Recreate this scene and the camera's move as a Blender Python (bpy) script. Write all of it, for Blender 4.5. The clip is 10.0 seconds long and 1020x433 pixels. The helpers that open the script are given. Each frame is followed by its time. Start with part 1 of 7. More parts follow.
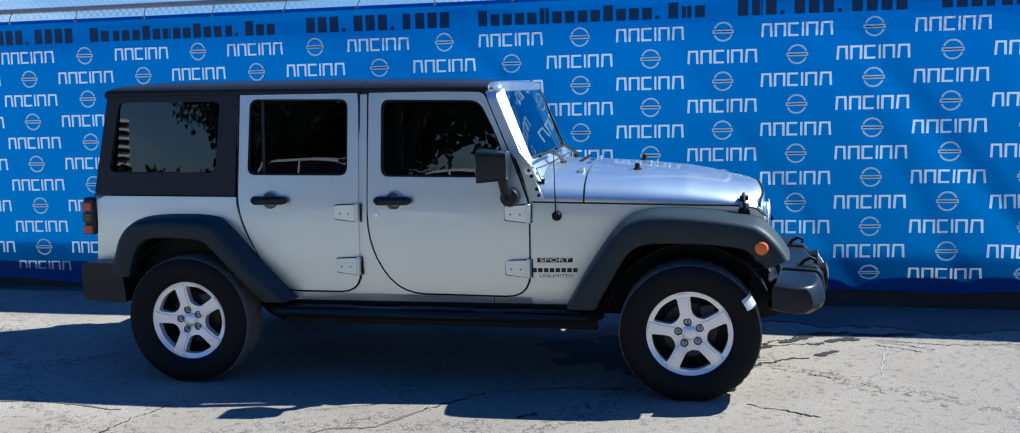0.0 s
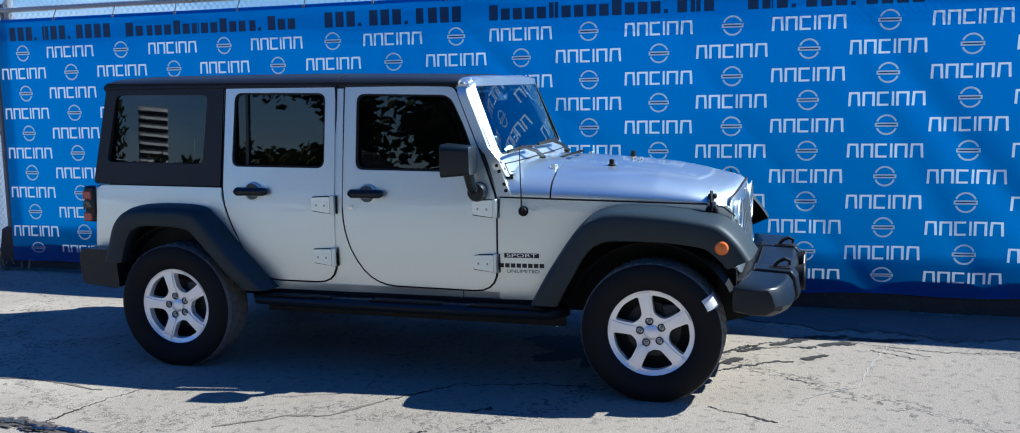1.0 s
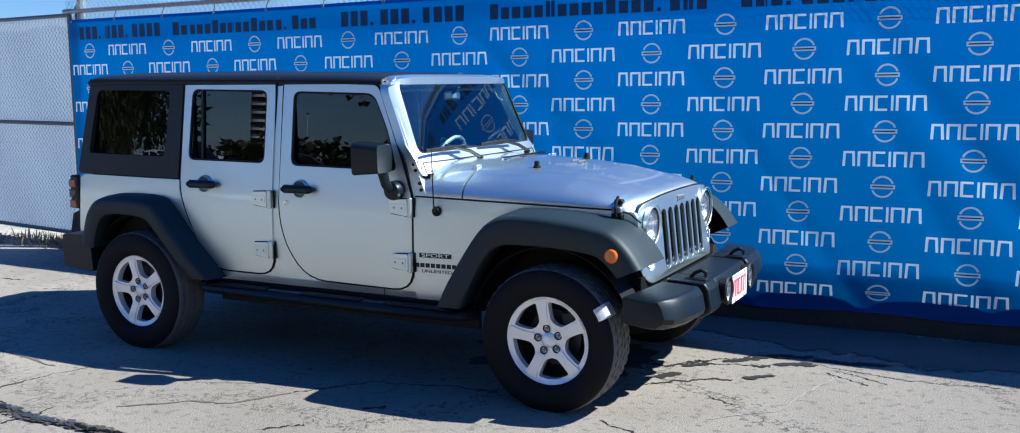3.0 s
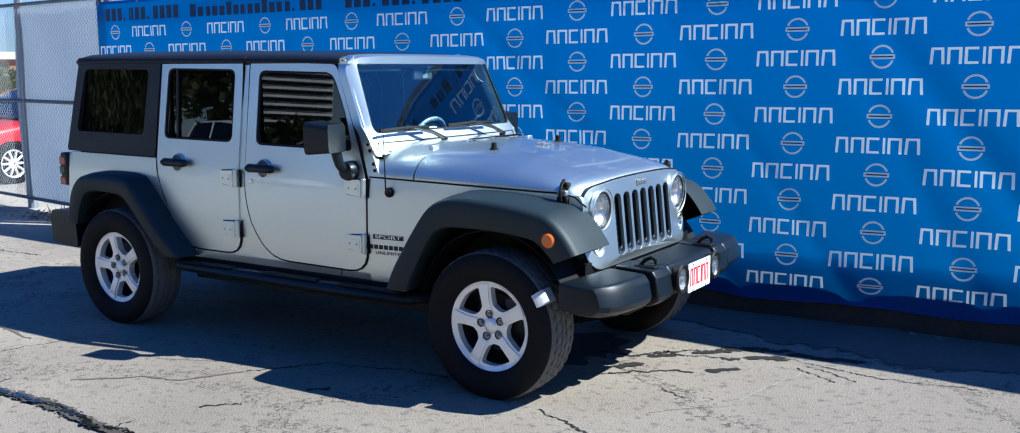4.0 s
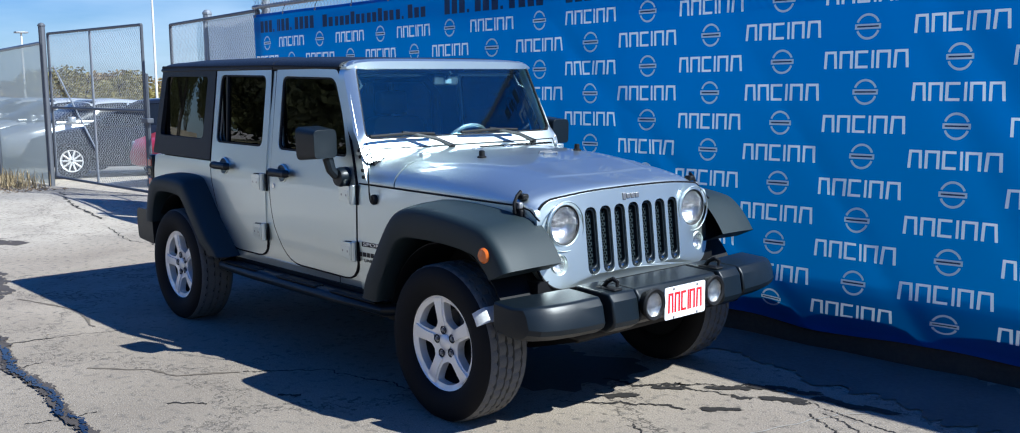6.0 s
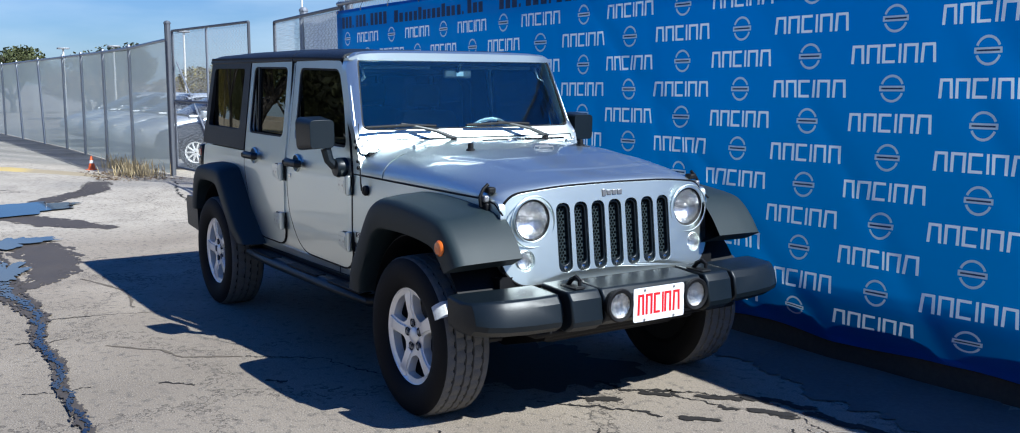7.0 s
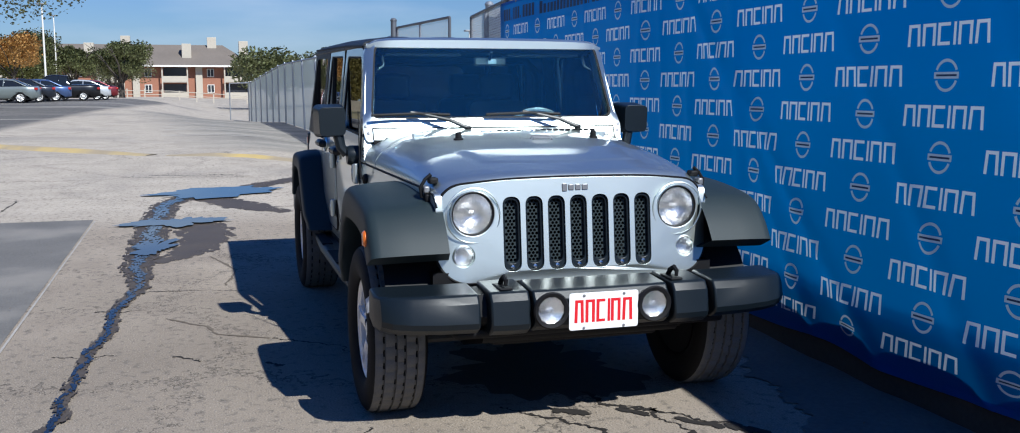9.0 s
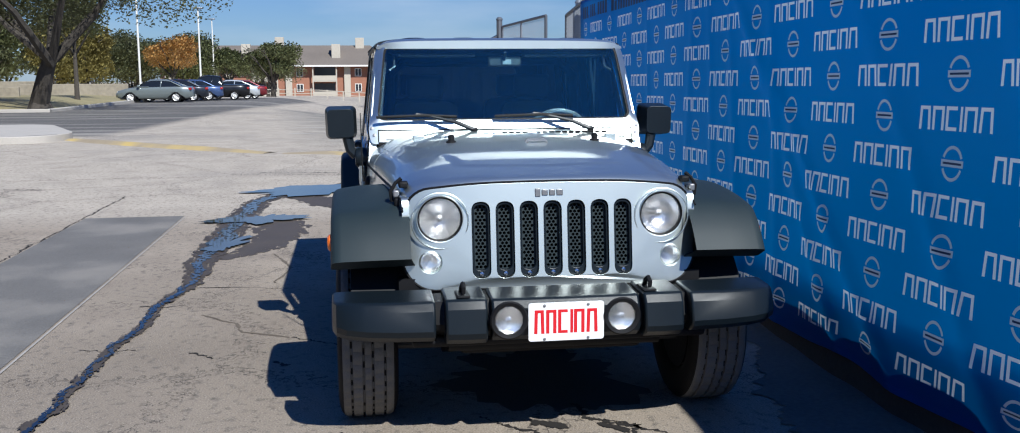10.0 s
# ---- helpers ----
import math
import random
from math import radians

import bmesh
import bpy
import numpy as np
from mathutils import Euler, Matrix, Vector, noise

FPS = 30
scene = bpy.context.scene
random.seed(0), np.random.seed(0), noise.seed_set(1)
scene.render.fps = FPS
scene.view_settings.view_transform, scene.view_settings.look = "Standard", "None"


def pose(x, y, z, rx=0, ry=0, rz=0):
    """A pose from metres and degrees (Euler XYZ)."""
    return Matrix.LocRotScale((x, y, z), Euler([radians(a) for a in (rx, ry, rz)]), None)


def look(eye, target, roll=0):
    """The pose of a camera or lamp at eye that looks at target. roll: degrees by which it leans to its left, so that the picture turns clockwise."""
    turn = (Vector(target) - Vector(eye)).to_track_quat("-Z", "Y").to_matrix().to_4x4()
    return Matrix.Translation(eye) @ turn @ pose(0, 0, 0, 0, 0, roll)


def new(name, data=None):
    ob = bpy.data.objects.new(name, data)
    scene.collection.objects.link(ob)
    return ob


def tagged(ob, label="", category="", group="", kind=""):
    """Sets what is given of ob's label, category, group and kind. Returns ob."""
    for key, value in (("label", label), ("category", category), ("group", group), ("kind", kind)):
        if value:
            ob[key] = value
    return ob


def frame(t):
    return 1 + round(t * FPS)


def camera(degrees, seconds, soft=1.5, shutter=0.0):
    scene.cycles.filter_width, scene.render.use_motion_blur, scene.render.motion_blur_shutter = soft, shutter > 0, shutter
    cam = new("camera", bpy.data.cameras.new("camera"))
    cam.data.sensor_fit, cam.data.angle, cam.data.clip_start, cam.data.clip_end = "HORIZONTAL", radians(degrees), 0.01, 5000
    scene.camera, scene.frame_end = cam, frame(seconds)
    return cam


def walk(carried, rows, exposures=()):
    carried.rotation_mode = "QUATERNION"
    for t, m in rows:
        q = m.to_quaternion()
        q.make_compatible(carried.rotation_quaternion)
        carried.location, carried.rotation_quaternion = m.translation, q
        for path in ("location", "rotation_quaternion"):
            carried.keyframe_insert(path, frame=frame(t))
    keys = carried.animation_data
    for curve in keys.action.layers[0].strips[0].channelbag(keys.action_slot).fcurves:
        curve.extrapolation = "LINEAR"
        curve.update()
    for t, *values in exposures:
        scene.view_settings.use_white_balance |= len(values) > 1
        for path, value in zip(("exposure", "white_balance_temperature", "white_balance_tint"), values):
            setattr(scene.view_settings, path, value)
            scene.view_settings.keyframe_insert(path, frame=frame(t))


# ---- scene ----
cam = camera(53.5, 10.0, 1.0)
PATH = [
    (0, (1.548, -6.339, 1.734), (1.171, -4.392, 1.476), -1.1),
    (0.5, (1.883, -6.231, 1.721), (1.412, -4.304, 1.467), -0.9),
    (1, (2.297, -6.161, 1.735), (1.721, -4.265, 1.466), -0.9),
    (1.5, (2.62, -6.027, 1.712), (1.964, -4.157, 1.442), -0.8),
    (2, (2.97, -5.885, 1.72), (2.223, -4.048, 1.456), -0.7),
    (2.5, (3.331, -5.722, 1.726), (2.498, -3.922, 1.467), -0.6),
    (4, (4.237, -5.065, 1.673), (3.18, -3.392, 1.383), -0.1),
    (4.5, (4.516, -4.794, 1.669), (3.376, -3.176, 1.377), -0.3),
    (5, (4.779, -4.507, 1.671), (3.535, -2.966, 1.386), -0.4),
    (5.5, (4.966, -4.163, 1.652), (3.611, -2.719, 1.371), -0.4),
    (6, (5.228, -3.833, 1.636), (3.756, -2.505, 1.367), -0.4),
    (7.5, (5.801, -2.739, 1.561), (4.079, -1.756, 1.298), 0.3),
    (8, (5.919, -2.364, 1.545), (4.129, -1.509, 1.292), 0.3),
    (8.5, (6.083, -1.959, 1.553), (4.229, -1.254, 1.292), 0.2),
    (9, (6.076, -1.586, 1.535), (4.18, -1.009, 1.263), 0.1),
    (9.5, (6.104, -1.2, 1.534), (4.172, -0.762, 1.258), -0.1),
    (10, (6.116, -0.832, 1.551), (4.159, -0.531, 1.275), -0.3),
]
walk(cam, [(t, look(eye, target, roll)) for t, eye, target, roll in PATH], ((0.0, 1.03, 5530, 1), (4.0, 0.95, 5570, 1), (7.5, 0.58, 5780, 4), (10.0, 0.33, 5950, 6)))

# ---- light ----
SUN = Vector((1.70, 0.70, 1.77)).normalized()
sky_world = bpy.data.worlds.new("sky")
scene.world = sky_world
sky_world.use_nodes = True
wn, wl = sky_world.node_tree.nodes, sky_world.node_tree.links
wn.clear()
sky = wn.new("ShaderNodeTexSky")
sky.sky_type = "NISHITA"
sky.sun_disc = False
sky.sun_elevation = math.asin(SUN.z)
sky.sun_rotation = math.atan2(SUN.x, SUN.y)
sky.altitude = 200
sky.air_density, sky.dust_density, sky.ozone_density = 1.0, 0.2, 2.5
coord = wn.new("ShaderNodeTexCoord")
stretch = wn.new("ShaderNodeMapping")
stretch.inputs["Scale"].default_value = (2.2, 2.2, 11.0)
cloud = wn.new("ShaderNodeTexNoise")
cloud.inputs["Scale"].default_value = 1.6
cloud.inputs["Detail"].default_value = 6
cloud_ramp = wn.new("ShaderNodeValToRGB")
cloud_ramp.color_ramp.elements[0].position = 0.44
cloud_ramp.color_ramp.elements[0].color = (0, 0, 0, 1)
cloud_ramp.color_ramp.elements[1].position = 0.78
cloud_ramp.color_ramp.elements[1].color = (0.75, 0.75, 0.75, 1)
veil = wn.new("ShaderNodeMix")
veil.data_type = "RGBA"
veil.inputs["B"].default_value = (10.0, 11.8, 14.2, 1)
back = wn.new("ShaderNodeBackground")
back.inputs["Strength"].default_value = 0.042
sky_out = wn.new("ShaderNodeOutputWorld")
wl.new(coord.outputs["Generated"], stretch.inputs["Vector"])
wl.new(stretch.outputs["Vector"], cloud.inputs["Vector"])
wl.new(cloud.outputs["Fac"], cloud_ramp.inputs["Fac"])
clear_air = wn.new("ShaderNodeVectorMath")
clear_air.operation = "MULTIPLY"
height = wn.new("ShaderNodeSeparateXYZ")
wl.new(coord.outputs["Generated"], height.inputs[0])
climb = wn.new("ShaderNodeMapRange")
climb.interpolation_type = "SMOOTHSTEP"
climb.inputs["From Min"].default_value, climb.inputs["From Max"].default_value = 0.10, 0.65
wl.new(height.outputs["Z"], climb.inputs["Value"])
# paler towards the horizon, deep blue overhead
deepen = wn.new("ShaderNodeMix")
deepen.data_type = "RGBA"
deepen.inputs["A"].default_value = (0.78, 1.0, 1.50, 1)
deepen.inputs["B"].default_value = (0.12, 0.86, 2.0, 1)
wl.new(climb.outputs["Result"], deepen.inputs["Factor"])
wl.new(deepen.outputs["Result"], clear_air.inputs[1])
# thin cloud lies low over the horizon
low_cloud = wn.new("ShaderNodeMapRange")
low_cloud.inputs["From Min"].default_value, low_cloud.inputs["From Max"].default_value = 0.18, 0.42
low_cloud.inputs["To Min"].default_value, low_cloud.inputs["To Max"].default_value = 1.0, 0.06
wl.new(height.outputs["Z"], low_cloud.inputs["Value"])
thin = wn.new("ShaderNodeMath")
thin.operation = "MULTIPLY"
wl.new(cloud_ramp.outputs["Color"], thin.inputs[0])
wl.new(low_cloud.outputs["Result"], thin.inputs[1])
wl.new(thin.outputs[0], veil.inputs["Factor"])
wl.new(sky.outputs["Color"], clear_air.inputs[0])
wl.new(clear_air.outputs["Vector"], veil.inputs["A"])
wl.new(veil.outputs["Result"], back.inputs["Color"])
wl.new(back.outputs["Background"], sky_out.inputs["Surface"])
sun_data = bpy.data.lights.new("sun", "SUN")
sun_data.energy, sun_data.angle, sun_data.color = 5.0, radians(0.53), (1.0, 0.95, 0.88)
sun = new("sun", sun_data)
sun.matrix_world = look(SUN * 60, (0, 0, 0))


# ---- materials ----
def rgba(c):
    return (c[0], c[1], c[2], 1.0)


def material(name, color, rough=0.6, metal=0.0, grain=0.0, scale=40.0, stain=0.0, stain_scale=1.5, bump=0.0, coat=0.0, tint=None, by_object=0.0, spec=0.5):
    """A principled surface; grain and stain vary the colour at a fine and at a coarse scale, in metres."""
    m = bpy.data.materials.new(name)
    m.use_nodes = True
    n, l = m.node_tree.nodes, m.node_tree.links
    p = n["Principled BSDF"]
    p.inputs["Roughness"].default_value, p.inputs["Metallic"].default_value = rough, metal
    p.inputs["Specular IOR Level"].default_value = spec
    p.inputs["Coat Weight"].default_value, p.inputs["Coat Roughness"].default_value = coat, 0.06
    p.inputs["Base Color"].default_value = rgba(color)
    if grain or stain or bump or by_object:
        co = n.new("ShaderNodeTexCoord")
        fine = n.new("ShaderNodeTexNoise")
        fine.inputs["Scale"].default_value, fine.inputs["Detail"].default_value = scale, 5
        coarse = n.new("ShaderNodeTexNoise")
        coarse.inputs["Scale"].default_value, coarse.inputs["Detail"].default_value = stain_scale, 6
        l.new(co.outputs["Object"], fine.inputs["Vector"])
        l.new(co.outputs["Object"], coarse.inputs["Vector"])
        total = n.new("ShaderNodeMath")
        total.operation = "MULTIPLY_ADD"
        l.new(fine.outputs["Fac"], total.inputs[0])
        total.inputs[1].default_value = 2 * grain
        total.inputs[2].default_value = 1 - grain - stain - by_object / 2
        more = n.new("ShaderNodeMath")
        more.operation = "MULTIPLY_ADD"
        l.new(coarse.outputs["Fac"], more.inputs[0])
        more.inputs[1].default_value = 2 * stain
        l.new(total.outputs[0], more.inputs[2])
        last = more
        if by_object:
            info = n.new("ShaderNodeObjectInfo")
            last = n.new("ShaderNodeMath")
            last.operation = "MULTIPLY_ADD"
            l.new(info.outputs["Random"], last.inputs[0])
            last.inputs[1].default_value = by_object
            l.new(more.outputs[0], last.inputs[2])
        mul = n.new("ShaderNodeVectorMath")
        mul.operation = "SCALE"
        mul.inputs[0].default_value = color
        l.new(last.outputs[0], mul.inputs["Scale"])
        if tint:
            ramp = n.new("ShaderNodeMix")
            ramp.data_type = "RGBA"
            ramp.inputs["B"].default_value = rgba(tint)
            lift = n.new("ShaderNodeMapRange")
            lift.inputs["From Min"].default_value, lift.inputs["From Max"].default_value = 0.48, 0.72
            l.new(coarse.outputs["Fac"], lift.inputs["Value"])
            l.new(lift.outputs["Result"], ramp.inputs["Factor"])
            l.new(mul.outputs["Vector"], ramp.inputs["A"])
            l.new(ramp.outputs["Result"], p.inputs["Base Color"])
        else:
            l.new(mul.outputs["Vector"], p.inputs["Base Color"])
        if bump:
            b = n.new("ShaderNodeBump")
            b.inputs["Strength"].default_value, b.inputs["Distance"].default_value = 1.0, bump
            l.new(fine.outputs["Fac"], b.inputs["Height"])
            l.new(b.outputs["Normal"], p.inputs["Normal"])
        vary = n.new("ShaderNodeMath")
        vary.operation = "MULTIPLY_ADD"
        l.new(coarse.outputs["Fac"], vary.inputs[0])
        vary.inputs[1].default_value = 0.16 * rough
        vary.inputs[2].default_value = 0.92 * rough
        l.new(vary.outputs[0], p.inputs["Roughness"])
    return m


def glass(name, color, rough=0.0):
    m = material(name, color, rough)
    m.node_tree.nodes["Principled BSDF"].inputs["Transmission Weight"].default_value = 1.0
    m.node_tree.nodes["Principled BSDF"].inputs["IOR"].default_value = 1.5
    return m


def sheer(name, color, through_it, see=0.0, stain=0.12, ahead=0.0, face=None):
    """Cloth that lets light through: reflected, passed on from behind, and (see) a part seen straight through its weave."""
    m = material(name, face or color, 0.55, grain=0.05, scale=300, stain=stain, stain_scale=0.8)
    n, l = m.node_tree.nodes, m.node_tree.links
    p, out = n["Principled BSDF"], n["Material Output"]
    t = n.new("ShaderNodeBsdfTranslucent")
    t.inputs["Color"].default_value = rgba(color)
    if ahead:
        # part of the light keeps its way through the thin vinyl
        glow = n.new("ShaderNodeBsdfRefraction")
        glow.inputs["Color"].default_value = rgba(color)
        glow.inputs["Roughness"].default_value, glow.inputs["IOR"].default_value = 0.5, 1.6
        blend = n.new("ShaderNodeMixShader")
        blend.inputs["Fac"].default_value = ahead
        l.new(t.outputs[0], blend.inputs[1])
        l.new(glow.outputs[0], blend.inputs[2])
        t = blend
    mix = n.new("ShaderNodeMixShader")
    mix.inputs["Fac"].default_value = through_it
    l.new(p.outputs[0], mix.inputs[1])
    l.new(t.outputs[0], mix.inputs[2])
    if see:
        clear = n.new("ShaderNodeBsdfTransparent")
        weave = n.new("ShaderNodeMixShader")
        weave.inputs["Fac"].default_value = see
        l.new(mix.outputs[0], weave.inputs[1])
        l.new(clear.outputs[0], weave.inputs[2])
        mix = weave
    l.new(mix.outputs[0], out.inputs["Surface"])
    return m


SILVER = material("silver_paint", (0.705, 0.765, 0.745), 0.43, 1.0, grain=0.05, scale=900, stain=0.02, stain_scale=2, coat=1.0)
PLASTIC = material("black_plastic", (0.006, 0.010, 0.014), 0.36, grain=0.12, scale=500, stain=0.16, stain_scale=5, bump=0.0003, spec=0.34)
FLARE = material("faded_black_plastic", (0.014, 0.024, 0.028), 0.55, grain=0.10, scale=420, stain=0.14, stain_scale=4, bump=0.0002, spec=0.36)
HARDTOP = material("textured_black_top", (0.009, 0.011, 0.015), 0.48, grain=0.14, scale=380, stain=0.08, bump=0.0008, spec=0.4)
TRIM = material("dark_trim", (0.006, 0.006, 0.007), 0.6, grain=0.1, stain=0.1, spec=0.25)
RUBBER = material("tyre_rubber", (0.007, 0.007, 0.008), 0.7, grain=0.2, scale=120, stain=0.2, stain_scale=6, bump=0.0008, spec=0.2)
TREAD = material("dusty_tread", (0.13, 0.125, 0.115), 0.9, grain=0.25, scale=160, stain=0.25, stain_scale=8, bump=0.001)
ALLOY = material("alloy", (0.97, 0.955, 0.92), 0.34, 0.40, grain=0.03, scale=200, stain=0.03, coat=0.5, spec=0.8)
CHROME = material("chrome", (0.62, 0.63, 0.65), 0.14, 1.0)
REFLECTOR = material("bright_reflector", (0.93, 0.93, 0.93), 0.25, 1.0)
STEEL = material("dull_steel", (0.30, 0.30, 0.31), 0.5, 0.8, grain=0.1, stain=0.15)
DARK_STEEL = material("dark_steel", (0.05, 0.05, 0.052), 0.55, 0.6, grain=0.15, stain=0.2)
TINTED = glass("tinted_glass", (0.03, 0.032, 0.035))
TINTED.node_tree.nodes["Principled BSDF"].inputs["IOR"].default_value = 1.6
WINDSCREEN = glass("windscreen_glass", (0.52, 0.80, 0.90))
WINDSCREEN.node_tree.nodes["Principled BSDF"].inputs["IOR"].default_value = 1.64
# a thin film of dust on the glass
WINDSCREEN.node_tree.nodes["Principled BSDF"].inputs["Transmission Weight"].default_value = 0.9986
LENS = glass("clear_lens", (0.95, 0.96, 0.97), 0.04)


def fluted(m, scale, depth):
    """Presses upright flutes into a lens."""
    n, l = m.node_tree.nodes, m.node_tree.links
    co, wave, b = n.new("ShaderNodeTexCoord"), n.new("ShaderNodeTexWave"), n.new("ShaderNodeBump")
    wave.bands_direction = "Y"
    wave.inputs["Scale"].default_value = scale
    b.inputs["Distance"].default_value = depth
    l.new(co.outputs["Object"], wave.inputs["Vector"])
    l.new(wave.outputs["Fac"], b.inputs["Height"])
    l.new(b.outputs["Normal"], n["Principled BSDF"].inputs["Normal"])
    return m


FLUTED = fluted(glass("fluted_lens", (0.95, 0.96, 0.97), 0.0), 45.0, 0.0007)
AMBER = material("amber_lens", (0.75, 0.16, 0.015), 0.2, coat=0.5, grain=0.05, scale=300)
RED_LENS = material("red_lens", (0.35, 0.015, 0.012), 0.2, coat=0.6)
SEAT = material("charcoal_cloth", (0.055, 0.056, 0.06), 0.85, grain=0.15, scale=300, stain=0.1)
DASH = material("dash_vinyl", (0.022, 0.023, 0.026), 0.55, grain=0.1, scale=300, stain=0.1)
WHITE_PLATE = material("plate_white", (0.82, 0.82, 0.82), 0.35, grain=0.02, stain=0.03)
RED_PRINT = material("red_print", (0.62, 0.012, 0.02), 0.4, grain=0.03)
BLACK_PRINT = material("black_print", (0.01, 0.01, 0.012), 0.5)
STICKER = material("worn_sticker", (0.62, 0.62, 0.6), 0.6, grain=0.3, scale=90, stain=0.15)
BANNER = sheer("blue_vinyl", (0.0008, 0.265, 0.74), 0.50, ahead=0.72, face=(0.001, 0.085, 0.40))
PRINT = sheer("white_banner_print", (0.74, 0.82, 0.88), 0.30, stain=0.03)
RING_PRINT = sheer("grey_banner_print", (0.48, 0.58, 0.68), 0.22, stain=0.03)
NAVY_PRINT = sheer("navy_banner_print", (0.005, 0.036, 0.105), 0.2, stain=0.03)
GALV = material("galvanised_steel", (0.34, 0.36, 0.39), 0.45, 0.65, grain=0.12, scale=60, stain=0.12)
GALV_DARK = material("weathered_galvanised", (0.14, 0.15, 0.17), 0.55, 0.55, grain=0.15, scale=50, stain=0.2)
SCREEN = sheer("privacy_screen", (0.50, 0.55, 0.53), 0.40, see=0.20)
SHEET = sheer("pale_privacy_sheet", (0.50, 0.58, 0.67), 0.35, stain=0.08)
WATER = material("standing_water", (0.012, 0.013, 0.014), 0.03, spec=0.9)
WET = material("wet_stain", (0.075, 0.060, 0.046), 0.6, grain=0.25, scale=30, stain=0.3, stain_scale=3)
CRACK = material("dark_crack", (0.016, 0.013, 0.011), 0.9, grain=0.3, scale=40)
EARTH = material("earthy_crack_fill", (0.13, 0.105, 0.08), 0.95, grain=0.3, scale=40)
# mottled dark tone for the strip that deepens the banner's shade
FENCE_SHADE = material("fence_shade", (0.11, 0.098, 0.085), 0.85, grain=0.35, scale=40, stain=0.35, stain_scale=3, bump=0.003)
# dark tone for the shade painted under the engine
ENGINE_SHADE = material("engine_shade", (0.055, 0.048, 0.041), 0.75, grain=0.35, scale=30, stain=0.3, stain_scale=3)
PALE_CRACK = material("sealed_crack", (0.31, 0.285, 0.25), 0.9, grain=0.2, scale=60)
DIRT = material("dark_dirt", (0.055, 0.043, 0.032), 0.95, grain=0.35, scale=40, stain=0.3, stain_scale=4, bump=0.004)
LITTER = material("dry_leaf_litter", (0.16, 0.11, 0.065), 0.9, grain=0.4, scale=20, by_object=0.3)
PAINT_YELLOW = material("worn_yellow_paint", (0.34, 0.275, 0.18), 0.85, grain=0.2, scale=30, stain=0.3, stain_scale=0.8, tint=(0.54, 0.39, 0.12))
PAINT_WHITE = material("worn_white_paint", (0.40, 0.385, 0.36), 0.85, grain=0.3, scale=20, stain=0.25)
KERB = material("kerb_concrete", (0.43, 0.395, 0.35), 0.9, grain=0.15, scale=25, stain=0.15, bump=0.003)
BARK = material("bark", (0.065, 0.055, 0.045), 0.95, grain=0.4, scale=12, stain=0.2, bump=0.02)
LEAF = material("oak_leaves", (0.150, 0.165, 0.068), 0.6, grain=0.5, scale=1.2, stain=0.3, stain_scale=0.3)
LEAF_DARK = material("shade_leaves", (0.140, 0.148, 0.070), 0.6, grain=0.5, scale=1.2, stain=0.3, stain_scale=0.3)
LEAF_YELLOW = material("turning_leaves", (0.27, 0.23, 0.075), 0.6, grain=0.45, scale=1.2, stain=0.3, stain_scale=0.3)
LEAF_TAN = material("brown_leaves", (0.33, 0.24, 0.11), 0.7, grain=0.4, scale=1.2, stain=0.3, stain_scale=0.3)
LEAF_ORANGE = material("orange_leaves", (0.52, 0.29, 0.09), 0.6, grain=0.4, scale=1.2, stain=0.3, stain_scale=0.3)
GRASS = material("dry_grass", (0.27, 0.23, 0.12), 0.95, grain=0.3, scale=6, stain=0.25, stain_scale=0.4)
STRAW = material("straw_weeds", (0.40, 0.31, 0.17), 0.9, grain=0.3, scale=20)
BRICK = material("brick_wall", (0.30, 0.135, 0.085), 0.9, grain=0.25, scale=6, stain=0.2, stain_scale=0.4)
SIDING = material("cream_siding", (0.44, 0.395, 0.325), 0.85, grain=0.1, scale=4, stain=0.12, stain_scale=0.4)
SHINGLE = material("grey_shingles", (0.155, 0.13, 0.11), 0.95, grain=0.25, scale=5, stain=0.2, stain_scale=0.3)
PALE_PAINT = material("pale_paint", (0.72, 0.70, 0.65), 0.7, grain=0.06, scale=8, stain=0.1)
DARK_OPENING = material("dark_window", (0.03, 0.033, 0.04), 0.15, grain=0.2, stain=0.2)
TAN_WALL = material("tan_wall", (0.27, 0.235, 0.18), 0.9, grain=0.3, scale=4, stain=0.35, stain_scale=0.5, bump=0.02)
CONE = material("orange_cone", (0.75, 0.13, 0.03), 0.6, grain=0.15, stain=0.2)


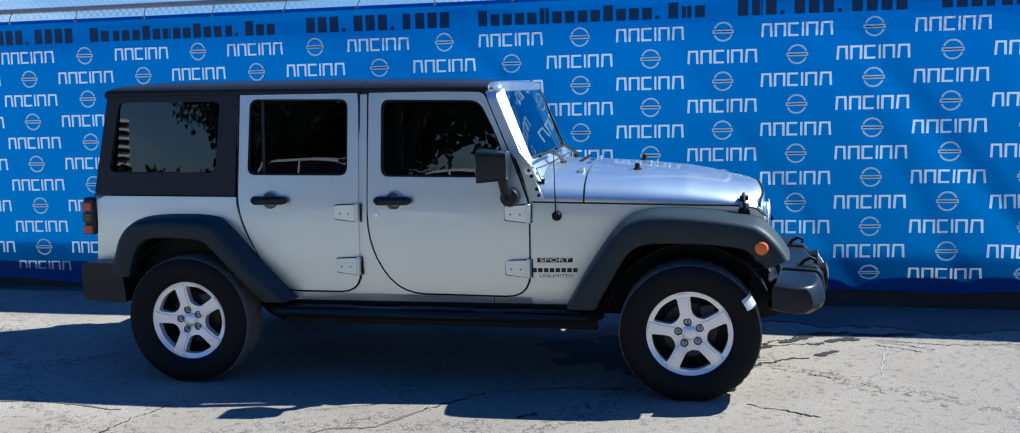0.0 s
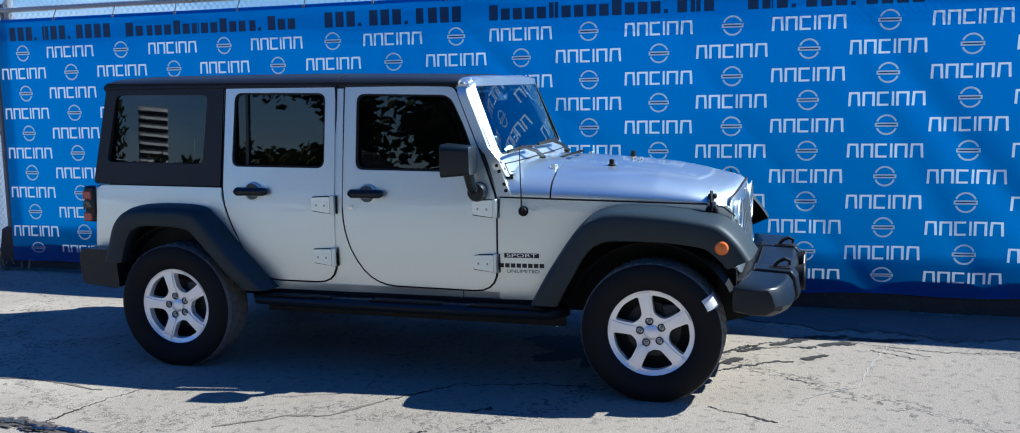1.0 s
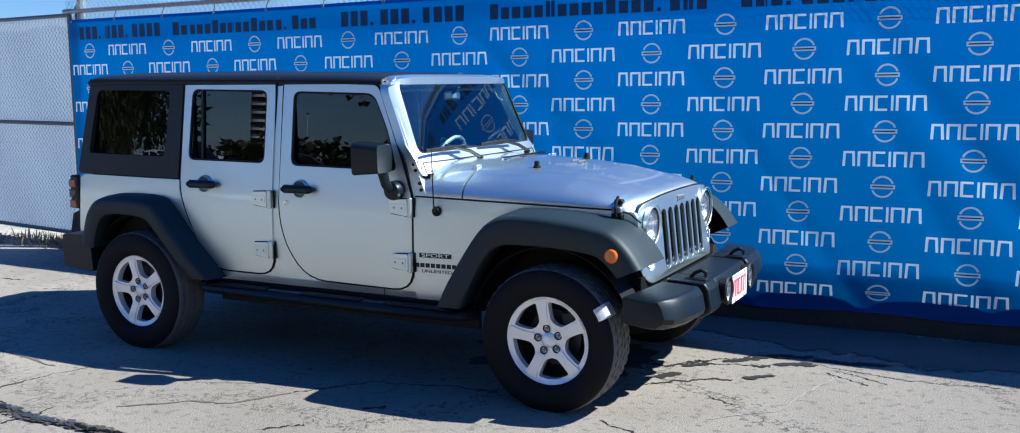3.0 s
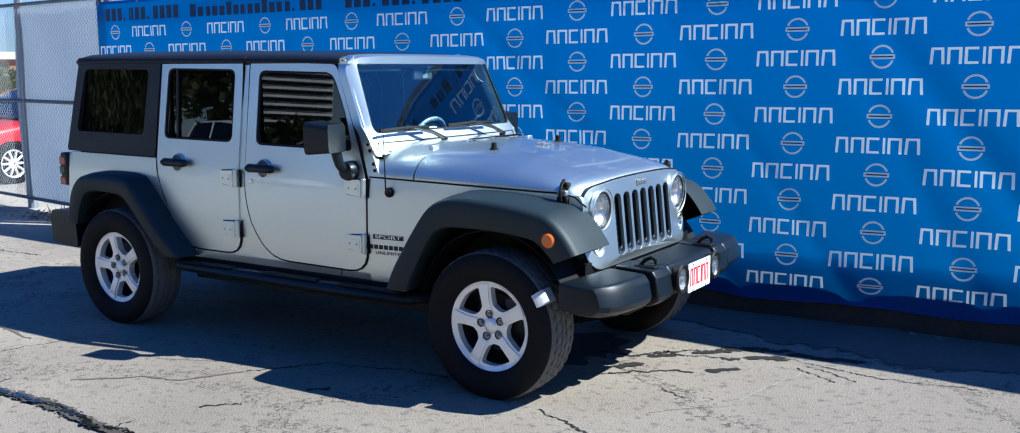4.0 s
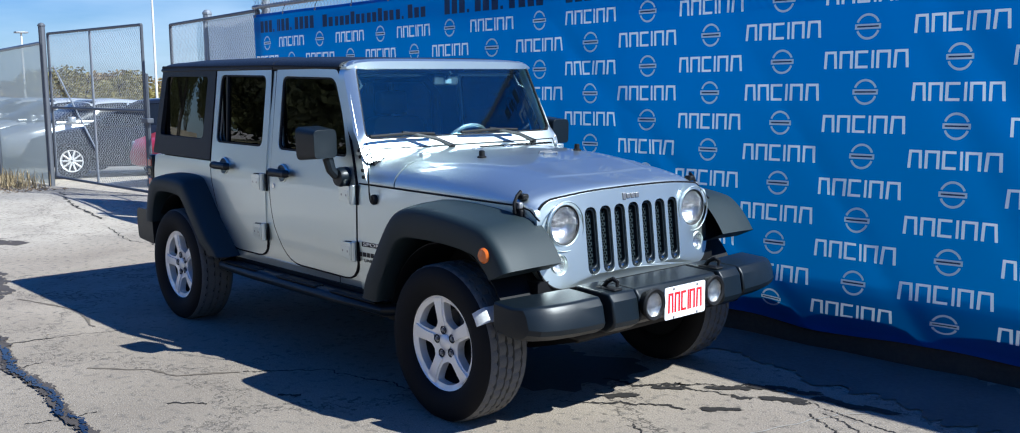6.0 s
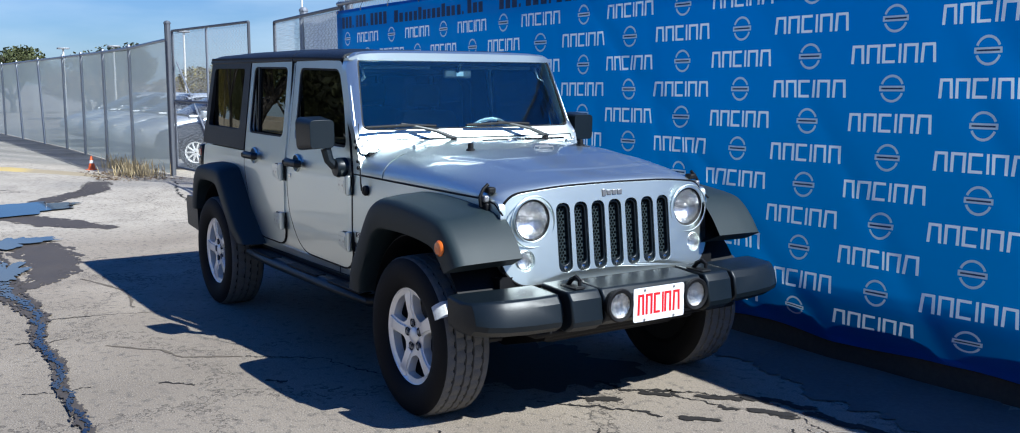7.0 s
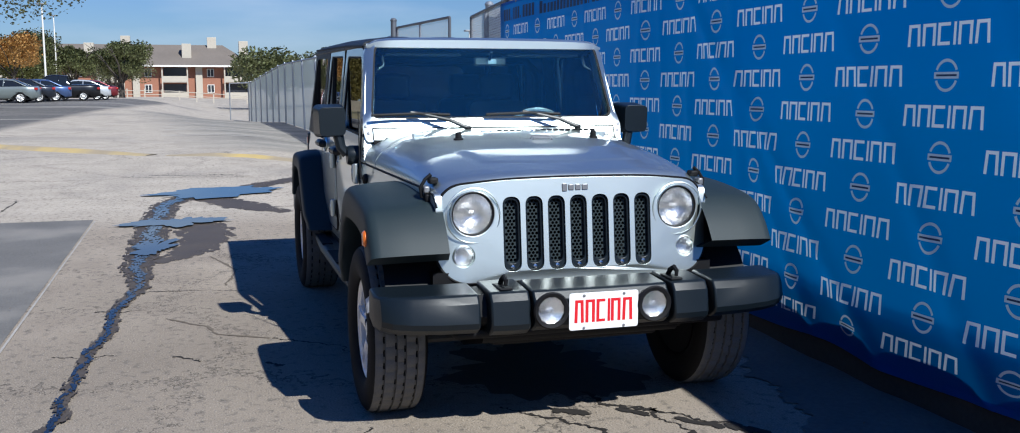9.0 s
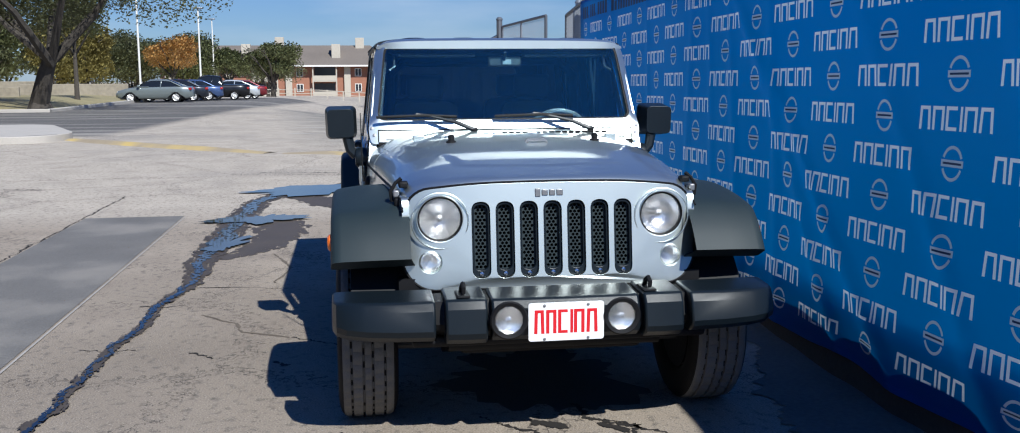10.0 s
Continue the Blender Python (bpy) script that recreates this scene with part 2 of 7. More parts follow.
def ground_material():
    """Old concrete and asphalt: aggregate, patches, dirt and fine cracks, by place."""
    m = bpy.data.materials.new("old_pavement")
    m.use_nodes = True
    n, l = m.node_tree.nodes, m.node_tree.links
    p = n["Principled BSDF"]
    p.inputs["Specular IOR Level"].default_value = 0.25
    co = n.new("ShaderNodeTexCoord")

    def tex(kind, scale, detail=6.0):
        t = n.new(kind)
        t.inputs["Scale"].default_value = scale
        if kind == "ShaderNodeTexNoise":
            t.inputs["Detail"].default_value = detail
        l.new(co.outputs["Object"], t.inputs["Vector"])
        return t

    def mix(a, b, fac, lo, hi):
        r = n.new("ShaderNodeMapRange")
        r.inputs["From Min"].default_value, r.inputs["From Max"].default_value = lo, hi
        l.new(fac, r.inputs["Value"])
        k = n.new("ShaderNodeMix")
        k.data_type = "RGBA"
        l.new(r.outputs["Result"], k.inputs["Factor"])
        for socket, value in (("A", a), ("B", b)):
            if isinstance(value, tuple):
                k.inputs[socket].default_value = rgba(value)
            else:
                l.new(value, k.inputs[socket])
        return k.outputs["Result"]

    big, mid, fine, speck = tex("ShaderNodeTexNoise", 0.22), tex("ShaderNodeTexNoise", 1.7), tex("ShaderNodeTexNoise", 18.0), tex("ShaderNodeTexNoise", 120.0, 3.0)
    split = n.new("ShaderNodeSeparateXYZ")
    wobble = n.new("ShaderNodeVectorMath")
    wobble.operation = "MULTIPLY_ADD"
    wobble.inputs[1].default_value = (0.5, 0.5, 0)
    l.new(mid.outputs["Color"], wobble.inputs[0])
    l.new(co.outputs["Object"], wobble.inputs[2])
    l.new(wobble.outputs["Vector"], split.inputs[0])
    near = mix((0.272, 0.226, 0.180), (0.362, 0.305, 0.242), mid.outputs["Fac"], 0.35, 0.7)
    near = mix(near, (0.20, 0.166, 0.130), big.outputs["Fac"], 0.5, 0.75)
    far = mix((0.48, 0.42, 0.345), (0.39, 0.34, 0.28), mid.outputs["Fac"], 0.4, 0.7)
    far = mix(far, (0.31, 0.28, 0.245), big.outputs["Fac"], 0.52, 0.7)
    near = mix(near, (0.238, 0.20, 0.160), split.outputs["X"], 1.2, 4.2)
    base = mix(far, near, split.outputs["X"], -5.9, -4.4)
    # asphalt of the far bays and of the strip by the long fence, worn pale in streaks
    squash = n.new("ShaderNodeMapping")
    squash.inputs["Scale"].default_value = (1.0, 0.10, 1.0)
    l.new(co.outputs["Object"], squash.inputs["Vector"])
    streak = n.new("ShaderNodeTexNoise")
    streak.inputs["Scale"].default_value, streak.inputs["Detail"].default_value = 0.75, 4
    l.new(squash.outputs["Vector"], streak.inputs["Vector"])

    def dot(weights, shift):
        d = n.new("ShaderNodeVectorMath")
        d.operation = "DOT_PRODUCT"
        l.new(wobble.outputs["Vector"], d.inputs[0])
        d.inputs[1].default_value = weights
        a = n.new("ShaderNodeMath")
        a.operation = "ADD"
        l.new(d.outputs["Value"], a.inputs[0])
        a.inputs[1].default_value = shift
        return a.outputs[0]

    def least(*values):
        last = values[0]
        for v in values[1:]:
            k = n.new("ShaderNodeMath")
            k.operation = "MINIMUM"
            l.new(last, k.inputs[0])
            l.new(v, k.inputs[1])
            last = k.outputs[0]
        return last

    tar = mix((0.105, 0.102, 0.10), (0.30, 0.28, 0.25), streak.outputs["Fac"], 0.50, 0.66)
    worn = mix((0.23, 0.215, 0.19), (0.38, 0.35, 0.30), streak.outputs["Fac"], 0.42, 0.62)
    worn = mix(worn, (0.19, 0.178, 0.16), big.outputs["Fac"], 0.48, 0.72)
    base = mix(base, tar, least(dot((-0.055, -1.0, 0), -8.3), dot((-1.0, 0.0, 0), -22.0), dot((1.0, 0.0, 0), 84.0)), -0.3, 0.5)
    base = mix(base, worn, least(dot((-0.10, 1.0, 0), -0.6), dot((-1.0, 0.4, 0), -16.5), dot((1.0, 0.0, 0), 52.0)), -0.9, 1.3)
    base = mix(base, (0.12, 0.105, 0.09), fine.outputs["Fac"], 0.54, 0.74)
    base = mix(base, (0.47, 0.42, 0.36), speck.outputs["Fac"], 0.57, 0.78)
    base = mix((0.12, 0.105, 0.09), base, speck.outputs["Fac"], 0.30, 0.43)
    cells = tex("ShaderNodeTexVoronoi", 0.42)
    cells.feature = "DISTANCE_TO_EDGE"
    bent = n.new("ShaderNodeVectorMath")
    bent.operation = "MULTIPLY_ADD"
    bent.inputs[1].default_value = (0.7, 0.7, 0)
    l.new(fine.outputs["Color"], bent.inputs[0])
    l.new(wobble.outputs["Vector"], bent.inputs[2])
    l.new(bent.outputs["Vector"], cells.inputs["Vector"])
    base = mix((0.07, 0.06, 0.052), base, cells.outputs["Distance"], 0.0, 0.007)
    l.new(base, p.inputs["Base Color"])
    p.inputs["Roughness"].default_value = 0.9
    b = n.new("ShaderNodeBump")
    b.inputs["Distance"].default_value = 0.006
    b.inputs["Strength"].default_value = 0.8
    l.new(speck.outputs["Fac"], b.inputs["Height"])
    l.new(b.outputs["Normal"], p.inputs["Normal"])
    return m


GROUND = ground_material()
FAINT_LINE = material("faint_line", (0.335, 0.31, 0.28), 0.9, grain=0.3, scale=12, stain=0.3)
ASPHALT = material("old_asphalt", (0.15, 0.142, 0.132), 0.9, grain=0.35, scale=70, stain=0.45, stain_scale=1.1, bump=0.005, tint=(0.235, 0.215, 0.19))


# ---- building helpers ----
def finish(bm, sharp=35):
    bmesh.ops.remove_doubles(bm, verts=bm.verts, dist=1e-5)
    bmesh.ops.recalc_face_normals(bm, faces=bm.faces)
    for f in bm.faces:
        f.smooth = True
    for e in bm.edges:
        if len(e.link_faces) == 2 and e.calc_face_angle(0) > radians(sharp):
            e.smooth = False
    return bm


def part(name, bm, mat, parent=None, label="", bevel=0.0, seg=2, sharp=35, tidy=True):
    """Links a bmesh as one mesh object, under parent if given."""
    if tidy:
        finish(bm, sharp)
    me = bpy.data.meshes.new(name)
    bm.to_mesh(me)
    bm.free()
    me.materials.append(mat)
    ob = new(name, me)
    if parent:
        ob.parent = parent
    if label:
        ob["label"] = label
    if bevel:
        mod = ob.modifiers.new("edge", "BEVEL")
        mod.width, mod.segments, mod.limit_method, mod.angle_limit = bevel, seg, "ANGLE", radians(38)
    return ob


def thing(name, label, category, group="", at=None, kind=""):
    ob = new(name)
    ob.empty_display_size = 0.1
    if at is not None:
        ob.matrix_world = at
    return tagged(ob, label, category, group, kind)


def box(x0, x1, y0, y1, z0, z1, bm=None):
    bm = bm or bmesh.new()
    v = [bm.verts.new((x, y, z)) for x in (x0, x1) for y in (y0, y1) for z in (z0, z1)]
    for f in ((0, 1, 3, 2), (4, 6, 7, 5), (0, 4, 5, 1), (2, 3, 7, 6), (0, 2, 6, 4), (1, 5, 7, 3)):
        bm.faces.new([v[i] for i in f])
    return bm


def tube(pts, r, n=8, bm=None, closed=False, flat=1.0):
    """A round bar along pts; r may be a list, one for each point."""
    bm = bm or bmesh.new()
    pts = [Vector(p) for p in pts]
    radii = r if isinstance(r, (list, tuple)) else [r] * len(pts)
    rings, k = [], len(pts)
    up = None
    for i, p in enumerate(pts):
        a, b = (pts[i - 1], pts[(i + 1) % k]) if closed else (pts[max(i - 1, 0)], pts[min(i + 1, k - 1)])
        d = (b - a).normalized()
        if up is None:
            up = Vector((0, 0, 1)) if abs(d.z) < 0.9 else Vector((1, 0, 0))
        s = d.cross(up).normalized()
        up = s.cross(d).normalized()
        rings.append([bm.verts.new(p + radii[i] * (math.cos(t) * s + flat * math.sin(t) * up)) for t in [2 * math.pi * j / n for j in range(n)]])
    for i in range(k if closed else k - 1):
        a, b = rings[i], rings[(i + 1) % k]
        for j in range(n):
            bm.faces.new((a[j], a[(j + 1) % n], b[(j + 1) % n], b[j]))
    if not closed:
        bm.faces.new(rings[0][::-1])
        bm.faces.new(rings[-1])
    return bm


def lathe(profile, centre, axis, n=32, bm=None, dent=None):
    """Turns (radius, along) round an axis through centre; dent(i, j) shortens the radius at step i of profile point j."""
    bm = bm or bmesh.new()
    axis = Vector(axis).normalized()
    u = axis.orthogonal().normalized()
    w = axis.cross(u)
    rings = []
    for i in range(n):
        t = 2 * math.pi * i / n
        way = math.cos(t) * u + math.sin(t) * w
        rings.append([bm.verts.new(Vector(centre) + (r - (dent(i, j) if dent else 0)) * way + a * axis) for j, (r, a) in enumerate(profile)])
    for i in range(n):
        a, b = rings[i], rings[(i + 1) % n]
        for j in range(len(profile) - 1):
            bm.faces.new((a[j], a[j + 1], b[j + 1], b[j]))
    return bm


def rounded(pts, radius, n=5):
    """A closed outline with its corners rounded; radius one number or one a corner."""
    out, k = [], len(pts)
    radii = radius if isinstance(radius, (list, tuple)) else [radius] * k
    for i in range(k):
        p, a, b = Vector(pts[i]), Vector(pts[i - 1]), Vector(pts[(i + 1) % k])
        r = min(radii[i], 0.49 * (a - p).length, 0.49 * (b - p).length)
        if r < 1e-4:
            out.append(p)
            continue
        s, e = p + (a - p).normalized() * r, p + (b - p).normalized() * r
        for j in range(n + 1):
            t = j / n
            out.append((1 - t) ** 2 * s + 2 * t * (1 - t) * p + t * t * e)
    return [(v.x, v.y) for v in out]


def disc_outline(u, w, r, n=28):
    return [(u + r * math.cos(2 * math.pi * i / n), w + r * math.sin(2 * math.pi * i / n)) for i in range(n)]


def plate(outline, place, thick, holes=(), cuts_u=(), cuts_w=()):
    """A sheet with holes: outlines in (u, w), place(u, w, depth) puts them in space, depth from 0 (face) to thick (back)."""
    flat = bmesh.new()
    for loop in (outline, *holes):
        vs = [flat.verts.new((u, w, 0)) for u, w in loop]
        for i in range(len(vs)):
            flat.edges.new((vs[i - 1], vs[i]))
    bmesh.ops.triangle_fill(flat, use_beauty=True, edges=flat.edges[:], normal=(0, 0, 1))
    for co, no, values in (((1, 0, 0), (1, 0, 0), cuts_u), ((0, 1, 0), (0, 1, 0), cuts_w)):
        for v in values:
            bmesh.ops.bisect_plane(flat, geom=flat.verts[:] + flat.edges[:] + flat.faces[:], plane_co=Vector(co) * v, plane_no=no, dist=1e-5)
    flat.verts.index_update()
    bm = bmesh.new()
    front = [bm.verts.new(place(v.co.x, v.co.y, 0)) for v in flat.verts]
    rear = [bm.verts.new(place(v.co.x, v.co.y, thick)) for v in flat.verts]
    for f in flat.faces:
        ids = [v.index for v in f.verts]
        bm.faces.new([front[i] for i in ids])
        bm.faces.new([rear[i] for i in reversed(ids)])
    for e in flat.edges:
        if len(e.link_faces) == 1:
            a, b = e.verts[0].index, e.verts[1].index
            bm.faces.new((front[a], front[b], rear[b], rear[a]))
    flat.free()
    return bm


def surface(us, vs, place, thick=None):
    """A curved sheet over a grid; thick(u, v) gives its back, or None for an open sheet."""
    bm = bmesh.new()
    top = [[bm.verts.new(place(u, v)) for v in vs] for u in us]
    sheets = [top]
    if thick:
        sheets.append([[bm.verts.new(thick(u, v)) for v in vs] for u in us])
    for g in sheets:
        for i in range(len(us) - 1):
            for j in range(len(vs) - 1):
                bm.faces.new((g[i][j], g[i + 1][j], g[i + 1][j + 1], g[i][j + 1]))
    if thick:
        a, b = sheets
        nu, nv = len(us) - 1, len(vs) - 1
        rim = [(i, 0) for i in range(nu)] + [(nu, j) for j in range(nv)] + [(i, nv) for i in range(nu, 0, -1)] + [(0, j) for j in range(nv, 0, -1)]
        for k in range(len(rim)):
            (i, j), (p, q) = rim[k], rim[(k + 1) % len(rim)]
            bm.faces.new((a[i][j], a[p][q], b[p][q], b[i][j]))
    return bm


def span(a, b, n):
    return [a + (b - a) * i / n for i in range(n + 1)]


def table(x, rows):
    return float(np.interp(x, [r[0] for r in rows], [r[1] for r in rows]))


def smooth(a, b, x):
    t = min(1.0, max(0.0, (x - a) / (b - a)))
    return t * t * (3 - 2 * t)


def lettering(text, size, at, mat, parent, name="lettering", stretch=1.0):
    """Words in the built-in font, as flat mesh, at the pose at."""
    cu = bpy.data.curves.new(name, "FONT")
    cu.body, cu.size, cu.align_x, cu.align_y, cu.extrude = text, size, "CENTER", "CENTER", 0.0005
    tmp = new(name, cu)
    me = bpy.data.meshes.new_from_object(tmp.evaluated_get(bpy.context.evaluated_depsgraph_get()))
    bpy.data.objects.remove(tmp)
    me.materials.append(mat)
    ob = new(name, me)
    ob.parent = parent
    ob.matrix_basis = at @ Matrix.Diagonal((stretch, 1, 1, 1))
    return ob


MARK = ((0.0, 0.155, 0.06, "arch"), (0.18, 0.155, 0.0, "arch"), (0.36, 0.145, 0.0, "bracket"), (0.545, 0.0, 0.0, "bar"), (0.60, 0.16, 0.0, "arch"), (0.79, 0.17, 0.06, "arch"))


def mark_loops(width, height, stroke):
    """A word mark as plain shapes: four open arches, two of them narrower at the top, one bracket and one bar; each a list of one outline."""
    out = []
    h, q = height / 2, 1.15 * stroke
    for u, w, taper, shape in MARK:
        x0 = (u - 0.49) * width
        x1 = x0 + max(w * width, stroke)
        k = taper * (x1 - x0)
        j = k * (1 - stroke / height)
        if shape == "bar":
            loop = [(x0, -h), (x1, -h), (x1, h), (x0, h)]
        elif shape == "bracket":
            loop = [(x1, h), (x0, h), (x0, -h), (x1, -h), (x1, stroke - h), (x0 + q, stroke - h), (x0 + q, h - stroke), (x1, h - stroke)]
        else:
            loop = [(x0, -h), (x0 + q, -h), (x0 + j + q, h - stroke), (x1 - j - q, h - stroke), (x1 - q, -h), (x1, -h), (x1 - k, h), (x0 + k, h)]
        out.append([loop])
    return out


# ---- the ground ----
FENCE_FALL = ((-400, -3.2), (-170, -2.0), (-72, -1.45), (-58, -1.2), (-38, -0.36), (-24, -0.25), (-16.5, -0.22), (-12.8, -0.12), (-9, 0.0), (50, 0.0))
LEFT_FALL = ((-400, -2.6), (-170, -1.8), (-90, -0.3), (-64, -0.05), (-40, 0.0), (50, 0.0))


def lie(x, y):
    """The height of the ground: level round the vehicle, falling away along the fence and in the distance."""
    reach = 1.5 + 7.0 * smooth(-18, -55, x) if x < -18 else 1.5
    w = smooth(1.7 - reach - 1.0, 1.7, y)
    return w * table(x, FENCE_FALL) + (1 - w) * table(x, LEFT_FALL)


def spaced(edge_lo, lo, hi, edge_hi, step, n):
    core = list(np.arange(lo, hi + 1e-6, step))
    left = [lo - (lo - edge_lo) * (k / n) ** 2 for k in range(n, 0, -1)]
    right = [hi + (edge_hi - hi) * (k / n) ** 2 for k in range(1, n + 1)]
    return left + core + right


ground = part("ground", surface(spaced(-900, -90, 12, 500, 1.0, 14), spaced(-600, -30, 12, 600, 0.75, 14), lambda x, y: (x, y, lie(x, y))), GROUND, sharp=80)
tagged(ground, "worn tan and grey concrete and asphalt pavement", "pavement", kind="structure")


def draped(name, x0, x1, y0, y1, lift, mat, label, step=0.8, kind="structure", category="pavement"):
    nx, ny = max(1, int((x1 - x0) / step)), max(1, int((y1 - y0) / step))
    ob = part(name, surface(span(x0, x1, nx), span(y0, y1, ny), lambda x, y: (x, y, lie(x, y) + lift)), mat, sharp=80)
    return tagged(ob, label, category, kind=kind)


draped("asphalt_patch", -5.6, 9.0, -3.8, -2.74, 0.004, ASPHALT, "darker grey worn asphalt strip in the pavement")
seam = draped("painted_line", -5.5, 1.0, -2.722, -2.707, 0.006, FAINT_LINE, "faint worn white line along the asphalt strip", 0.3, category="road marking")
for k in range(6):
    tagged(draped("bay_line", -38 + 3.2 * k, -37.9 + 3.2 * k, -2.6, 0.9, 0.02, PAINT_WHITE, "worn white bay line beside the fence", 1.0, category="road marking"), group="fence bay lines")


def ribbon(name, path, width, mat, lift, seed, label, category, rough=0.5, kind="stuff", step=0.05):
    """An irregular strip on the ground along a path; width a number or one for each path point."""
    rng = random.Random(seed)
    widths = width if isinstance(width, (list, tuple)) else [width] * len(path)
    pts = []
    for i in range(len(path) - 1):
        a, b = Vector(path[i]), Vector(path[i + 1])
        n = max(1, int((b - a).length / step))
        for j in range(n + (i == len(path) - 2)):
            t = j / n
            pts.append((a.lerp(b, t), widths[i] * (1 - t) + widths[i + 1] * t, (b - a).normalized()))
    bm = bmesh.new()
    prev = None
    drift = 0.0
    for k, (p, w, d) in enumerate(pts):
        s = Vector((-d.y, d.x))
        drift = 0.85 * drift + rng.uniform(-1, 1) * rough * 0.35 * max(w, 0.02)
        a = 0.5 * w * (1 + rough * (1.6 * noise.noise((p.x * 5, p.y * 5, seed)) + rng.uniform(-0.7, 0.7)))
        b = 0.5 * w * (1 + rough * (1.6 * noise.noise((p.x * 5, p.y * 5, seed + 50)) + rng.uniform(-0.7, 0.7)))
        l, r = p + s * (drift + max(a, 0.15 * w)), p + s * (drift - max(b, 0.15 * w))
        row = [bm.verts.new((q.x, q.y, lie(q.x, q.y) + lift)) for q in (l, r)]
        if prev:
            bm.faces.new((prev[0], prev[1], row[1], row[0]))
        prev = row
    return tagged(part(name, bm, mat, tidy=False), label, category, kind=kind)


def blot(name, x, y, rx, ry, turn, mat, lift, seed, label, category, ragged=0.45, n=72, kind="stuff"):
    """A ragged patch lying on the ground."""
    bm = bmesh.new()
    c, s = math.cos(radians(turn)), math.sin(radians(turn))
    mid = bm.verts.new((x, y, lie(x, y) + lift))
    rim = []
    for i in range(n):
        t = 2 * math.pi * i / n
        k = 1 + ragged * (1.1 * noise.noise((1.6 * math.cos(t) + seed, 1.6 * math.sin(t), seed)) + 0.7 * noise.noise((5 * math.cos(t), 5 * math.sin(t), seed)))
        u, v = rx * k * math.cos(t), ry * k * math.sin(t)
        px, py = x + u * c - v * s, y + u * s + v * c
        rim.append(bm.verts.new((px, py, lie(px, py) + lift)))
    for i in range(n):
        bm.faces.new((mid, rim[i - 1], rim[i]))
    return tagged(part(name, bm, mat, tidy=False), label, category, kind=kind)


WATER_WAY = [(-11.4, 0.35), (-9.8, -0.05), (-8.6, -0.95), (-7.7, -1.75), (-6.6, -2.05), (-5.0, -2.1), (-3.7, -2.1), (-2.6, -2.13), (-1.6, -2.06), (-0.9, -2.18), (-0.3, -2.17), (0.2, -2.24), (0.9, -2.25), (1.6, -2.28), (2.6, -2.34)]


def trickle(name, path, wide, spread, size, mat, lift, seed, label, category, kind):
    """Many small ragged films of water along a path, running together and breaking up."""
    rng = random.Random(seed)
    laid = 0
    bm = bmesh.new()
    for i in range(len(path) - 1):
        a, b = Vector(path[i]), Vector(path[i + 1])
        d = (b - a).normalized()
        s = Vector((-d.y, d.x))
        for k in range(int((b - a).length * spread)):
            t = rng.random()
            w = wide[i] * (1 - t) + wide[i + 1] * t
            p = a.lerp(b, t) + s * ((rng.random() + rng.random() - 1.0) * 0.85 * w + 0.05 * noise.noise((3 * (i + t), seed, 0)))
            laid += 1
            r = size * rng.uniform(0.3, 1.0) * (0.4 + w / wide[0])
            rim = []
            for q in range(11):
                g = 2 * math.pi * q / 11
                rr = r * rng.uniform(0.6, 1.25)
                v = p + d * (1.9 * rr * math.cos(g)) + s * (0.75 * rr * math.sin(g))
                rim.append(bm.verts.new((v.x, v.y, lie(v.x, v.y) + lift + 0.000001 * laid)))
            bm.faces.new(rim)
    return tagged(part(name, bm, mat, tidy=False), label, category, kind=kind)


trickle("wet_pavement", WATER_WAY, [0.24, 0.28, 0.28, 0.24, 0.22, 0.22, 0.22, 0.17, 0.09, 0.060, 0.055, 0.05, 0.045, 0.04, 0.04], 700, 0.020, WET, 0.003, 3, "dark wet stain along a trickle of water", "wet stain", "stuff")
trickle("water_trickle", WATER_WAY[3:], [0.12, 0.12, 0.10, 0.13, 0.07, 0.040, 0.034, 0.032, 0.028, 0.026, 0.024, 0.02], 220, 0.017, WATER, 0.0150, 7, "thin broken trickle of water over the pavement", "water", "structure")
blot("puddle", -7.85, -1.45, 0.95, 0.50, -55, WATER, 0.0205, 4, "shallow puddle mirroring the blue sky", "puddle", 0.5, kind="structure")
blot("puddle", -5.12, -1.80, 0.48, 0.30, 112, WATER, 0.0205, 9, "shallow puddle mirroring the blue sky", "puddle", 0.8, kind="structure")
blot("puddle", -3.45, -2.04, 0.42, 0.17, -10, WATER, 0.0205, 14, "small puddle on wet pavement", "puddle", 0.8, kind="structure")
trickle("wet_pavement", [(-7.4, -1.6), (-6.4, -1.1), (-5.7, -0.7)], [0.26, 0.36, 0.12], 520, 0.030, WET, 0.0026, 31, "dark damp patch of pavement", "wet stain", "stuff")
trickle("wet_pavement", [(-5.4, -1.75), (-4.4, -1.55), (-3.3, -1.7), (-2.7, -1.95)], [0.24, 0.36, 0.26, 0.10], 520, 0.028, WET, 0.0022, 33, "dark damp patch of pavement", "wet stain", "stuff")
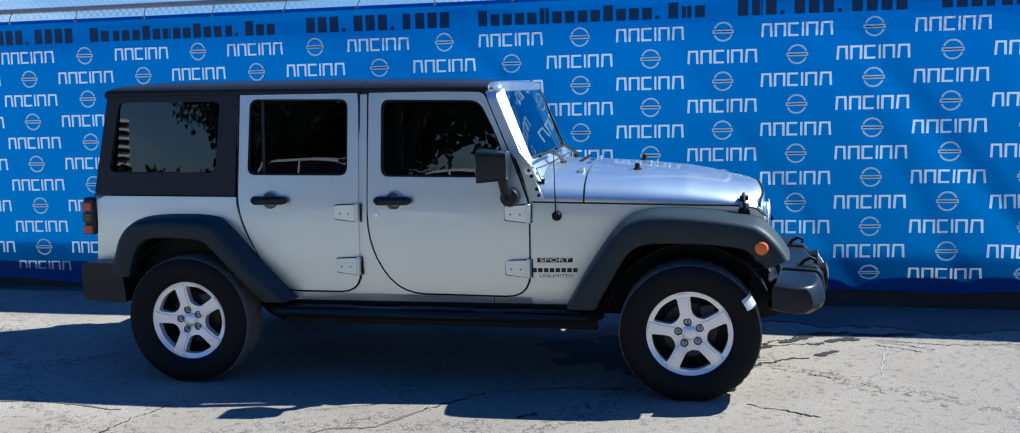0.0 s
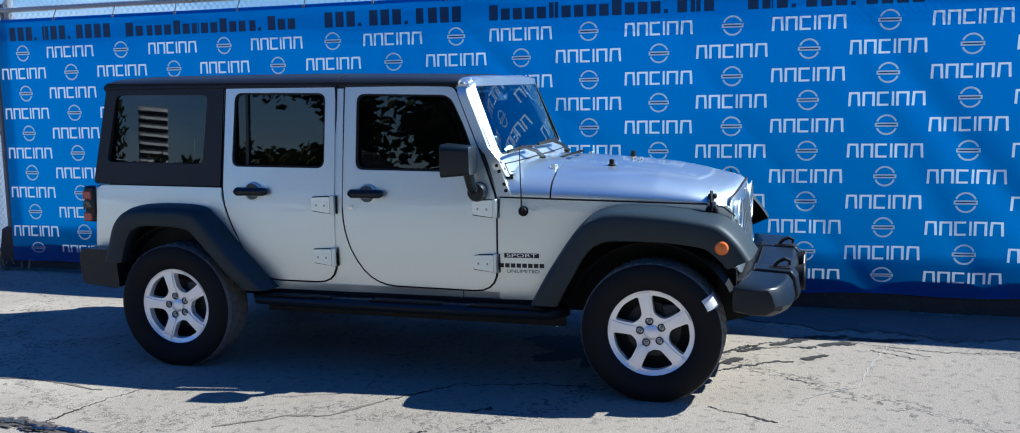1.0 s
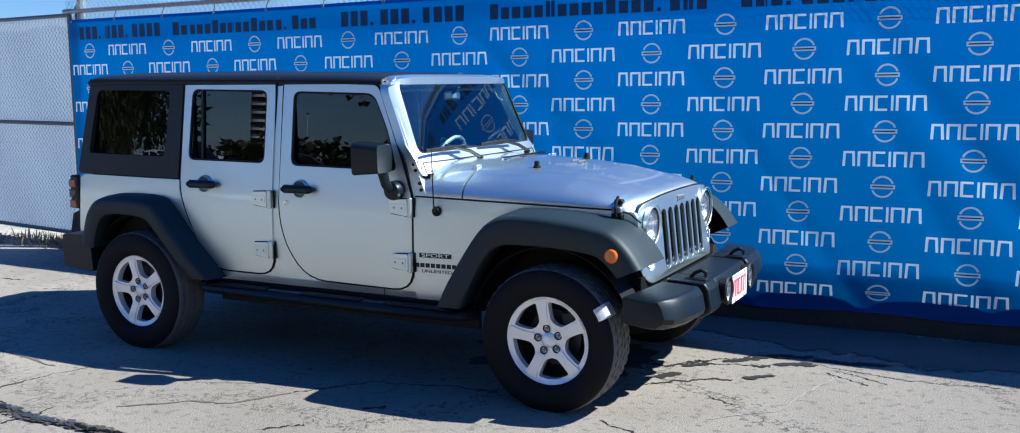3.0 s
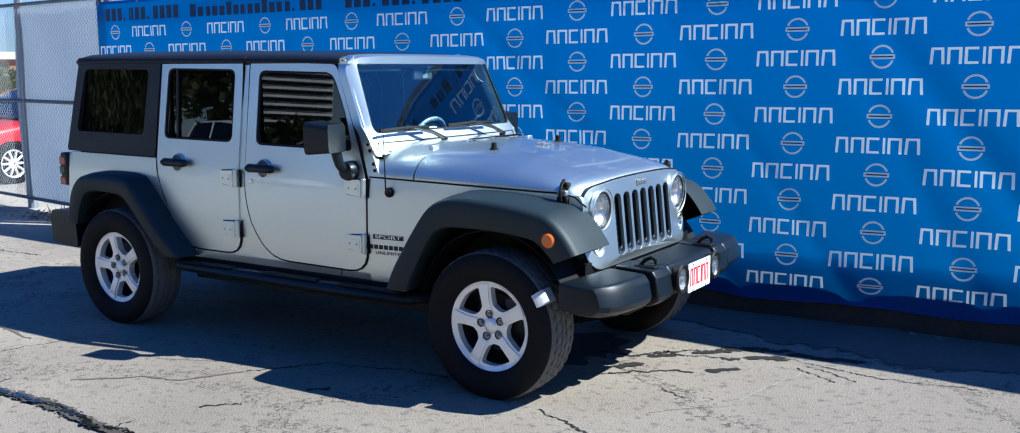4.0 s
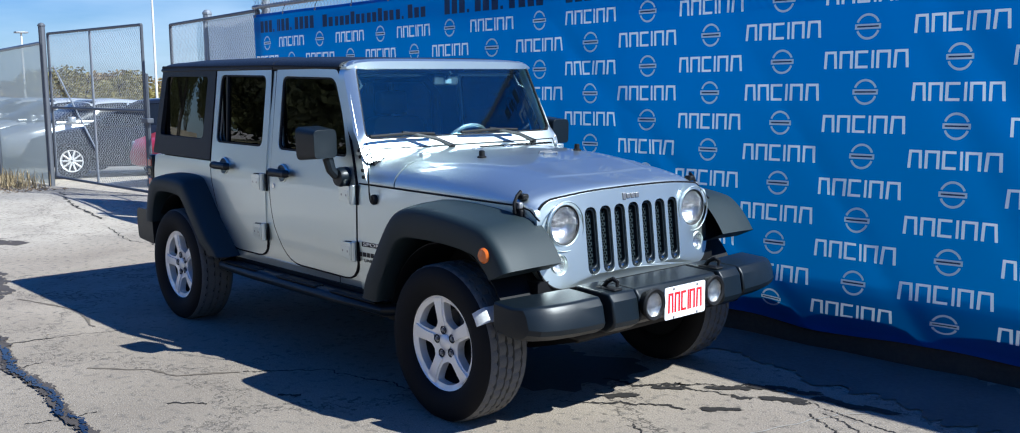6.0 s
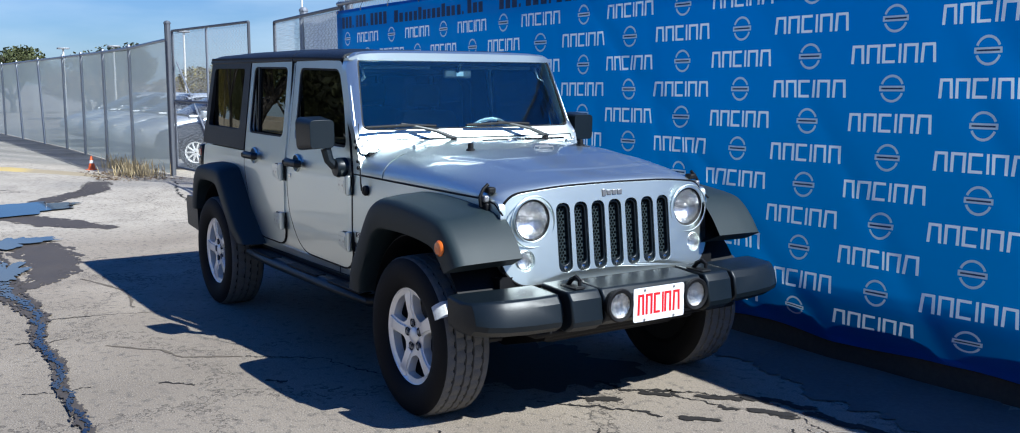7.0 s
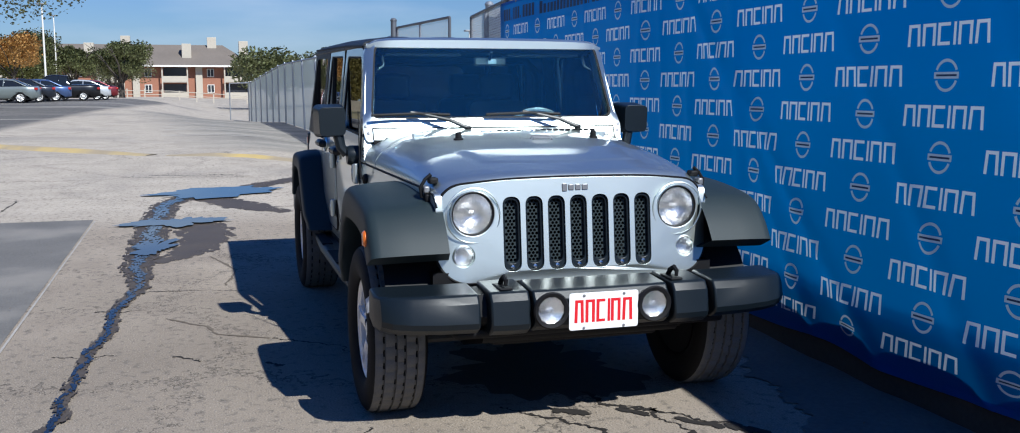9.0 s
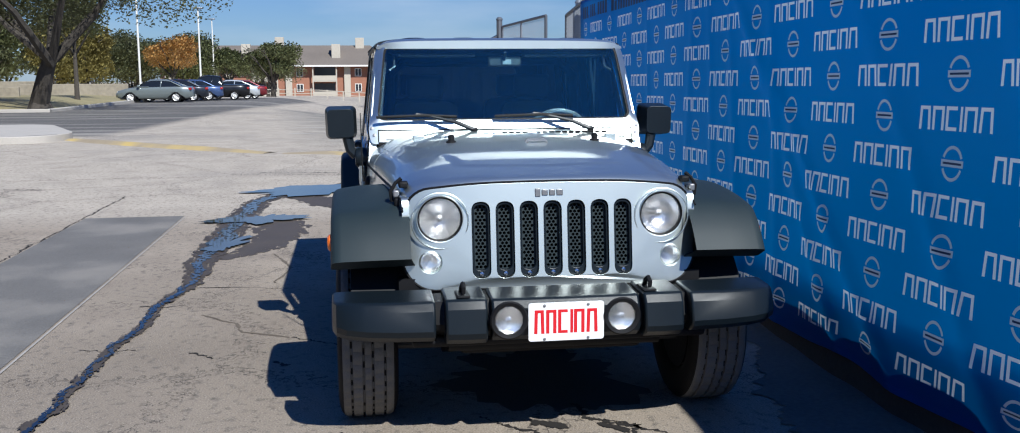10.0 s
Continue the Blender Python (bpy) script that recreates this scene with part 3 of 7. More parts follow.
for k, (path, w) in enumerate([
        ([(1.56, 0.16), (1.68, 0.18), (1.78, 0.20), (1.86, 0.30), (1.90, 0.40), (2.0, 0.36), (2.10, 0.40), (2.33, 0.44)], 0.05), ([(1.80, 0.26), (1.95, 0.42), (2.10, 0.52), (2.22, 0.65), (2.40, 0.66)], 0.045),
        ([(1.68, -0.30), (1.80, -0.20), (1.93, -0.09), (2.05, 0.04), (2.2, 0.07)], 0.034), ([(2.16, -0.28), (2.25, -0.33), (2.33, -0.36)], 0.028),
        ([(2.36, 0.50), (2.46, 0.56), (2.58, 0.60)], 0.05), ([(2.66, 0.46), (2.76, 0.40), (2.90, 0.28)], 0.02), ([(2.70, 0.52), (2.82, 0.46), (3.0, 0.36)], 0.016),
        ([(0.06, -1.22), (0.16, -1.10), (0.35, -0.88), (0.8, -0.75), (1.1, -0.72)], 0.022),
        ([(1.78, -0.92), (2.0, -1.02), (2.15, -1.08)], 0.03), ([(0.33, -1.79), (0.40, -1.71), (0.46, -1.63)], 0.038), ([(0.59, -1.30), (0.66, -1.20)], 0.05),
        ([(-1.55, -2.08), (-1.5, -1.8), (-1.44, -1.5), (-1.36, -1.3)], 0.014), ([(-0.95, -2.30), (-0.90, -2.14), (-0.93, -2.0)], 0.02), ([(0.15, -2.42), (0.22, -2.26), (0.20, -2.1)], 0.02), ([(-7.7, -3.82), (-5.7, -3.82), (-2.9, -3.84)], 0.03),
        ([(2.5, 0.62), (3.0, 0.5), (3.6, 0.55)], 0.014), ([(2.6, -1.5), (3.1, -1.3), (3.5, -1.35)], 0.016), ([(-6.3, 0.4), (-5.2, 0.2), (-4.2, 0.3)], 0.02), ([(-11.2, 1.5), (-9.0, 0.9), (-7.0, 0.6)], 0.05)]):
    ribbon("pavement_crack", path, 0.42 * w, CRACK, 0.003, 60 + k, "dark tar-filled crack in the pavement", "crack", 1.7, step=0.012)
for k, path in enumerate([[(-0.62, -1.85), (-0.34, -1.60), (-0.11, -1.54), (0.06, -1.24)], [(-2.9, -1.55), (-2.2, -1.35), (-1.6, -1.45)]]):
    ribbon("earthy_crack", path, 0.018, EARTH, 0.003, 86 + k, "faint earth-filled crack across the pavement", "crack", 0.9, step=0.03)
for k, path in enumerate([[(2.86, 0.66), (2.76, 0.56), (2.70, 0.30), (2.65, 0.14), (2.60, -0.1), (2.56, -0.38), (2.40, -0.50), (2.26, -0.66)]]):
    ribbon("pale_crack", path, 0.006, PALE_CRACK, 0.003, 90 + k, "pale filled crack across the pavement", "crack", 0.9, step=0.03)
for k, (x, y, rx, ry, turn) in enumerate([(1.83, 0.0, 0.07, 0.045, 45), (2.32, 0.20, 0.08, 0.022, 40), (2.44, 0.55, 0.10, 0.04, 30), (1.92, 0.28, 0.06, 0.022, 40), (2.14, 0.50, 0.10, 0.025, 40), (2.35, 0.70, 0.18, 0.035, 20), (2.75, 0.72, 0.2, 0.04, 10)]):
    trickle("oil_and_shade_patch", [(x - rx * math.cos(radians(turn)), y - rx * math.sin(radians(turn))), (x + rx * math.cos(radians(turn)), y + rx * math.sin(radians(turn)))], [ry, ry], 420, 0.014, CRACK, 0.0045, 120 + k, "black oily stain on the pavement", "oil stain", "stuff")


def hump(path, width, height, name, label):
    """A low rounded ridge across the drive."""
    bm = bmesh.new()
    rows = []
    for i, p in enumerate(path):
        a, b = Vector(path[max(i - 1, 0)]), Vector(path[min(i + 1, len(path) - 1)])
        d = (b - a).normalized()
        s = Vector((-d.y, d.x))
        end = 0.35 if i in (0, len(path) - 1) else 1.0
        rows.append([bm.verts.new((*(Vector(p) + s * width * 0.5 * k), lie(*(Vector(p) + s * width * 0.5 * k)) - 0.01 + end * height * math.cos(k * math.pi / 2))) for k in (-1, -0.7, -0.35, 0, 0.35, 0.7, 1)])
    for a, b in zip(rows, rows[1:]):
        for j in range(6):
            bm.faces.new((a[j], a[j + 1], b[j + 1], b[j]))
    return tagged(part(name, bm, PAINT_YELLOW, sharp=80), label, "speed bump", "speed bumps", kind="structure")


hump([(-21.4, -8.3), (-19.5, -6.9), (-17.8, -5.4), (-16.3, -3.9), (-15.1, -2.55)], 0.5, 0.085, "speed_bump", "low speed bump with worn yellow paint")
hump([(-15.0, -2.25), (-14.8, -1.4), (-14.2, -0.6), (-13.2, 0.3), (-12.7, 0.7)], 0.5, 0.06, "speed_bump", "low speed bump with faded yellow paint")

island = part("kerb_island", plate(rounded([(-27.5, -30), (-19.6, -30), (-19.3, -8.3), (-21.0, -7.8), (-26.2, -9.8)], [0, 0, 1.3, 1.0, 1.0], 8), lambda u, w, d: (u, w, lie(u, w) + 0.17 - d), 0.22), KERB, bevel=0.03)
tagged(island, "raised pale concrete kerb island at the lot's edge", "kerb", kind="structure")

# ---- the banner on its fence ----
LEFT, RIGHT = -5.19, 8.6


def hang(x, z):
    """The banner's face: nearly flat, with slack folds towards its foot and its far end."""
    y = 1.655 - 0.008 * x + 0.010 * math.sin(2.3 * x + 0.9 * z) + 0.006 * math.sin(4.3 * x - 1.6 * z + 1.0)
    low = smooth(1.5, 0.1, z)
    y -= low * (0.050 + 0.02 * math.sin(1.3 * x + 0.6)) * smooth(-0.8, 2.0, x)
    for x0, z0, lean, width, deep in ((2.9, 1.2, 0.55, 0.10, 0.016), (3.5, 1.0, 0.8, 0.14, 0.036), (4.4, 0.9, 0.5, 0.18, 0.042), (1.5, 0.5, 1.2, 0.10, 0.016), (0.9, 0.7, 0.9, 0.08, 0.012), (2.2, 0.8, 0.75, 0.08, 0.012), (-3.6, 1.4, 0.1, 0.06, 0.012), (-1.2, 1.5, -0.1, 0.05, 0.012), (-2.4, 1.6, 0.06, 0.05, 0.012), (0.3, 1.6, 0.15, 0.06, 0.012), (-0.3, 1.2, 0.2, 0.06, 0.012), (-0.75, 1.3, 0.12, 0.05, 0.010), (5.4, 1.2, 0.7, 0.2, 0.049), (6.6, 1.2, 0.4, 0.2, 0.042)):
        off = (x - x0 + lean * (z - z0)) / width
        y -= deep * math.exp(-off * off) * (0.35 + 0.65 * smooth(2.5, 0.6, z))
    return y + 0.006 * math.sin(9 * x + 2 * z) * smooth(0.9, 0.1, z)


def foot(x):
    return table(x, ((-5.2, 0.07), (0.3, 0.06), (1.4, 0.125), (2.5, 0.135), (3.6, 0.115), (9, 0.13))) + 0.014 * math.sin(2.1 * x) + 0.010 * math.sin(5.3 * x)


def crest(x):
    return 2.405 + 0.009 * x


LINES = []
for start, width, count in ((-5.04, 1.16, 12), (-3.74, 1.80, 18), (-1.68, 1.24, 12), (-0.23, 1.80, 18), (1.79, 1.24, 12), (3.24, 1.80, 18), (5.26, 1.24, 12), (6.7, 1.6, 16)):
    for k in range(count):
        u = start + k * width / count
        dot = count == 12 and k in (3, 7) or count > 12 and k == 14
        LINES.append((u, u + width / count * (0.3 if dot else 0.74), 0.028 if dot else 0.125 if count == 12 else 0.09 if k % 5 else 0.12))
banner = thing("advertising_banner", "large blue vinyl banner with white marks on a fence", "banner", at=pose(0, 0, 0))
CELL_X, CELL_Z, TILT = 0.5485, 0.1865, 0.009
cloth = bmesh.new()


def on_cloth(u, w):
    """A place on the banner from its own square coordinates, which hang with a slight slope; the hems follow foot and crest."""
    z = w + TILT * (u - 2.23)
    u += 0.075 * smooth(-1.6, -3.7, u)
    if w < 0.45:
        z += (foot(u) - TILT * (u - 2.23) - 0.06) * smooth(0.45, 0.06, w) ** 2
    if w > 2.30:
        z += (crest(u) - TILT * (u - 2.23) - 2.425) * smooth(2.30, 2.425, w)
    return (u, hang(u, z), z)


def fill(loops, cuts_u, cuts_w, into=None):
    """Fills an outline less its holes, cut along the given lines, on the banner's face."""
    flat = bmesh.new()
    for loop in loops:
        vs = [flat.verts.new((u, w, 0)) for u, w in loop]
        for k in range(len(vs)):
            flat.edges.new((vs[k - 1], vs[k]))
    bmesh.ops.triangle_fill(flat, use_beauty=True, edges=flat.edges[:], normal=(0, 0, 1))
    for no, values in (((1, 0, 0), cuts_u), ((0, 1, 0), cuts_w)):
        for v in values:
            bmesh.ops.bisect_plane(flat, geom=flat.verts[:] + flat.edges[:] + flat.faces[:], plane_co=Vector(no) * v, plane_no=no, dist=1e-5)
    bm = into or bmesh.new()
    made = {v: bm.verts.new(on_cloth(v.co.x, v.co.y)) for v in flat.verts}
    for f in flat.faces:
        bm.faces.new([made[v] for v in f.verts])
    flat.free()
    return bm


def arc_band(x, z, r0, r1, a0, a1, n=12):
    return [(x + r1 * math.cos(t), z + r1 * math.sin(t)) for t in span(a0, a1, n)] + [(x + r0 * math.cos(t), z + r0 * math.sin(t)) for t in span(a1, a0, n)]


def block(u0, u1, w0, w1):
    return [(u0, w0), (u1, w0), (u1, w1), (u0, w1)]


GRID = [2.23 + CELL_X * (k + 0.5) for k in range(-15, 14)]
for row in range(-1, 12):
    w0, w1 = 1.922 + CELL_Z * (0.5 - row), 1.922 + CELL_Z * (1.5 - row)
    if row == -1:
        w0, w1 = w1 - CELL_Z, 2.425
    if row == 11:
        w0, w1 = 0.06, w1
    for k in range(len(GRID) - 1):
        u0, u1 = max(GRID[k], LEFT), min(GRID[k + 1], RIGHT)
        if u1 - u0 < 0.01:
            continue
        x, z, col = 0.5 * (GRID[k] + GRID[k + 1]), 1.922 + CELL_Z * (1 - row), k - 14
        cuts_u, cuts_w = span(u0, u1, 14)[1:-1], span(w0, w1, 3)[1:-1]
        outer = [block(u0, u1, w0, w1)]
        whole = 0 <= row < 11 and u1 - u0 > CELL_X * 0.98
        if whole and (row + col) % 2 == 0:
            mark = bmesh.new()
            for ring in mark_loops(0.545, 0.102, 0.0155):
                loops = [[(x + u, z + w) for u, w in r] for r in ring]
                outer.append(loops[0])
                fill(loops, cuts_u, cuts_w, mark)
                if len(loops) > 1:
                    fill(loops[1:], cuts_u, cuts_w, cloth)
            part("word_mark", mark, PRINT, banner, tidy=False)
        elif whole:
            ring = bmesh.new()
            bar = block(x - 0.079, x + 0.079, z - 0.015, z + 0.015)
            slit = block(x - 0.066, x + 0.066, z - 0.0045, z + 0.0045)
            bands = [arc_band(x, z, 0.061, 0.075, a, a + math.pi - 0.72) for a in (0.36, math.pi + 0.36)]
            for loops in ([bands[0]], [bands[1]], [bar, slit]):
                outer.append(loops[0])
                fill(loops, cuts_u, cuts_w, ring)
            ring_ob = part("ring_mark", ring, RING_PRINT, banner, tidy=False)
            part("crossbar", fill([slit], cuts_u, cuts_w), NAVY_PRINT, ring_ob, tidy=False)
        if row == -1:
            for lu0, lu1, lh in LINES:
                if u0 < lu0 and lu1 < u1:
                    outer.append(block(lu0, lu1, 2.222, 2.222 + lh))
                elif u0 < lu1 and lu0 < u1:
                    edge0, edge1 = max(lu0, u0 + 0.004), min(lu1, u1 - 0.004)
                    if edge1 - edge0 > 0.01:
                        outer.append(block(edge0, edge1, 2.222, 2.222 + lh))
            for loop in outer[1:]:
                part("printed_bar", fill([loop], cuts_u, cuts_w), NAVY_PRINT, banner, tidy=False)
        fill(outer, cuts_u, cuts_w, cloth)
bmesh.ops.remove_doubles(cloth, verts=cloth.verts, dist=1e-5)
for f in cloth.faces:
    f.smooth = True
part("banner_cloth", cloth, BANNER, banner, "blue vinyl cloth", tidy=False)
hem = bmesh.new()
for side in (0, 1):
    vs = [[hem.verts.new((x, hang(x, z) - 0.003 - 0.002 * k, z)) for k, z in ((0, (crest(x) if side else foot(x) + 0.035) - 0.002), (1, (crest(x) - 0.03 if side else foot(x) + 0.002)))] for x in span(LEFT + 0.075, RIGHT, 230)]
    for a, b in zip(vs, vs[1:]):
        hem.faces.new((a[0], a[1], b[1], b[0]))
part("hem", hem, BANNER, banner, "folded and stitched hem", tidy=False)
for k in range(22):
    x = LEFT + 0.12 + k * 0.64
    if x < RIGHT:
        part("eyelet", lathe([(0.006, 0.0), (0.007, 0.004), (0.013, 0.004), (0.014, 0.0)], (x, hang(x, crest(x) - 0.02) - 0.006, crest(x) - 0.02), (0, -1, 0), 10), STEEL, banner)
        part("tie", tube([(x, hang(x, crest(x) - 0.02) - 0.008, crest(x) - 0.02), (x + 0.01, hang(x, crest(x)) - 0.006, crest(x) + 0.02), (x + 0.012, 1.70, crest(x) + 0.07)], 0.0035, 5), BLACK_PRINT, banner)


def chain_link(x0, x1, y, z0, z1, wire=0.0022, mesh=0.062, line=None):
    """Woven wire: zigzag strands side by side, as fine three-sided bars; line(x) gives the fence's y."""
    verts, faces = [], []
    half = mesh / 2
    count = int((x1 - x0) / half) + 1
    steps = int((z1 - z0) / half)
    for k in range(count):
        base = x0 + k * half
        for i in range(steps + 1):
            x = min(x1, max(x0, base + (half if (i + k) % 2 else 0.0)))
            yy = (line(x) if line else y) + (0.003 if i % 2 else -0.003)
            c = len(verts)
            verts += [(x - wire, yy, z0 + i * half), (x + wire, yy - wire, z0 + i * half), (x + wire, yy + wire, z0 + i * half)]
            if i:
                for a, b in ((0, 1), (1, 2), (2, 0)):
                    faces.append((c - 3 + a, c - 3 + b, c + b, c + a))
    me = bpy.data.meshes.new("wire_mesh")
    me.from_pydata(verts, [], faces)
    return me


def wire_part(parent, label="", *args, **kw):
    me = chain_link(*args, **kw)
    me.materials.append(GALV)
    ob = new("wire_mesh", me)
    ob.parent = parent
    if label:
        ob["label"] = label
    return ob


def post(parent, x, y, z0, z1, r=0.04, mat=GALV, name="post", top=(0, 0)):
    b = tube([(x, y, z0), (x + top[0] * 0.5, y + top[1] * 0.5, (z0 + z1) / 2), (x + top[0], y + top[1], z1)], r, 10)
    lathe([(r * 1.15, 0), (r * 1.15, 0.02), (r * 0.7, 0.05), (0.001, 0.06)], (x + top[0], y + top[1], z1 - 0.01), (0, 0, 1), 10, b)
    return part(name, b, mat, parent)


main_fence = thing("chain_link_fence", "galvanised chain-link fence behind the blue banner", "fence", at=pose(0, 0, 0))
wire_part(main_fence, "woven wire edge above the banner", LEFT - 0.05, RIGHT, 1.75, 2.28, 2.56, line=lambda x: 1.735 - 0.008 * x)
part("top_rail", tube([(x, 1.755 - 0.008 * x, 2.50 + 0.009 * x) for x in (LEFT - 0.1, 0, RIGHT)], 0.024, 8), GALV, main_fence)
part("bottom_rail", tube([(x, 1.76 - 0.008 * x, 0.14) for x in (LEFT - 0.1, 0, RIGHT)], 0.02, 8), GALV_DARK, main_fence)
post(main_fence, -5.08, 1.84, -0.05, 2.62, 0.045)
post(main_fence, -5.16, 1.86, -0.05, 2.48, 0.03, GALV_DARK)
# bank raised behind the hem to keep sun from leaking under the banner
BANK = ((0.0, -0.03), (0.012, 0.19), (0.05, 0.36), (0.16, 0.40), (0.80, -0.03))
part("sun_block_bank", surface(span(LEFT - 0.1, RIGHT, 90), [b[0] for b in BANK], lambda x, v: (x, hang(x, 0.15) + 0.004 + v, table(v, BANK) + 0.012 * noise.noise((3 * x, 9 * v, 1.0)))), DIRT, main_fence, "dark dirt bank behind the hem, added to block sun under the banner")

# dark strip that deepens the banner's shadow on the ground by colour
ribbon("shade_strip", [(LEFT, 1.66), (-1.0, 1.64), (0.8, 1.56), (1.7, 1.36), (2.6, 1.28), (4.0, 1.26), (6.0, 1.26), (RIGHT, 1.24)], [0.16, 0.16, 0.28, 0.60, 0.76, 0.80, 0.78, 0.76], FENCE_SHADE, 0.006, 140, "dark strip along the foot of the fence, deepening the shade there", "dirt", 0.16, step=0.03)
# this ground patch puts the shade under the engine into colour
blot("oil_and_shade_patch", 1.02, 0.10, 0.52, 0.50, 8, ENGINE_SHADE, 0.0018, 161, "dark patch on the ground, deepening the shade under the engine", "oil stain", 0.5)

# ---- the gates ----
gate = thing("chain_link_gate", "closed chain-link gate leaf with a pale sheet behind it", "gate", at=pose(0, 0, 0))


def leaf(parent, xs, z0, z1, mids, line):
    wire_part(parent, "woven wire infill", xs[0], xs[-1], 0, z0, z1, line=line, wire=0.0020)
    for x in (xs[0], xs[-1]):
        part("upright", tube([(x, line(x), z0), (x, line(x), z1)], 0.024, 8), GALV_DARK, parent)
    for x in xs[1:-1]:
        part("stile", tube([(x, line(x), z0), (x, line(x), z1)], 0.02, 8), GALV, parent)
    for z in (z0, *mids, z1):
        part("rail", tube([(xs[0], line(xs[0]), z), (xs[-1], line(xs[-1]), z)], 0.021, 8), GALV_DARK, parent)


leaf(gate, (-8.6, -7.1, -5.25), 0.14, 2.42, (1.30,), lambda x: 2.28 - (x + 8.6) * 0.135)
part("privacy_sheet", surface(span(-7.35, -5.22, 8), span(0.1, 2.40, 8), lambda x, z: (x, 2.33 - (x + 8.6) * 0.135 + 0.015 * math.sin(5 * x + 3 * z), z)), SHEET, gate, "pale bluish sheet fixed behind the wire")
post(gate, -7.2, 2.16, -0.05, 2.5, 0.055, GALV)
far_gate = thing("chain_link_gate", "closed chain-link gate leaf seen through to parked cars", "gate", at=pose(0, 0, 0))
leaf(far_gate, (-12.6, -10.9, -9.1), 0.05, 2.44, (1.22,), lambda x: 1.92 + (x + 12.6) * 0.043)
post(far_gate, -12.82, 1.90, -0.3, 2.58, 0.055, GALV_DARK, "gate_post")
part("brace", tube([(-12.5, 1.95, 1.9), (-10.95, 2.0, 0.6)], 0.014, 6), GALV, far_gate)
part("latch_post", tube([(-9.0, 2.06, -0.05), (-9.0, 2.06, 1.75)], 0.03, 8), GALV_DARK, far_gate)
part("latch", box(-9.12, -8.9, 2.0, 2.1, 1.05, 1.12), GALV_DARK, far_gate, bevel=0.01)

# ---- the long screened fence ----
def long_y(x):
    return table(x, ((-60, 1.35), (-38, 1.72), (-24, 2.0), (-12.8, 1.9)))


long_fence = thing("screened_fence", "long chain-link fence hung with translucent pale green screen", "fence", at=pose(0, 0, 0))
SPOTS = [-12.9, -15.8, -18.3, -20.8, -23.3, -26.4, -30.0, -33.4, -36.5, -39.5, -42.5, -46, -50, -54, -58, -60.5]
for i, x in enumerate(SPOTS[1:]):
    post(long_fence, x, long_y(x), lie(x, 1.9) - 0.1, lie(x, 1.9) + 2.45, 0.035, GALV, top=(-0.5 if x in (-26.4, -30.0) else 0.0, 0))
part("top_rail", tube([(x, long_y(x), lie(x, 1.9) + 2.42) for x in SPOTS], 0.03, 8), GALV, long_fence)
part("screen", surface(span(-60.5, -12.9, 120), span(0, 1, 10), lambda x, v: (x, long_y(x) + 0.05 + 0.03 * math.sin(1.7 * x) * math.sin(3.1 * v), lie(x, 1.9) + 0.02 + v * 2.38)), SCREEN, long_fence, "translucent pale screen cloth")
part("end_brace", tube([(-60.5, 0.2, lie(-60, 0.2)), (-60.5, 0.2, lie(-60, 0.2) + 2.3), (-60.5, 1.3, lie(-60, 1) + 2.4)], 0.04, 6), GALV, long_fence)

# ---- litter and weeds at the fence foot ----
def weeds(x, y, rx, ry, count, tall, seed, label):
    rng = random.Random(seed)
    verts, faces = [], []
    for k in range(count):
        px, py = x + rng.gauss(0, rx), y + rng.gauss(0, ry)
        h, a, lean = tall * rng.uniform(0.3, 1.0), rng.uniform(0, 6.28), rng.uniform(0.1, 0.7)
        z, w = lie(px, py), 0.006
        c = len(verts)
        dx, dy = math.cos(a), math.sin(a)
        verts += [(px - dy * w, py + dx * w, z), (px + dy * w, py - dx * w, z), (px + dx * h * lean * 0.5 + dy * w, py + dy * h * lean * 0.5 - dx * w, z + 0.65 * h), (px + dx * h * lean * 0.5 - dy * w, py + dy * h * lean * 0.5 + dx * w, z + 0.65 * h), (px + dx * h * lean, py + dy * h * lean, z + h)]
        faces += [(c, c + 1, c + 2, c + 3), (c + 3, c + 2, c + 4)]
    me = bpy.data.meshes.new("weeds")
    me.from_pydata(verts, [], faces)
    me.materials.append(STRAW)
    return tagged(new("weeds", me), label, "weeds", kind="stuff")


def litter(x0, x1, y0, y1, count, size, seed, label):
    rng = random.Random(seed)
    verts, faces = [], []
    for k in range(count):
        px, py, s, a = rng.uniform(x0, x1), rng.uniform(y0, y1), size * rng.uniform(0.4, 1.0), rng.uniform(0, 6.28)
        z = lie(px, py) + rng.uniform(0.004, 0.03)
        c = len(verts)
        for j in range(4):
            t = a + j * math.pi / 2
            verts.append((px + s * math.cos(t) * (1 if j % 2 else 0.5), py + s * math.sin(t) * (1 if j % 2 else 0.5), z + rng.uniform(0, 0.6 * s)))
        faces.append((c, c + 1, c + 2, c + 3))
    me = bpy.data.meshes.new("leaf_litter")
    me.from_pydata(verts, [], faces)
    me.materials.append(LITTER)
    return tagged(new("leaf_litter", me), label, "leaf litter", kind="stuff")


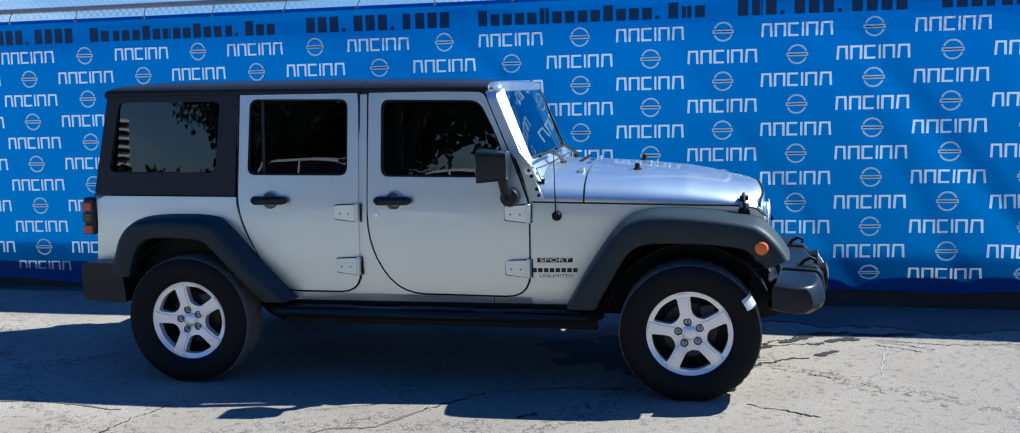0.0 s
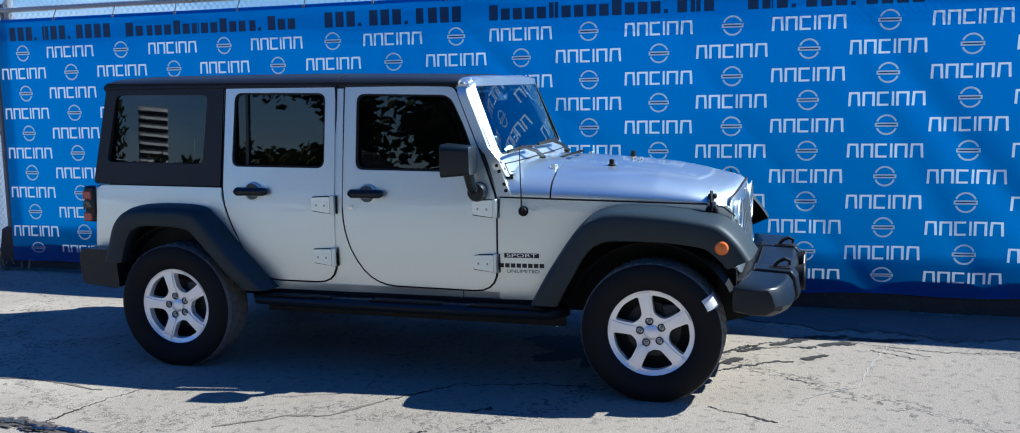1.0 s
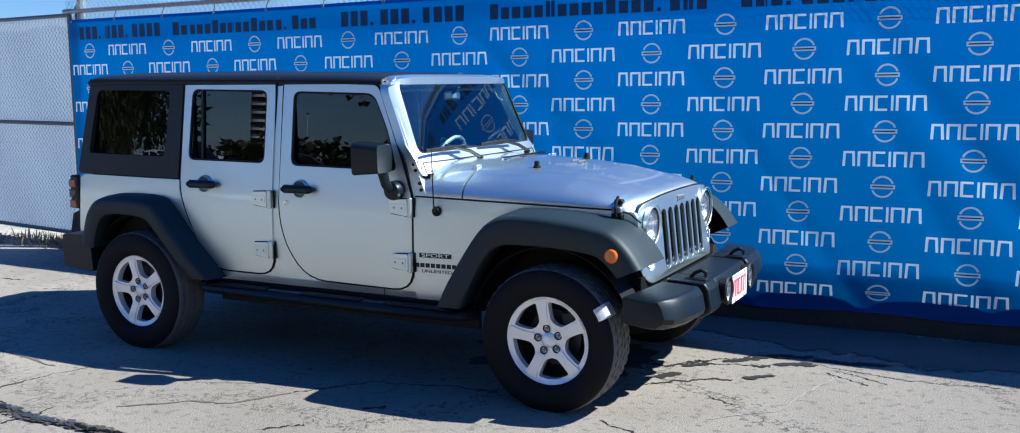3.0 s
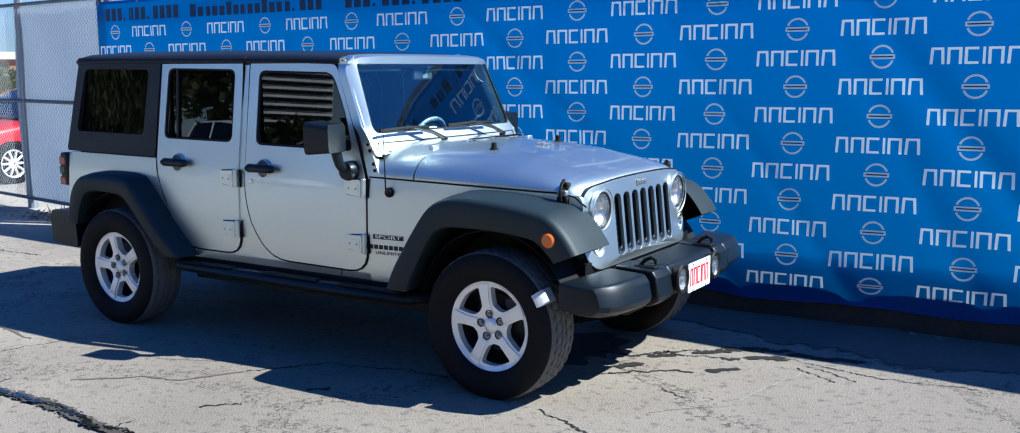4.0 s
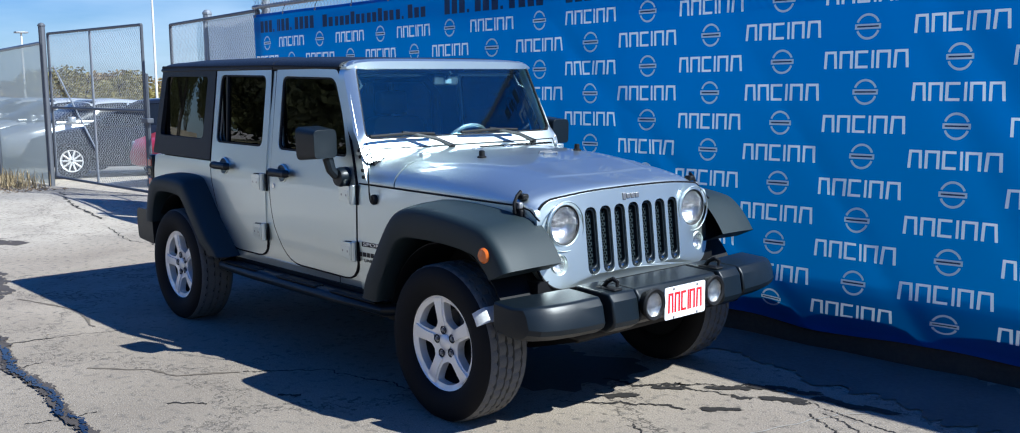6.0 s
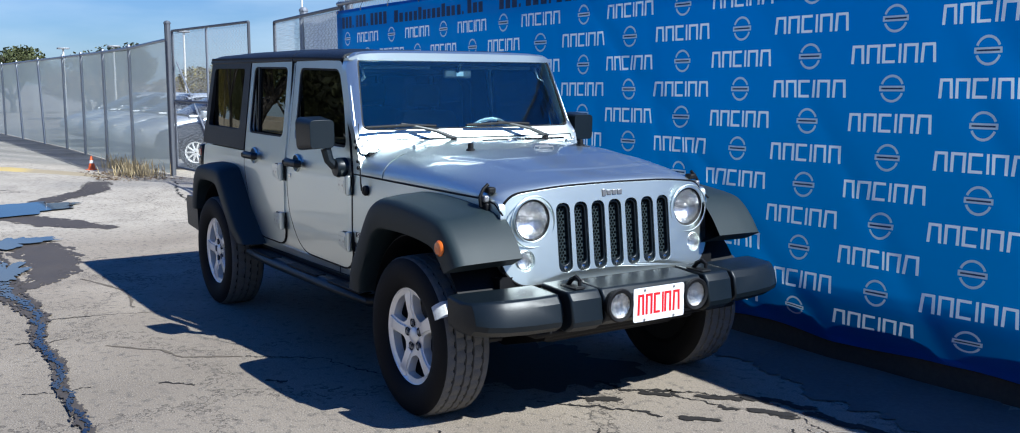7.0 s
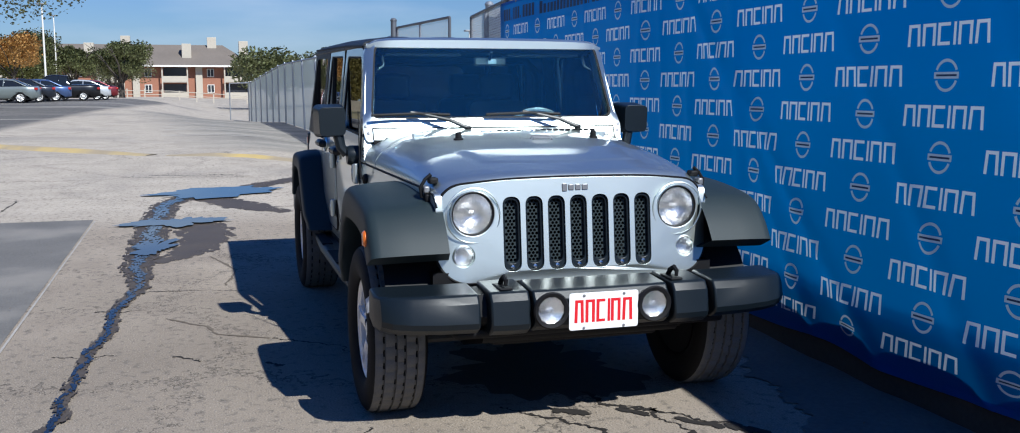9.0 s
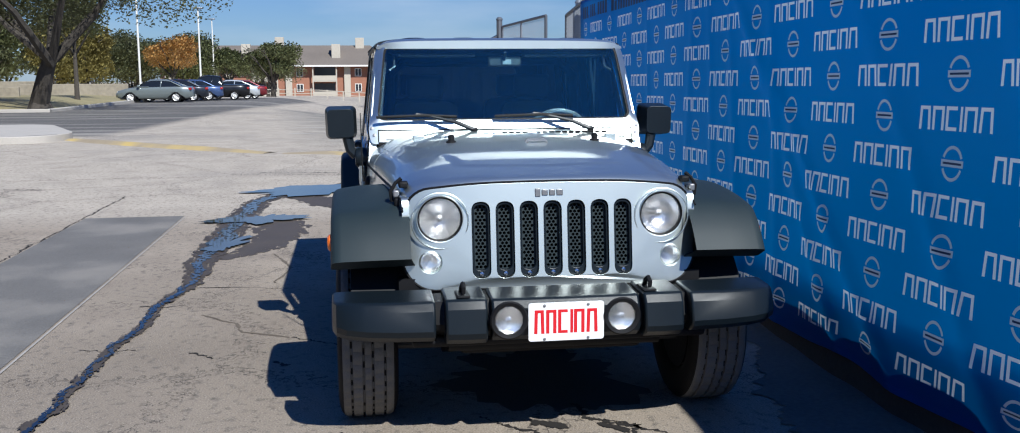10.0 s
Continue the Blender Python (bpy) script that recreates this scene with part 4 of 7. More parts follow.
weeds(-13.0, 1.3, 0.4, 0.2, 260, 0.34, 1, "dry straw-coloured weeds at the fence post")
weeds(-15.6, 1.6, 0.5, 0.12, 160, 0.35, 2, "dry straw-coloured weeds along the fence")
weeds(-5.6, 1.85, 0.35, 0.12, 260, 0.16, 3, "flattened dry weeds under the gate")
litter(-13.8, -11.4, 0.4, 1.7, 500, 0.05, 4, "dry leaves and twigs by the gate post")
litter(-6.8, -5.0, 1.5, 2.1, 400, 0.035, 5, "dry leaves under the gate")
litter(-5.0, 0.5, 1.55, 1.66, 160, 0.016, 6, "dry leaves and grit along the banner's foot")
litter(-4, 5, -3, 1.2, 130, 0.011, 8, "scattered bits of leaf on the pavement")
cone = thing("traffic_cone", "small weathered orange traffic cone by the fence", "traffic cone", at=pose(-15.0, 0.95, lie(-15.0, 0.95)) @ Matrix.Scale(0.62, 4))
part("base", box(-0.16, 0.16, -0.16, 0.16, 0, 0.03), CONE, cone, bevel=0.01)
part("cone_body", lathe([(0.12, 0.03), (0.11, 0.05), (0.03, 0.43), (0.02, 0.44), (0.001, 0.44)], (0, 0, 0), (0, 0, 1), 20), CONE, cone)
part("collar", lathe([(0.077, 0.22), (0.079, 0.22), (0.060, 0.31), (0.058, 0.31)], (0, 0, 0), (0, 0, 1), 20), PALE_PAINT, cone, "worn white reflective collar")


# ---- the vehicle ----
suv = thing("off_road_vehicle", "silver four-door off-road vehicle with a black hard top", "car", at=pose(0, 0, 0))
TUB = ((0.40, 0.745), (0.50, 0.757), (0.75, 0.776), (1.00, 0.772), (1.10, 0.762), (1.72, 0.690), (1.85, 0.675))
CUTS = (0.55, 0.65, 0.75, 0.88, 1.0, 1.1, 1.3, 1.5)


def half(x, z):
    """Half the body's width: the tub leans in above the waist, and narrows to the grille."""
    w = table(z, TUB)
    return w + (0.640 - w) * max(0.0, min(1.0, (x - 0.56) / 1.30)) ** 1.12


def side(s, out=0.0):
    return lambda u, w, d: (u, s * (half(u, w) + out - d), w)


REAR_DOOR = rounded([(-0.428, 1.716), (-1.166, 1.725), (-1.182, 1.06), (-1.135, 0.90), (-0.945, 0.545), (-0.428, 0.545)], [0.03, 0.03, 0.15, 0.2, 0.13, 0.13])
FRONT_DOOR = rounded([(0.318, 1.700), (-0.368, 1.716), (-0.372, 0.83), (-0.20, 0.542), (0.578, 0.535), (0.578, 1.07), (0.515, 1.24)], [0.04, 0.03, 0.16, 0.16, 0.14, 0.04, 0.1])
REAR_PANE = rounded([(-0.492, 1.670), (-1.102, 1.678), (-1.118, 1.232), (-0.495, 1.228)], 0.05)
FRONT_PANE = rounded([(0.292, 1.652), (-0.290, 1.664), (-0.292, 1.222), (0.470, 1.214), (0.405, 1.43)], [0.06, 0.05, 0.05, 0.04, 0.1])
TOP_PANE = rounded([(-1.292, 1.668), (-1.955, 1.672), (-2.020, 1.252), (-1.322, 1.245)], 0.04)


def body_side(s):
    quarter = rounded([(-1.190, 1.102), (-2.092, 1.108), (-2.125, 0.66), (-1.93, 0.66), (-1.86, 0.89), (-1.71, 0.955), (-1.34, 0.955), (-1.23, 0.87), (-0.92, 0.488), (0.86, 0.490), (0.80, 0.532), (-0.06, 0.532), (-0.955, 0.535), (-1.145, 0.893), (-1.192, 1.05)], [0.01, 0.05, 0.05, 0, 0.1, 0.1, 0.1, 0.1, 0, 0, 0, 0.0, 0.13, 0.2, 0.1])
    part("quarter_panel", plate(quarter, side(s), 0.03, cuts_w=CUTS), SILVER, suv, "silver rear quarter and sill", bevel=0.006)
    part("sill_seam", box(0.366, 0.370, s * 0.7555 - 0.0015, s * 0.7555 + 0.0015, 0.492, 0.53), TRIM, suv)
    part("door_aperture", plate([(-1.185, 0.530), (0.592, 0.530), (0.592, 1.075), (0.51, 1.27), (0.330, 1.718), (-1.185, 1.720)], side(s, -0.005), 0.012, holes=(REAR_PANE, FRONT_PANE), cuts_w=CUTS), SILVER, suv, "silver pillars and sills round the doors")
    for name, shape, pane in (("rear_door", REAR_DOOR, REAR_PANE), ("front_door", FRONT_DOOR, FRONT_PANE)):
        door = part(name, plate(shape, side(s, 0.004), 0.032, holes=(pane,), cuts_w=CUTS), SILVER, suv, "silver door with a dark window", bevel=0.007, seg=3)
        toe, hinge = (0.017, -1.118) if name == "rear_door" else (0.058, -0.15)
        part("pane", plate(pane, lambda u, w, d: (u, s * (half(u, w) - 0.008 - 0.07 * (1.67 - w) - toe * (u - hinge) - d), w), 0.004), TINTED, door, "dark tinted glass")
        part("door_gap", tube([(u, s * (half(u, w) - 0.0025), w) for u, w in shape], 0.0085, 6, closed=True), TRIM, door, "dark gap round the door")
        if name == "rear_door":
            part("window_divider", plate([(-1.035, 1.235), (-1.018, 1.235), (-1.012, 1.672), (-1.030, 1.672)], lambda u, w, d: (u, s * (half(u, w) + 0.004 - 0.07 * (1.67 - w) - d), w), 0.014), PLASTIC, door, "thin upright bar in the window")
        grow = [(sum(p[0] for p in pane) / len(pane), sum(p[1] for p in pane) / len(pane))]
        inner = [(grow[0][0] + (u - grow[0][0]) * 0.965, grow[0][1] + (w - grow[0][1]) * 0.95) for u, w in pane]
        part("window_seal", plate(pane, side(s, -0.001), 0.012, holes=(inner,), cuts_w=(1.3, 1.5)), TRIM, door, "black rubber window seal")
        hx = -0.98 if name == "rear_door" else -0.222
        y = half(hx, 1.085) + 0.004
        part("handle_cup", lathe([(0.001, 0.002), (0.025, 0.003), (0.042, 0.008), (0.050, 0.014), (0.054, 0.012), (0.056, 0.0)], (hx + 0.012, s * y, 1.085), (0, s, 0), 24), SILVER, door, "round silver recess")
        handle = tube([(hx - 0.088, s * (y + 0.018), 1.086), (hx - 0.075, s * (y + 0.036), 1.086), (hx, s * (y + 0.040), 1.086), (hx + 0.095, s * (y + 0.036), 1.086), (hx + 0.105, s * (y + 0.018), 1.086)], [0.022, 0.027, 0.024, 0.025, 0.020], 12)
        part("door_handle", handle, PLASTIC, door, "black plastic pull handle")
        part("handle_button", lathe([(0.014, 0.0), (0.014, 0.022), (0.001, 0.024)], (hx - 0.076, s * (y + 0.040), 1.086), (0, s, 0), 14), TRIM, door)
        edge = -0.43 if name == "rear_door" else 0.578
        for z in (1.012, 0.700):
            yy = half(edge, z)
            hinge = plate(rounded([(edge - 0.135, z + 0.045), (edge - 0.135, z - 0.032), (edge - 0.01, z - 0.045), (edge - 0.01, z + 0.052)], 0.012), lambda u, w, d: (u, s * (yy + 0.040 - 0.10 * (edge - u) - d), w), 0.030)
            # dark plates behind and beside the hinge paint its shade outline
            part("hinge_shade_plate", plate(rounded([(edge - 0.141, z + 0.049), (edge - 0.141, z - 0.040), (edge - 0.006, z - 0.053), (edge - 0.006, z + 0.056)], 0.012), lambda u, w, d: (u, s * (yy + 0.012 - 0.03 * (edge - u) - d), w), 0.006), TRIM, door)
            part("hinge", hinge, SILVER, door, "exposed painted strap hinge", bevel=0.004)
            part("hinge_barrel", tube([(edge - 0.002, s * (yy + 0.022), z - 0.052), (edge - 0.002, s * (yy + 0.022), z + 0.058)], 0.015, 10), SILVER, door, bevel=0.003)
            part("hinge_shadow_plate", box(edge + 0.014, edge + 0.020, s * (yy - 0.004), s * (yy + 0.006), z - 0.052, z + 0.056), TRIM, door)
            for dx in (-0.10, -0.045):
                part("bolt", lathe([(0.0075, 0.0), (0.007, 0.003), (0.001, 0.004)], (edge + dx, s * (yy + 0.040 + 0.10 * dx), z), (0, s, 0), 8), STEEL, door)
            part("hinge_rib", plate(rounded([(edge - 0.122, z + 0.024), (edge - 0.122, z - 0.018), (edge - 0.024, z - 0.022), (edge - 0.024, z + 0.026)], 0.01), lambda u, w, d: (u, s * (yy + 0.0425 - 0.10 * (edge - u) - d), w), 0.004), SILVER, door, bevel=0.002)
    part("lock", lathe([(0.014, -0.002), (0.014, 0.005), (0.001, 0.006)], (-0.318, s * (half(-0.3, 1.0) + 0.004), 1.0), (0, s, 0), 14), CHROME, suv, "round chrome key lock")
    part("side_liner", plate([(-2.09, 0.50), (0.60, 0.50), (0.60, 1.15), (0.33, 1.69), (-2.00, 1.70)], side(s, -0.048), 0.012, holes=(REAR_PANE, FRONT_PANE, TOP_PANE), cuts_w=CUTS), TRIM, suv, "dark inner trim")
    # front wing
    wing = rounded([(0.588, 1.074), (1.862, 1.040), (1.878, 0.95), (1.80, 0.955), (1.25, 0.985), (1.13, 0.93), (0.835, 0.490), (0.588, 0.490)], [0.01, 0.03, 0.02, 0.05, 0.1, 0.1, 0.02, 0.01])
    part("front_wing", plate(wing, side(s), 0.03, cuts_u=(0.8, 1.0, 1.2, 1.4, 1.6, 1.8), cuts_w=CUTS), SILVER, suv, "silver front wing panel", bevel=0.006)
    # hard top side
    cap = rounded([(-1.180, 1.722), (-2.026, 1.738), (-2.118, 1.116), (-1.196, 1.110)], [0.02, 0.05, 0.03, 0.01])
    top_side = part("top_side", plate(cap, side(s, 0.006), 0.03, holes=(TOP_PANE,), cuts_w=(1.2, 1.3, 1.4, 1.5, 1.6)), HARDTOP, suv, "black textured side of the hard top", bevel=0.008)
    part("pane", plate(TOP_PANE, lambda u, w, d: (u, s * (half(u, w) + 0.001 - 0.06 * (1.67 - w) - 0.055 * (u + 1.60) ** 2 - d), w), 0.004, cuts_u=span(-1.96, -1.34, 20)), TINTED, top_side, "dark tinted glass")
    part("drip_rail", tube([(-2.02, s * 0.698, 1.738), (-1.2, s * 0.698, 1.732), (-0.4, s * 0.698, 1.726), (0.33, s * 0.698, 1.708)], 0.009, 8), TRIM, suv)


body_side(-1)
body_side(1)


# flares
def flow(pts, n):
    """A smooth line through points: n steps from each to the next."""
    out = []
    k = len(pts)
    for i in range(k - 1):
        p = [Vector(pts[max(0, min(k - 1, i + o))]) for o in (-1, 0, 1, 2)]
        for j in range(n):
            t = j / n
            v = 0.5 * (2 * p[1] + (p[2] - p[0]) * t + (2 * p[0] - 5 * p[1] + 4 * p[2] - p[3]) * t * t + (3 * p[1] - p[0] - 3 * p[2] + p[3]) * t ** 3)
            out.append((v.x, v.y))
    return out + [tuple(pts[-1])]


def flare(s, front):
    if front:
        outer = [(0.815, 0.500), (0.925, 0.690), (1.085, 0.925), (1.195, 1.000), (1.330, 1.020), (1.560, 1.008), (1.770, 0.980), (1.850, 0.950), (1.925, 0.880), (1.985, 0.795)]
        inner = [(0.965, 0.500), (1.045, 0.650), (1.130, 0.795), (1.195, 0.850), (1.290, 0.872), (1.540, 0.872), (1.730, 0.852), (1.790, 0.825), (1.845, 0.775), (1.870, 0.745)]
    else:
        outer = [(-1.955, 0.640), (-1.925, 0.740), (-1.882, 0.865), (-1.810, 0.945), (-1.710, 0.972), (-1.510, 0.978), (-1.325, 0.966), (-1.245, 0.915), (-1.070, 0.725), (-0.850, 0.500)]
        inner = [(-1.825, 0.640), (-1.800, 0.730), (-1.760, 0.815), (-1.705, 0.858), (-1.640, 0.872), (-1.500, 0.874), (-1.360, 0.860), (-1.295, 0.815), (-1.160, 0.675), (-0.990, 0.500)]
    bm = bmesh.new()
    rows = []
    outer, inner = flow(outer, 4), flow(inner, 4)
    for (ox, oz), (ix, iz) in zip(outer, inner):
        bulge = (0.938 if front else 0.928) - 0.02 * smooth(0.62, 0.50, oz)
        yb = half(ox, min(oz, 1.0)) - 0.03
        nx, nz = ox - ix, oz - iz
        k = math.hypot(nx, nz)
        nx, nz = nx / k, nz / k
        pts = [(ox + 0.026 * nx, yb, oz + 0.026 * nz), (ox + 0.020 * nx, 0.5 * (yb + bulge), oz + 0.020 * nz), (ox + 0.009 * nx, bulge - 0.045, oz + 0.009 * nz), (ox + 0.002 * nx, bulge - 0.020, oz + 0.002 * nz), (ox - 0.010 * nx, bulge - 0.006, oz - 0.010 * nz), (ox - 0.028 * nx, bulge, oz - 0.028 * nz), (ix + 0.012 * nx, bulge + 0.004, iz + 0.012 * nz), (ix + 0.002 * nx, bulge - 0.004, iz + 0.002 * nz), (ix + 0.002 * nx, bulge - 0.03, iz + 0.002 * nz), (ix + 0.03 * nx, yb - 0.02, iz + 0.03 * nz)]
        rows.append([bm.verts.new((x, s * y, z)) for x, y, z in pts])
    for a, b in zip(rows, rows[1:]):
        for j in range(9):
            bm.faces.new((a[j], a[j + 1], b[j + 1], b[j]))
    bm.faces.new(rows[0])
    bm.faces.new(rows[-1][::-1])
    ob = part("fender_flare", bm, FLARE, suv, "wide black plastic fender flare", sharp=50)
    if front:
        lens = part("side_marker", lathe([(0.036, -0.01), (0.036, 0.006), (0.028, 0.014), (0.001, 0.017)], (1.845, s * 0.938, 0.857), (0, s, 0), 24), AMBER, ob, "round amber side marker")
        # splash liner under the wing
    arch = [(1.473 + 0.46 * math.cos(t), 0.40 + 0.46 * math.sin(t)) for t in span(0.2, math.pi - 0.2, 16)] if front else [(-1.473 + 0.44 * math.cos(t), 0.42 + 0.45 * math.sin(t)) for t in span(0.2, math.pi - 0.2, 16)]
    part("wheel_arch", surface(arch, (0.50, 0.62, 0.86), lambda u, v: (u[0], s * v, u[1]), lambda u, v: (u[0], s * v, u[1] + 0.004)), TRIM, suv, "black inner wheel arch", sharp=80)


for s in (-1, 1):
    flare(s, True)
    flare(s, False)


# bonnet, cowl, grille
def crown(x):
    return table(x, ((0.60, 1.262), (0.88, 1.245), (1.21, 1.226), (1.45, 1.202), (1.61, 1.172), (1.76, 1.142), (1.83, 1.127), (1.858, 1.117), (1.873, 1.109), (1.883, 1.096)))


def waist(x):
    return table(x, ((0.60, 1.077), (1.76, 1.047), (1.83, 1.030), (1.884, 0.985)))


def bonnet(x, v, sink=0.0):
    front = smooth(1.62, 1.89, x)
    w = half(x, 1.05) - 0.004 - sink - 0.008 * front
    k = abs(v)
    rise = (1 - k ** (3.6 - 0.5 * front)) ** (1 / 2.3)
    # the raised middle narrows forwards and ends in a crease behind the nose
    edge = 0.60 - 0.24 * smooth(0.9, 1.75, x)
    raised = 0.0045 * smooth(edge + 0.012, edge - 0.012, abs(w * v)) * smooth(1.716, 1.692, x + 0.12 * v * v) if x > 0.88 else 0.0
    return (x - 0.05 * front * k ** 4, w * v, waist(x) + (crown(x) - waist(x)) * rise + raised - sink)


VS = [math.sin(t) for t in span(-math.pi / 2, math.pi / 2, 84)]
hood = part("bonnet", surface(span(0.890, 1.58, 40) + span(1.592, 1.80, 30) + [1.82, 1.838, 1.852, 1.864, 1.874, 1.883], VS, bonnet, lambda x, v: bonnet(x, v, 0.02)), SILVER, suv, "silver bonnet with a raised middle", sharp=50)
cowl = part("cowl", surface(span(0.605, 0.880, 8), VS, bonnet, lambda x, v: bonnet(x, v, 0.02)), SILVER, suv, "silver cowl below the windscreen", sharp=50)
part("bonnet_gap", surface((0.86, 0.905), VS, lambda x, v: bonnet(x, v, 0.012), lambda x, v: bonnet(x, v, 0.03)), TRIM, suv, sharp=60)
for k in range(16):
    y = -0.05 + 0.036 * k
    part("cowl_slot", box(0.775, 0.80, y, y + 0.024, crown(0.78) - 0.006, crown(0.78) + 0.004), TRIM, cowl)
for y, x in ((-0.36, 1.16), (0.36, 1.16)):
    z = bonnet(x, y / half(x, 1.05))[2]
    part("rest_stop", lathe([(0.026, -0.004), (0.024, 0.006), (0.016, 0.010), (0.015, 0.034), (0.010, 0.038), (0.001, 0.038)], (x, y, z), (0, 0, 1), 14), TRIM, hood, "small black rubber rest")
for x, y in ((1.22, 0.05), (1.26, 0.05)):
    z = bonnet(x, y / half(x, 1.05))[2]
    part("footman_loop", tube([(x, y - 0.05, z), (x, y - 0.045, z + 0.012), (x, y + 0.045, z + 0.012), (x, y + 0.05, z)], 0.005, 6), STEEL, hood)
for y in (-0.50, -0.13, 0.10, 0.52):
    part("washer_jet", box(0.835, 0.865, y - 0.03, y + 0.03, crown(0.84) - 0.04 * abs(y) - 0.012, crown(0.84) + 0.008 - 0.02 * abs(y)), SILVER if abs(y) > 0.2 else CHROME, cowl, bevel=0.004)


def nose(w):
    return 1.936 - 0.11 * (w - 0.70)


def grille_face(u, w, d):
    return (nose(w) - 0.05 * (abs(u) / 0.64) ** 4 - d, u, w)


GRILLE = rounded([(-0.560, 0.655), (0.560, 0.655), (0.636, 0.735), (0.644, 0.97), (0.580, 1.070), (0.34, 1.096), (0.0, 1.101), (-0.34, 1.096), (-0.580, 1.070), (-0.644, 0.97), (-0.636, 0.735)], [0.07, 0.07, 0.07, 0.10, 0.10, 0.15, 0.3, 0.15, 0.10, 0.10, 0.07])
SLOTS = [-0.309 + 0.103 * k for k in range(7)]


def slot(y, wide, z0, z1):
    return rounded([(y - wide, z0), (y + wide, z0), (y + wide, z1), (y - wide, z1)], wide * 0.98, 6)


lamp_holes = [disc_outline(s * 0.482, 0.952, 0.098) for s in (-1, 1)] + [disc_outline(s * 0.524, 0.770, 0.049, 20) for s in (-1, 1)]
grille = part("grille", plate(GRILLE, grille_face, 0.06, holes=[slot(y, 0.0395, 0.698, 1.022) for y in SLOTS] + lamp_holes, cuts_u=(-0.6, -0.55, 0.55, 0.6), cuts_w=(0.8, 0.9, 1.0)), SILVER, suv, "silver seven-slot grille panel", bevel=0.007, seg=3)
part("grille_gap", tube([grille_face(u * 1.006, 0.87 + (w - 0.87) * 1.012, 0.006) for u, w in GRILLE], 0.0065, 6, closed=True), TRIM, suv, "dark gap round the grille panel")
part("grille_back", box(1.76, 1.80, -0.60, 0.60, 0.66, 1.06), TRIM, suv)
for y in SLOTS:
    ring = part("slot_insert", plate(slot(y, 0.0385, 0.700, 1.020), lambda u, w, d: (nose(w) - 0.012 - d, u, w), 0.05, holes=[slot(y, 0.0285, 0.732, 1.006)]), PLASTIC, grille, "black slot insert with honeycomb mesh", bevel=0.004)
    holes = []
    for j in range(19):
        for i in (-1, 0, 1):
            u, w = y + 0.0175 * (i + (0.5 if j % 2 else 0.0)), 0.742 + 0.0142 * j
            if abs(u - y) < 0.024 and 0.738 < w < 1.002:
                holes.append([(u + 0.0074 * math.cos(t), w + 0.0074 * math.sin(t)) for t in [math.pi / 6 + k * math.pi / 3 for k in range(6)]])
    part("mesh", plate(slot(y, 0.0295, 0.730, 1.008), lambda u, w, d: (nose(w) - 0.032 - d, u, w), 0.006, holes=holes), FLARE, ring, "black honeycomb mesh")
    part("stud", lathe([(0.010, 0.0), (0.009, 0.006), (0.001, 0.008)], (nose(0.716) - 0.012, y, 0.716), (1, 0, 0.1), 10), CHROME, ring)
for s in (-1, 1):
    y, z = s * 0.482, 0.952
    x = nose(z) - 0.012
    lamp = part("headlight", lathe([(0.098, -0.02), (0.102, 0.002), (0.099, 0.007), (0.096, 0.006)], (x, y, z), (1, 0, 0), 36), SILVER, suv, "round clear headlight in the grille")
    part("recess_ring", lathe([(0.123, 0.004), (0.122, 0.008), (0.119, 0.009), (0.117, 0.007), (0.116, 0.004)], (x + 0.004, y, z - 0.006), (1, 0, 0), 40), SILVER, lamp, "raised silver ring round the lamp")
    part("bezel", lathe([(0.096, 0.006), (0.093, 0.004), (0.0885, 0.000), (0.087, -0.015)], (x, y, z), (1, 0, 0), 36), TRIM, lamp, "thin black bezel")
    part("reflector", lathe([(0.088, -0.015), (0.080, -0.035), (0.055, -0.06), (0.025, -0.072), (0.001, -0.072)], (x, y, z), (1, 0, 0), 32, dent=lambda i, j: (0.002 * (i % 2) if 0 < j < 4 else 0.0)), REFLECTOR, lamp, "faceted bright reflector")
    part("bulb", lathe([(0.001, 0.0), (0.014, -0.006), (0.017, -0.02), (0.017, -0.05)], (x - 0.02, y, z), (1, 0, 0), 16), STEEL, lamp)
    part("lens", lathe([(0.001, 0.016), (0.03, 0.0145), (0.06, 0.010), (0.088, 0.002), (0.0885, -0.003), (0.06, 0.005), (0.03, 0.0095), (0.001, 0.011)], (x, y, z), (1, 0, 0), 36), FLUTED, lamp, "clear fluted lens").visible_shadow = False
    y, z = s * 0.524, 0.770
    x = nose(z) - 0.03
    turn = part("turn_signal", lathe([(0.048, -0.02), (0.049, 0.004), (0.044, 0.008), (0.043, -0.01)], (x, y, z), (1, 0, 0), 24), SILVER, suv, "small round front indicator")
    part("reflector", lathe([(0.043, -0.01), (0.03, -0.025), (0.001, -0.03)], (x, y, z), (1, 0, 0), 20, dent=lambda i, j: 0.002 * (i % 2)), REFLECTOR, turn)
    part("lens", lathe([(0.001, 0.010), (0.025, 0.008), (0.043, 0.001), (0.043, -0.004), (0.025, 0.003), (0.001, 0.005)], (x, y, z), (1, 0, 0), 24), FLUTED, turn).visible_shadow = False
for u0, u1, h in ((-0.075, -0.052, 0.018), (-0.046, -0.020, 0.013), (-0.014, 0.012, 0.013), (0.018, 0.046, 0.013)):
    part("badge", box(nose(1.06) - 0.004, nose(1.06) + 0.006, u0, u1, 1.056 - h, 1.056 + h), STEEL, grille, "small dark metal badge as plain bars", bevel=0.003)

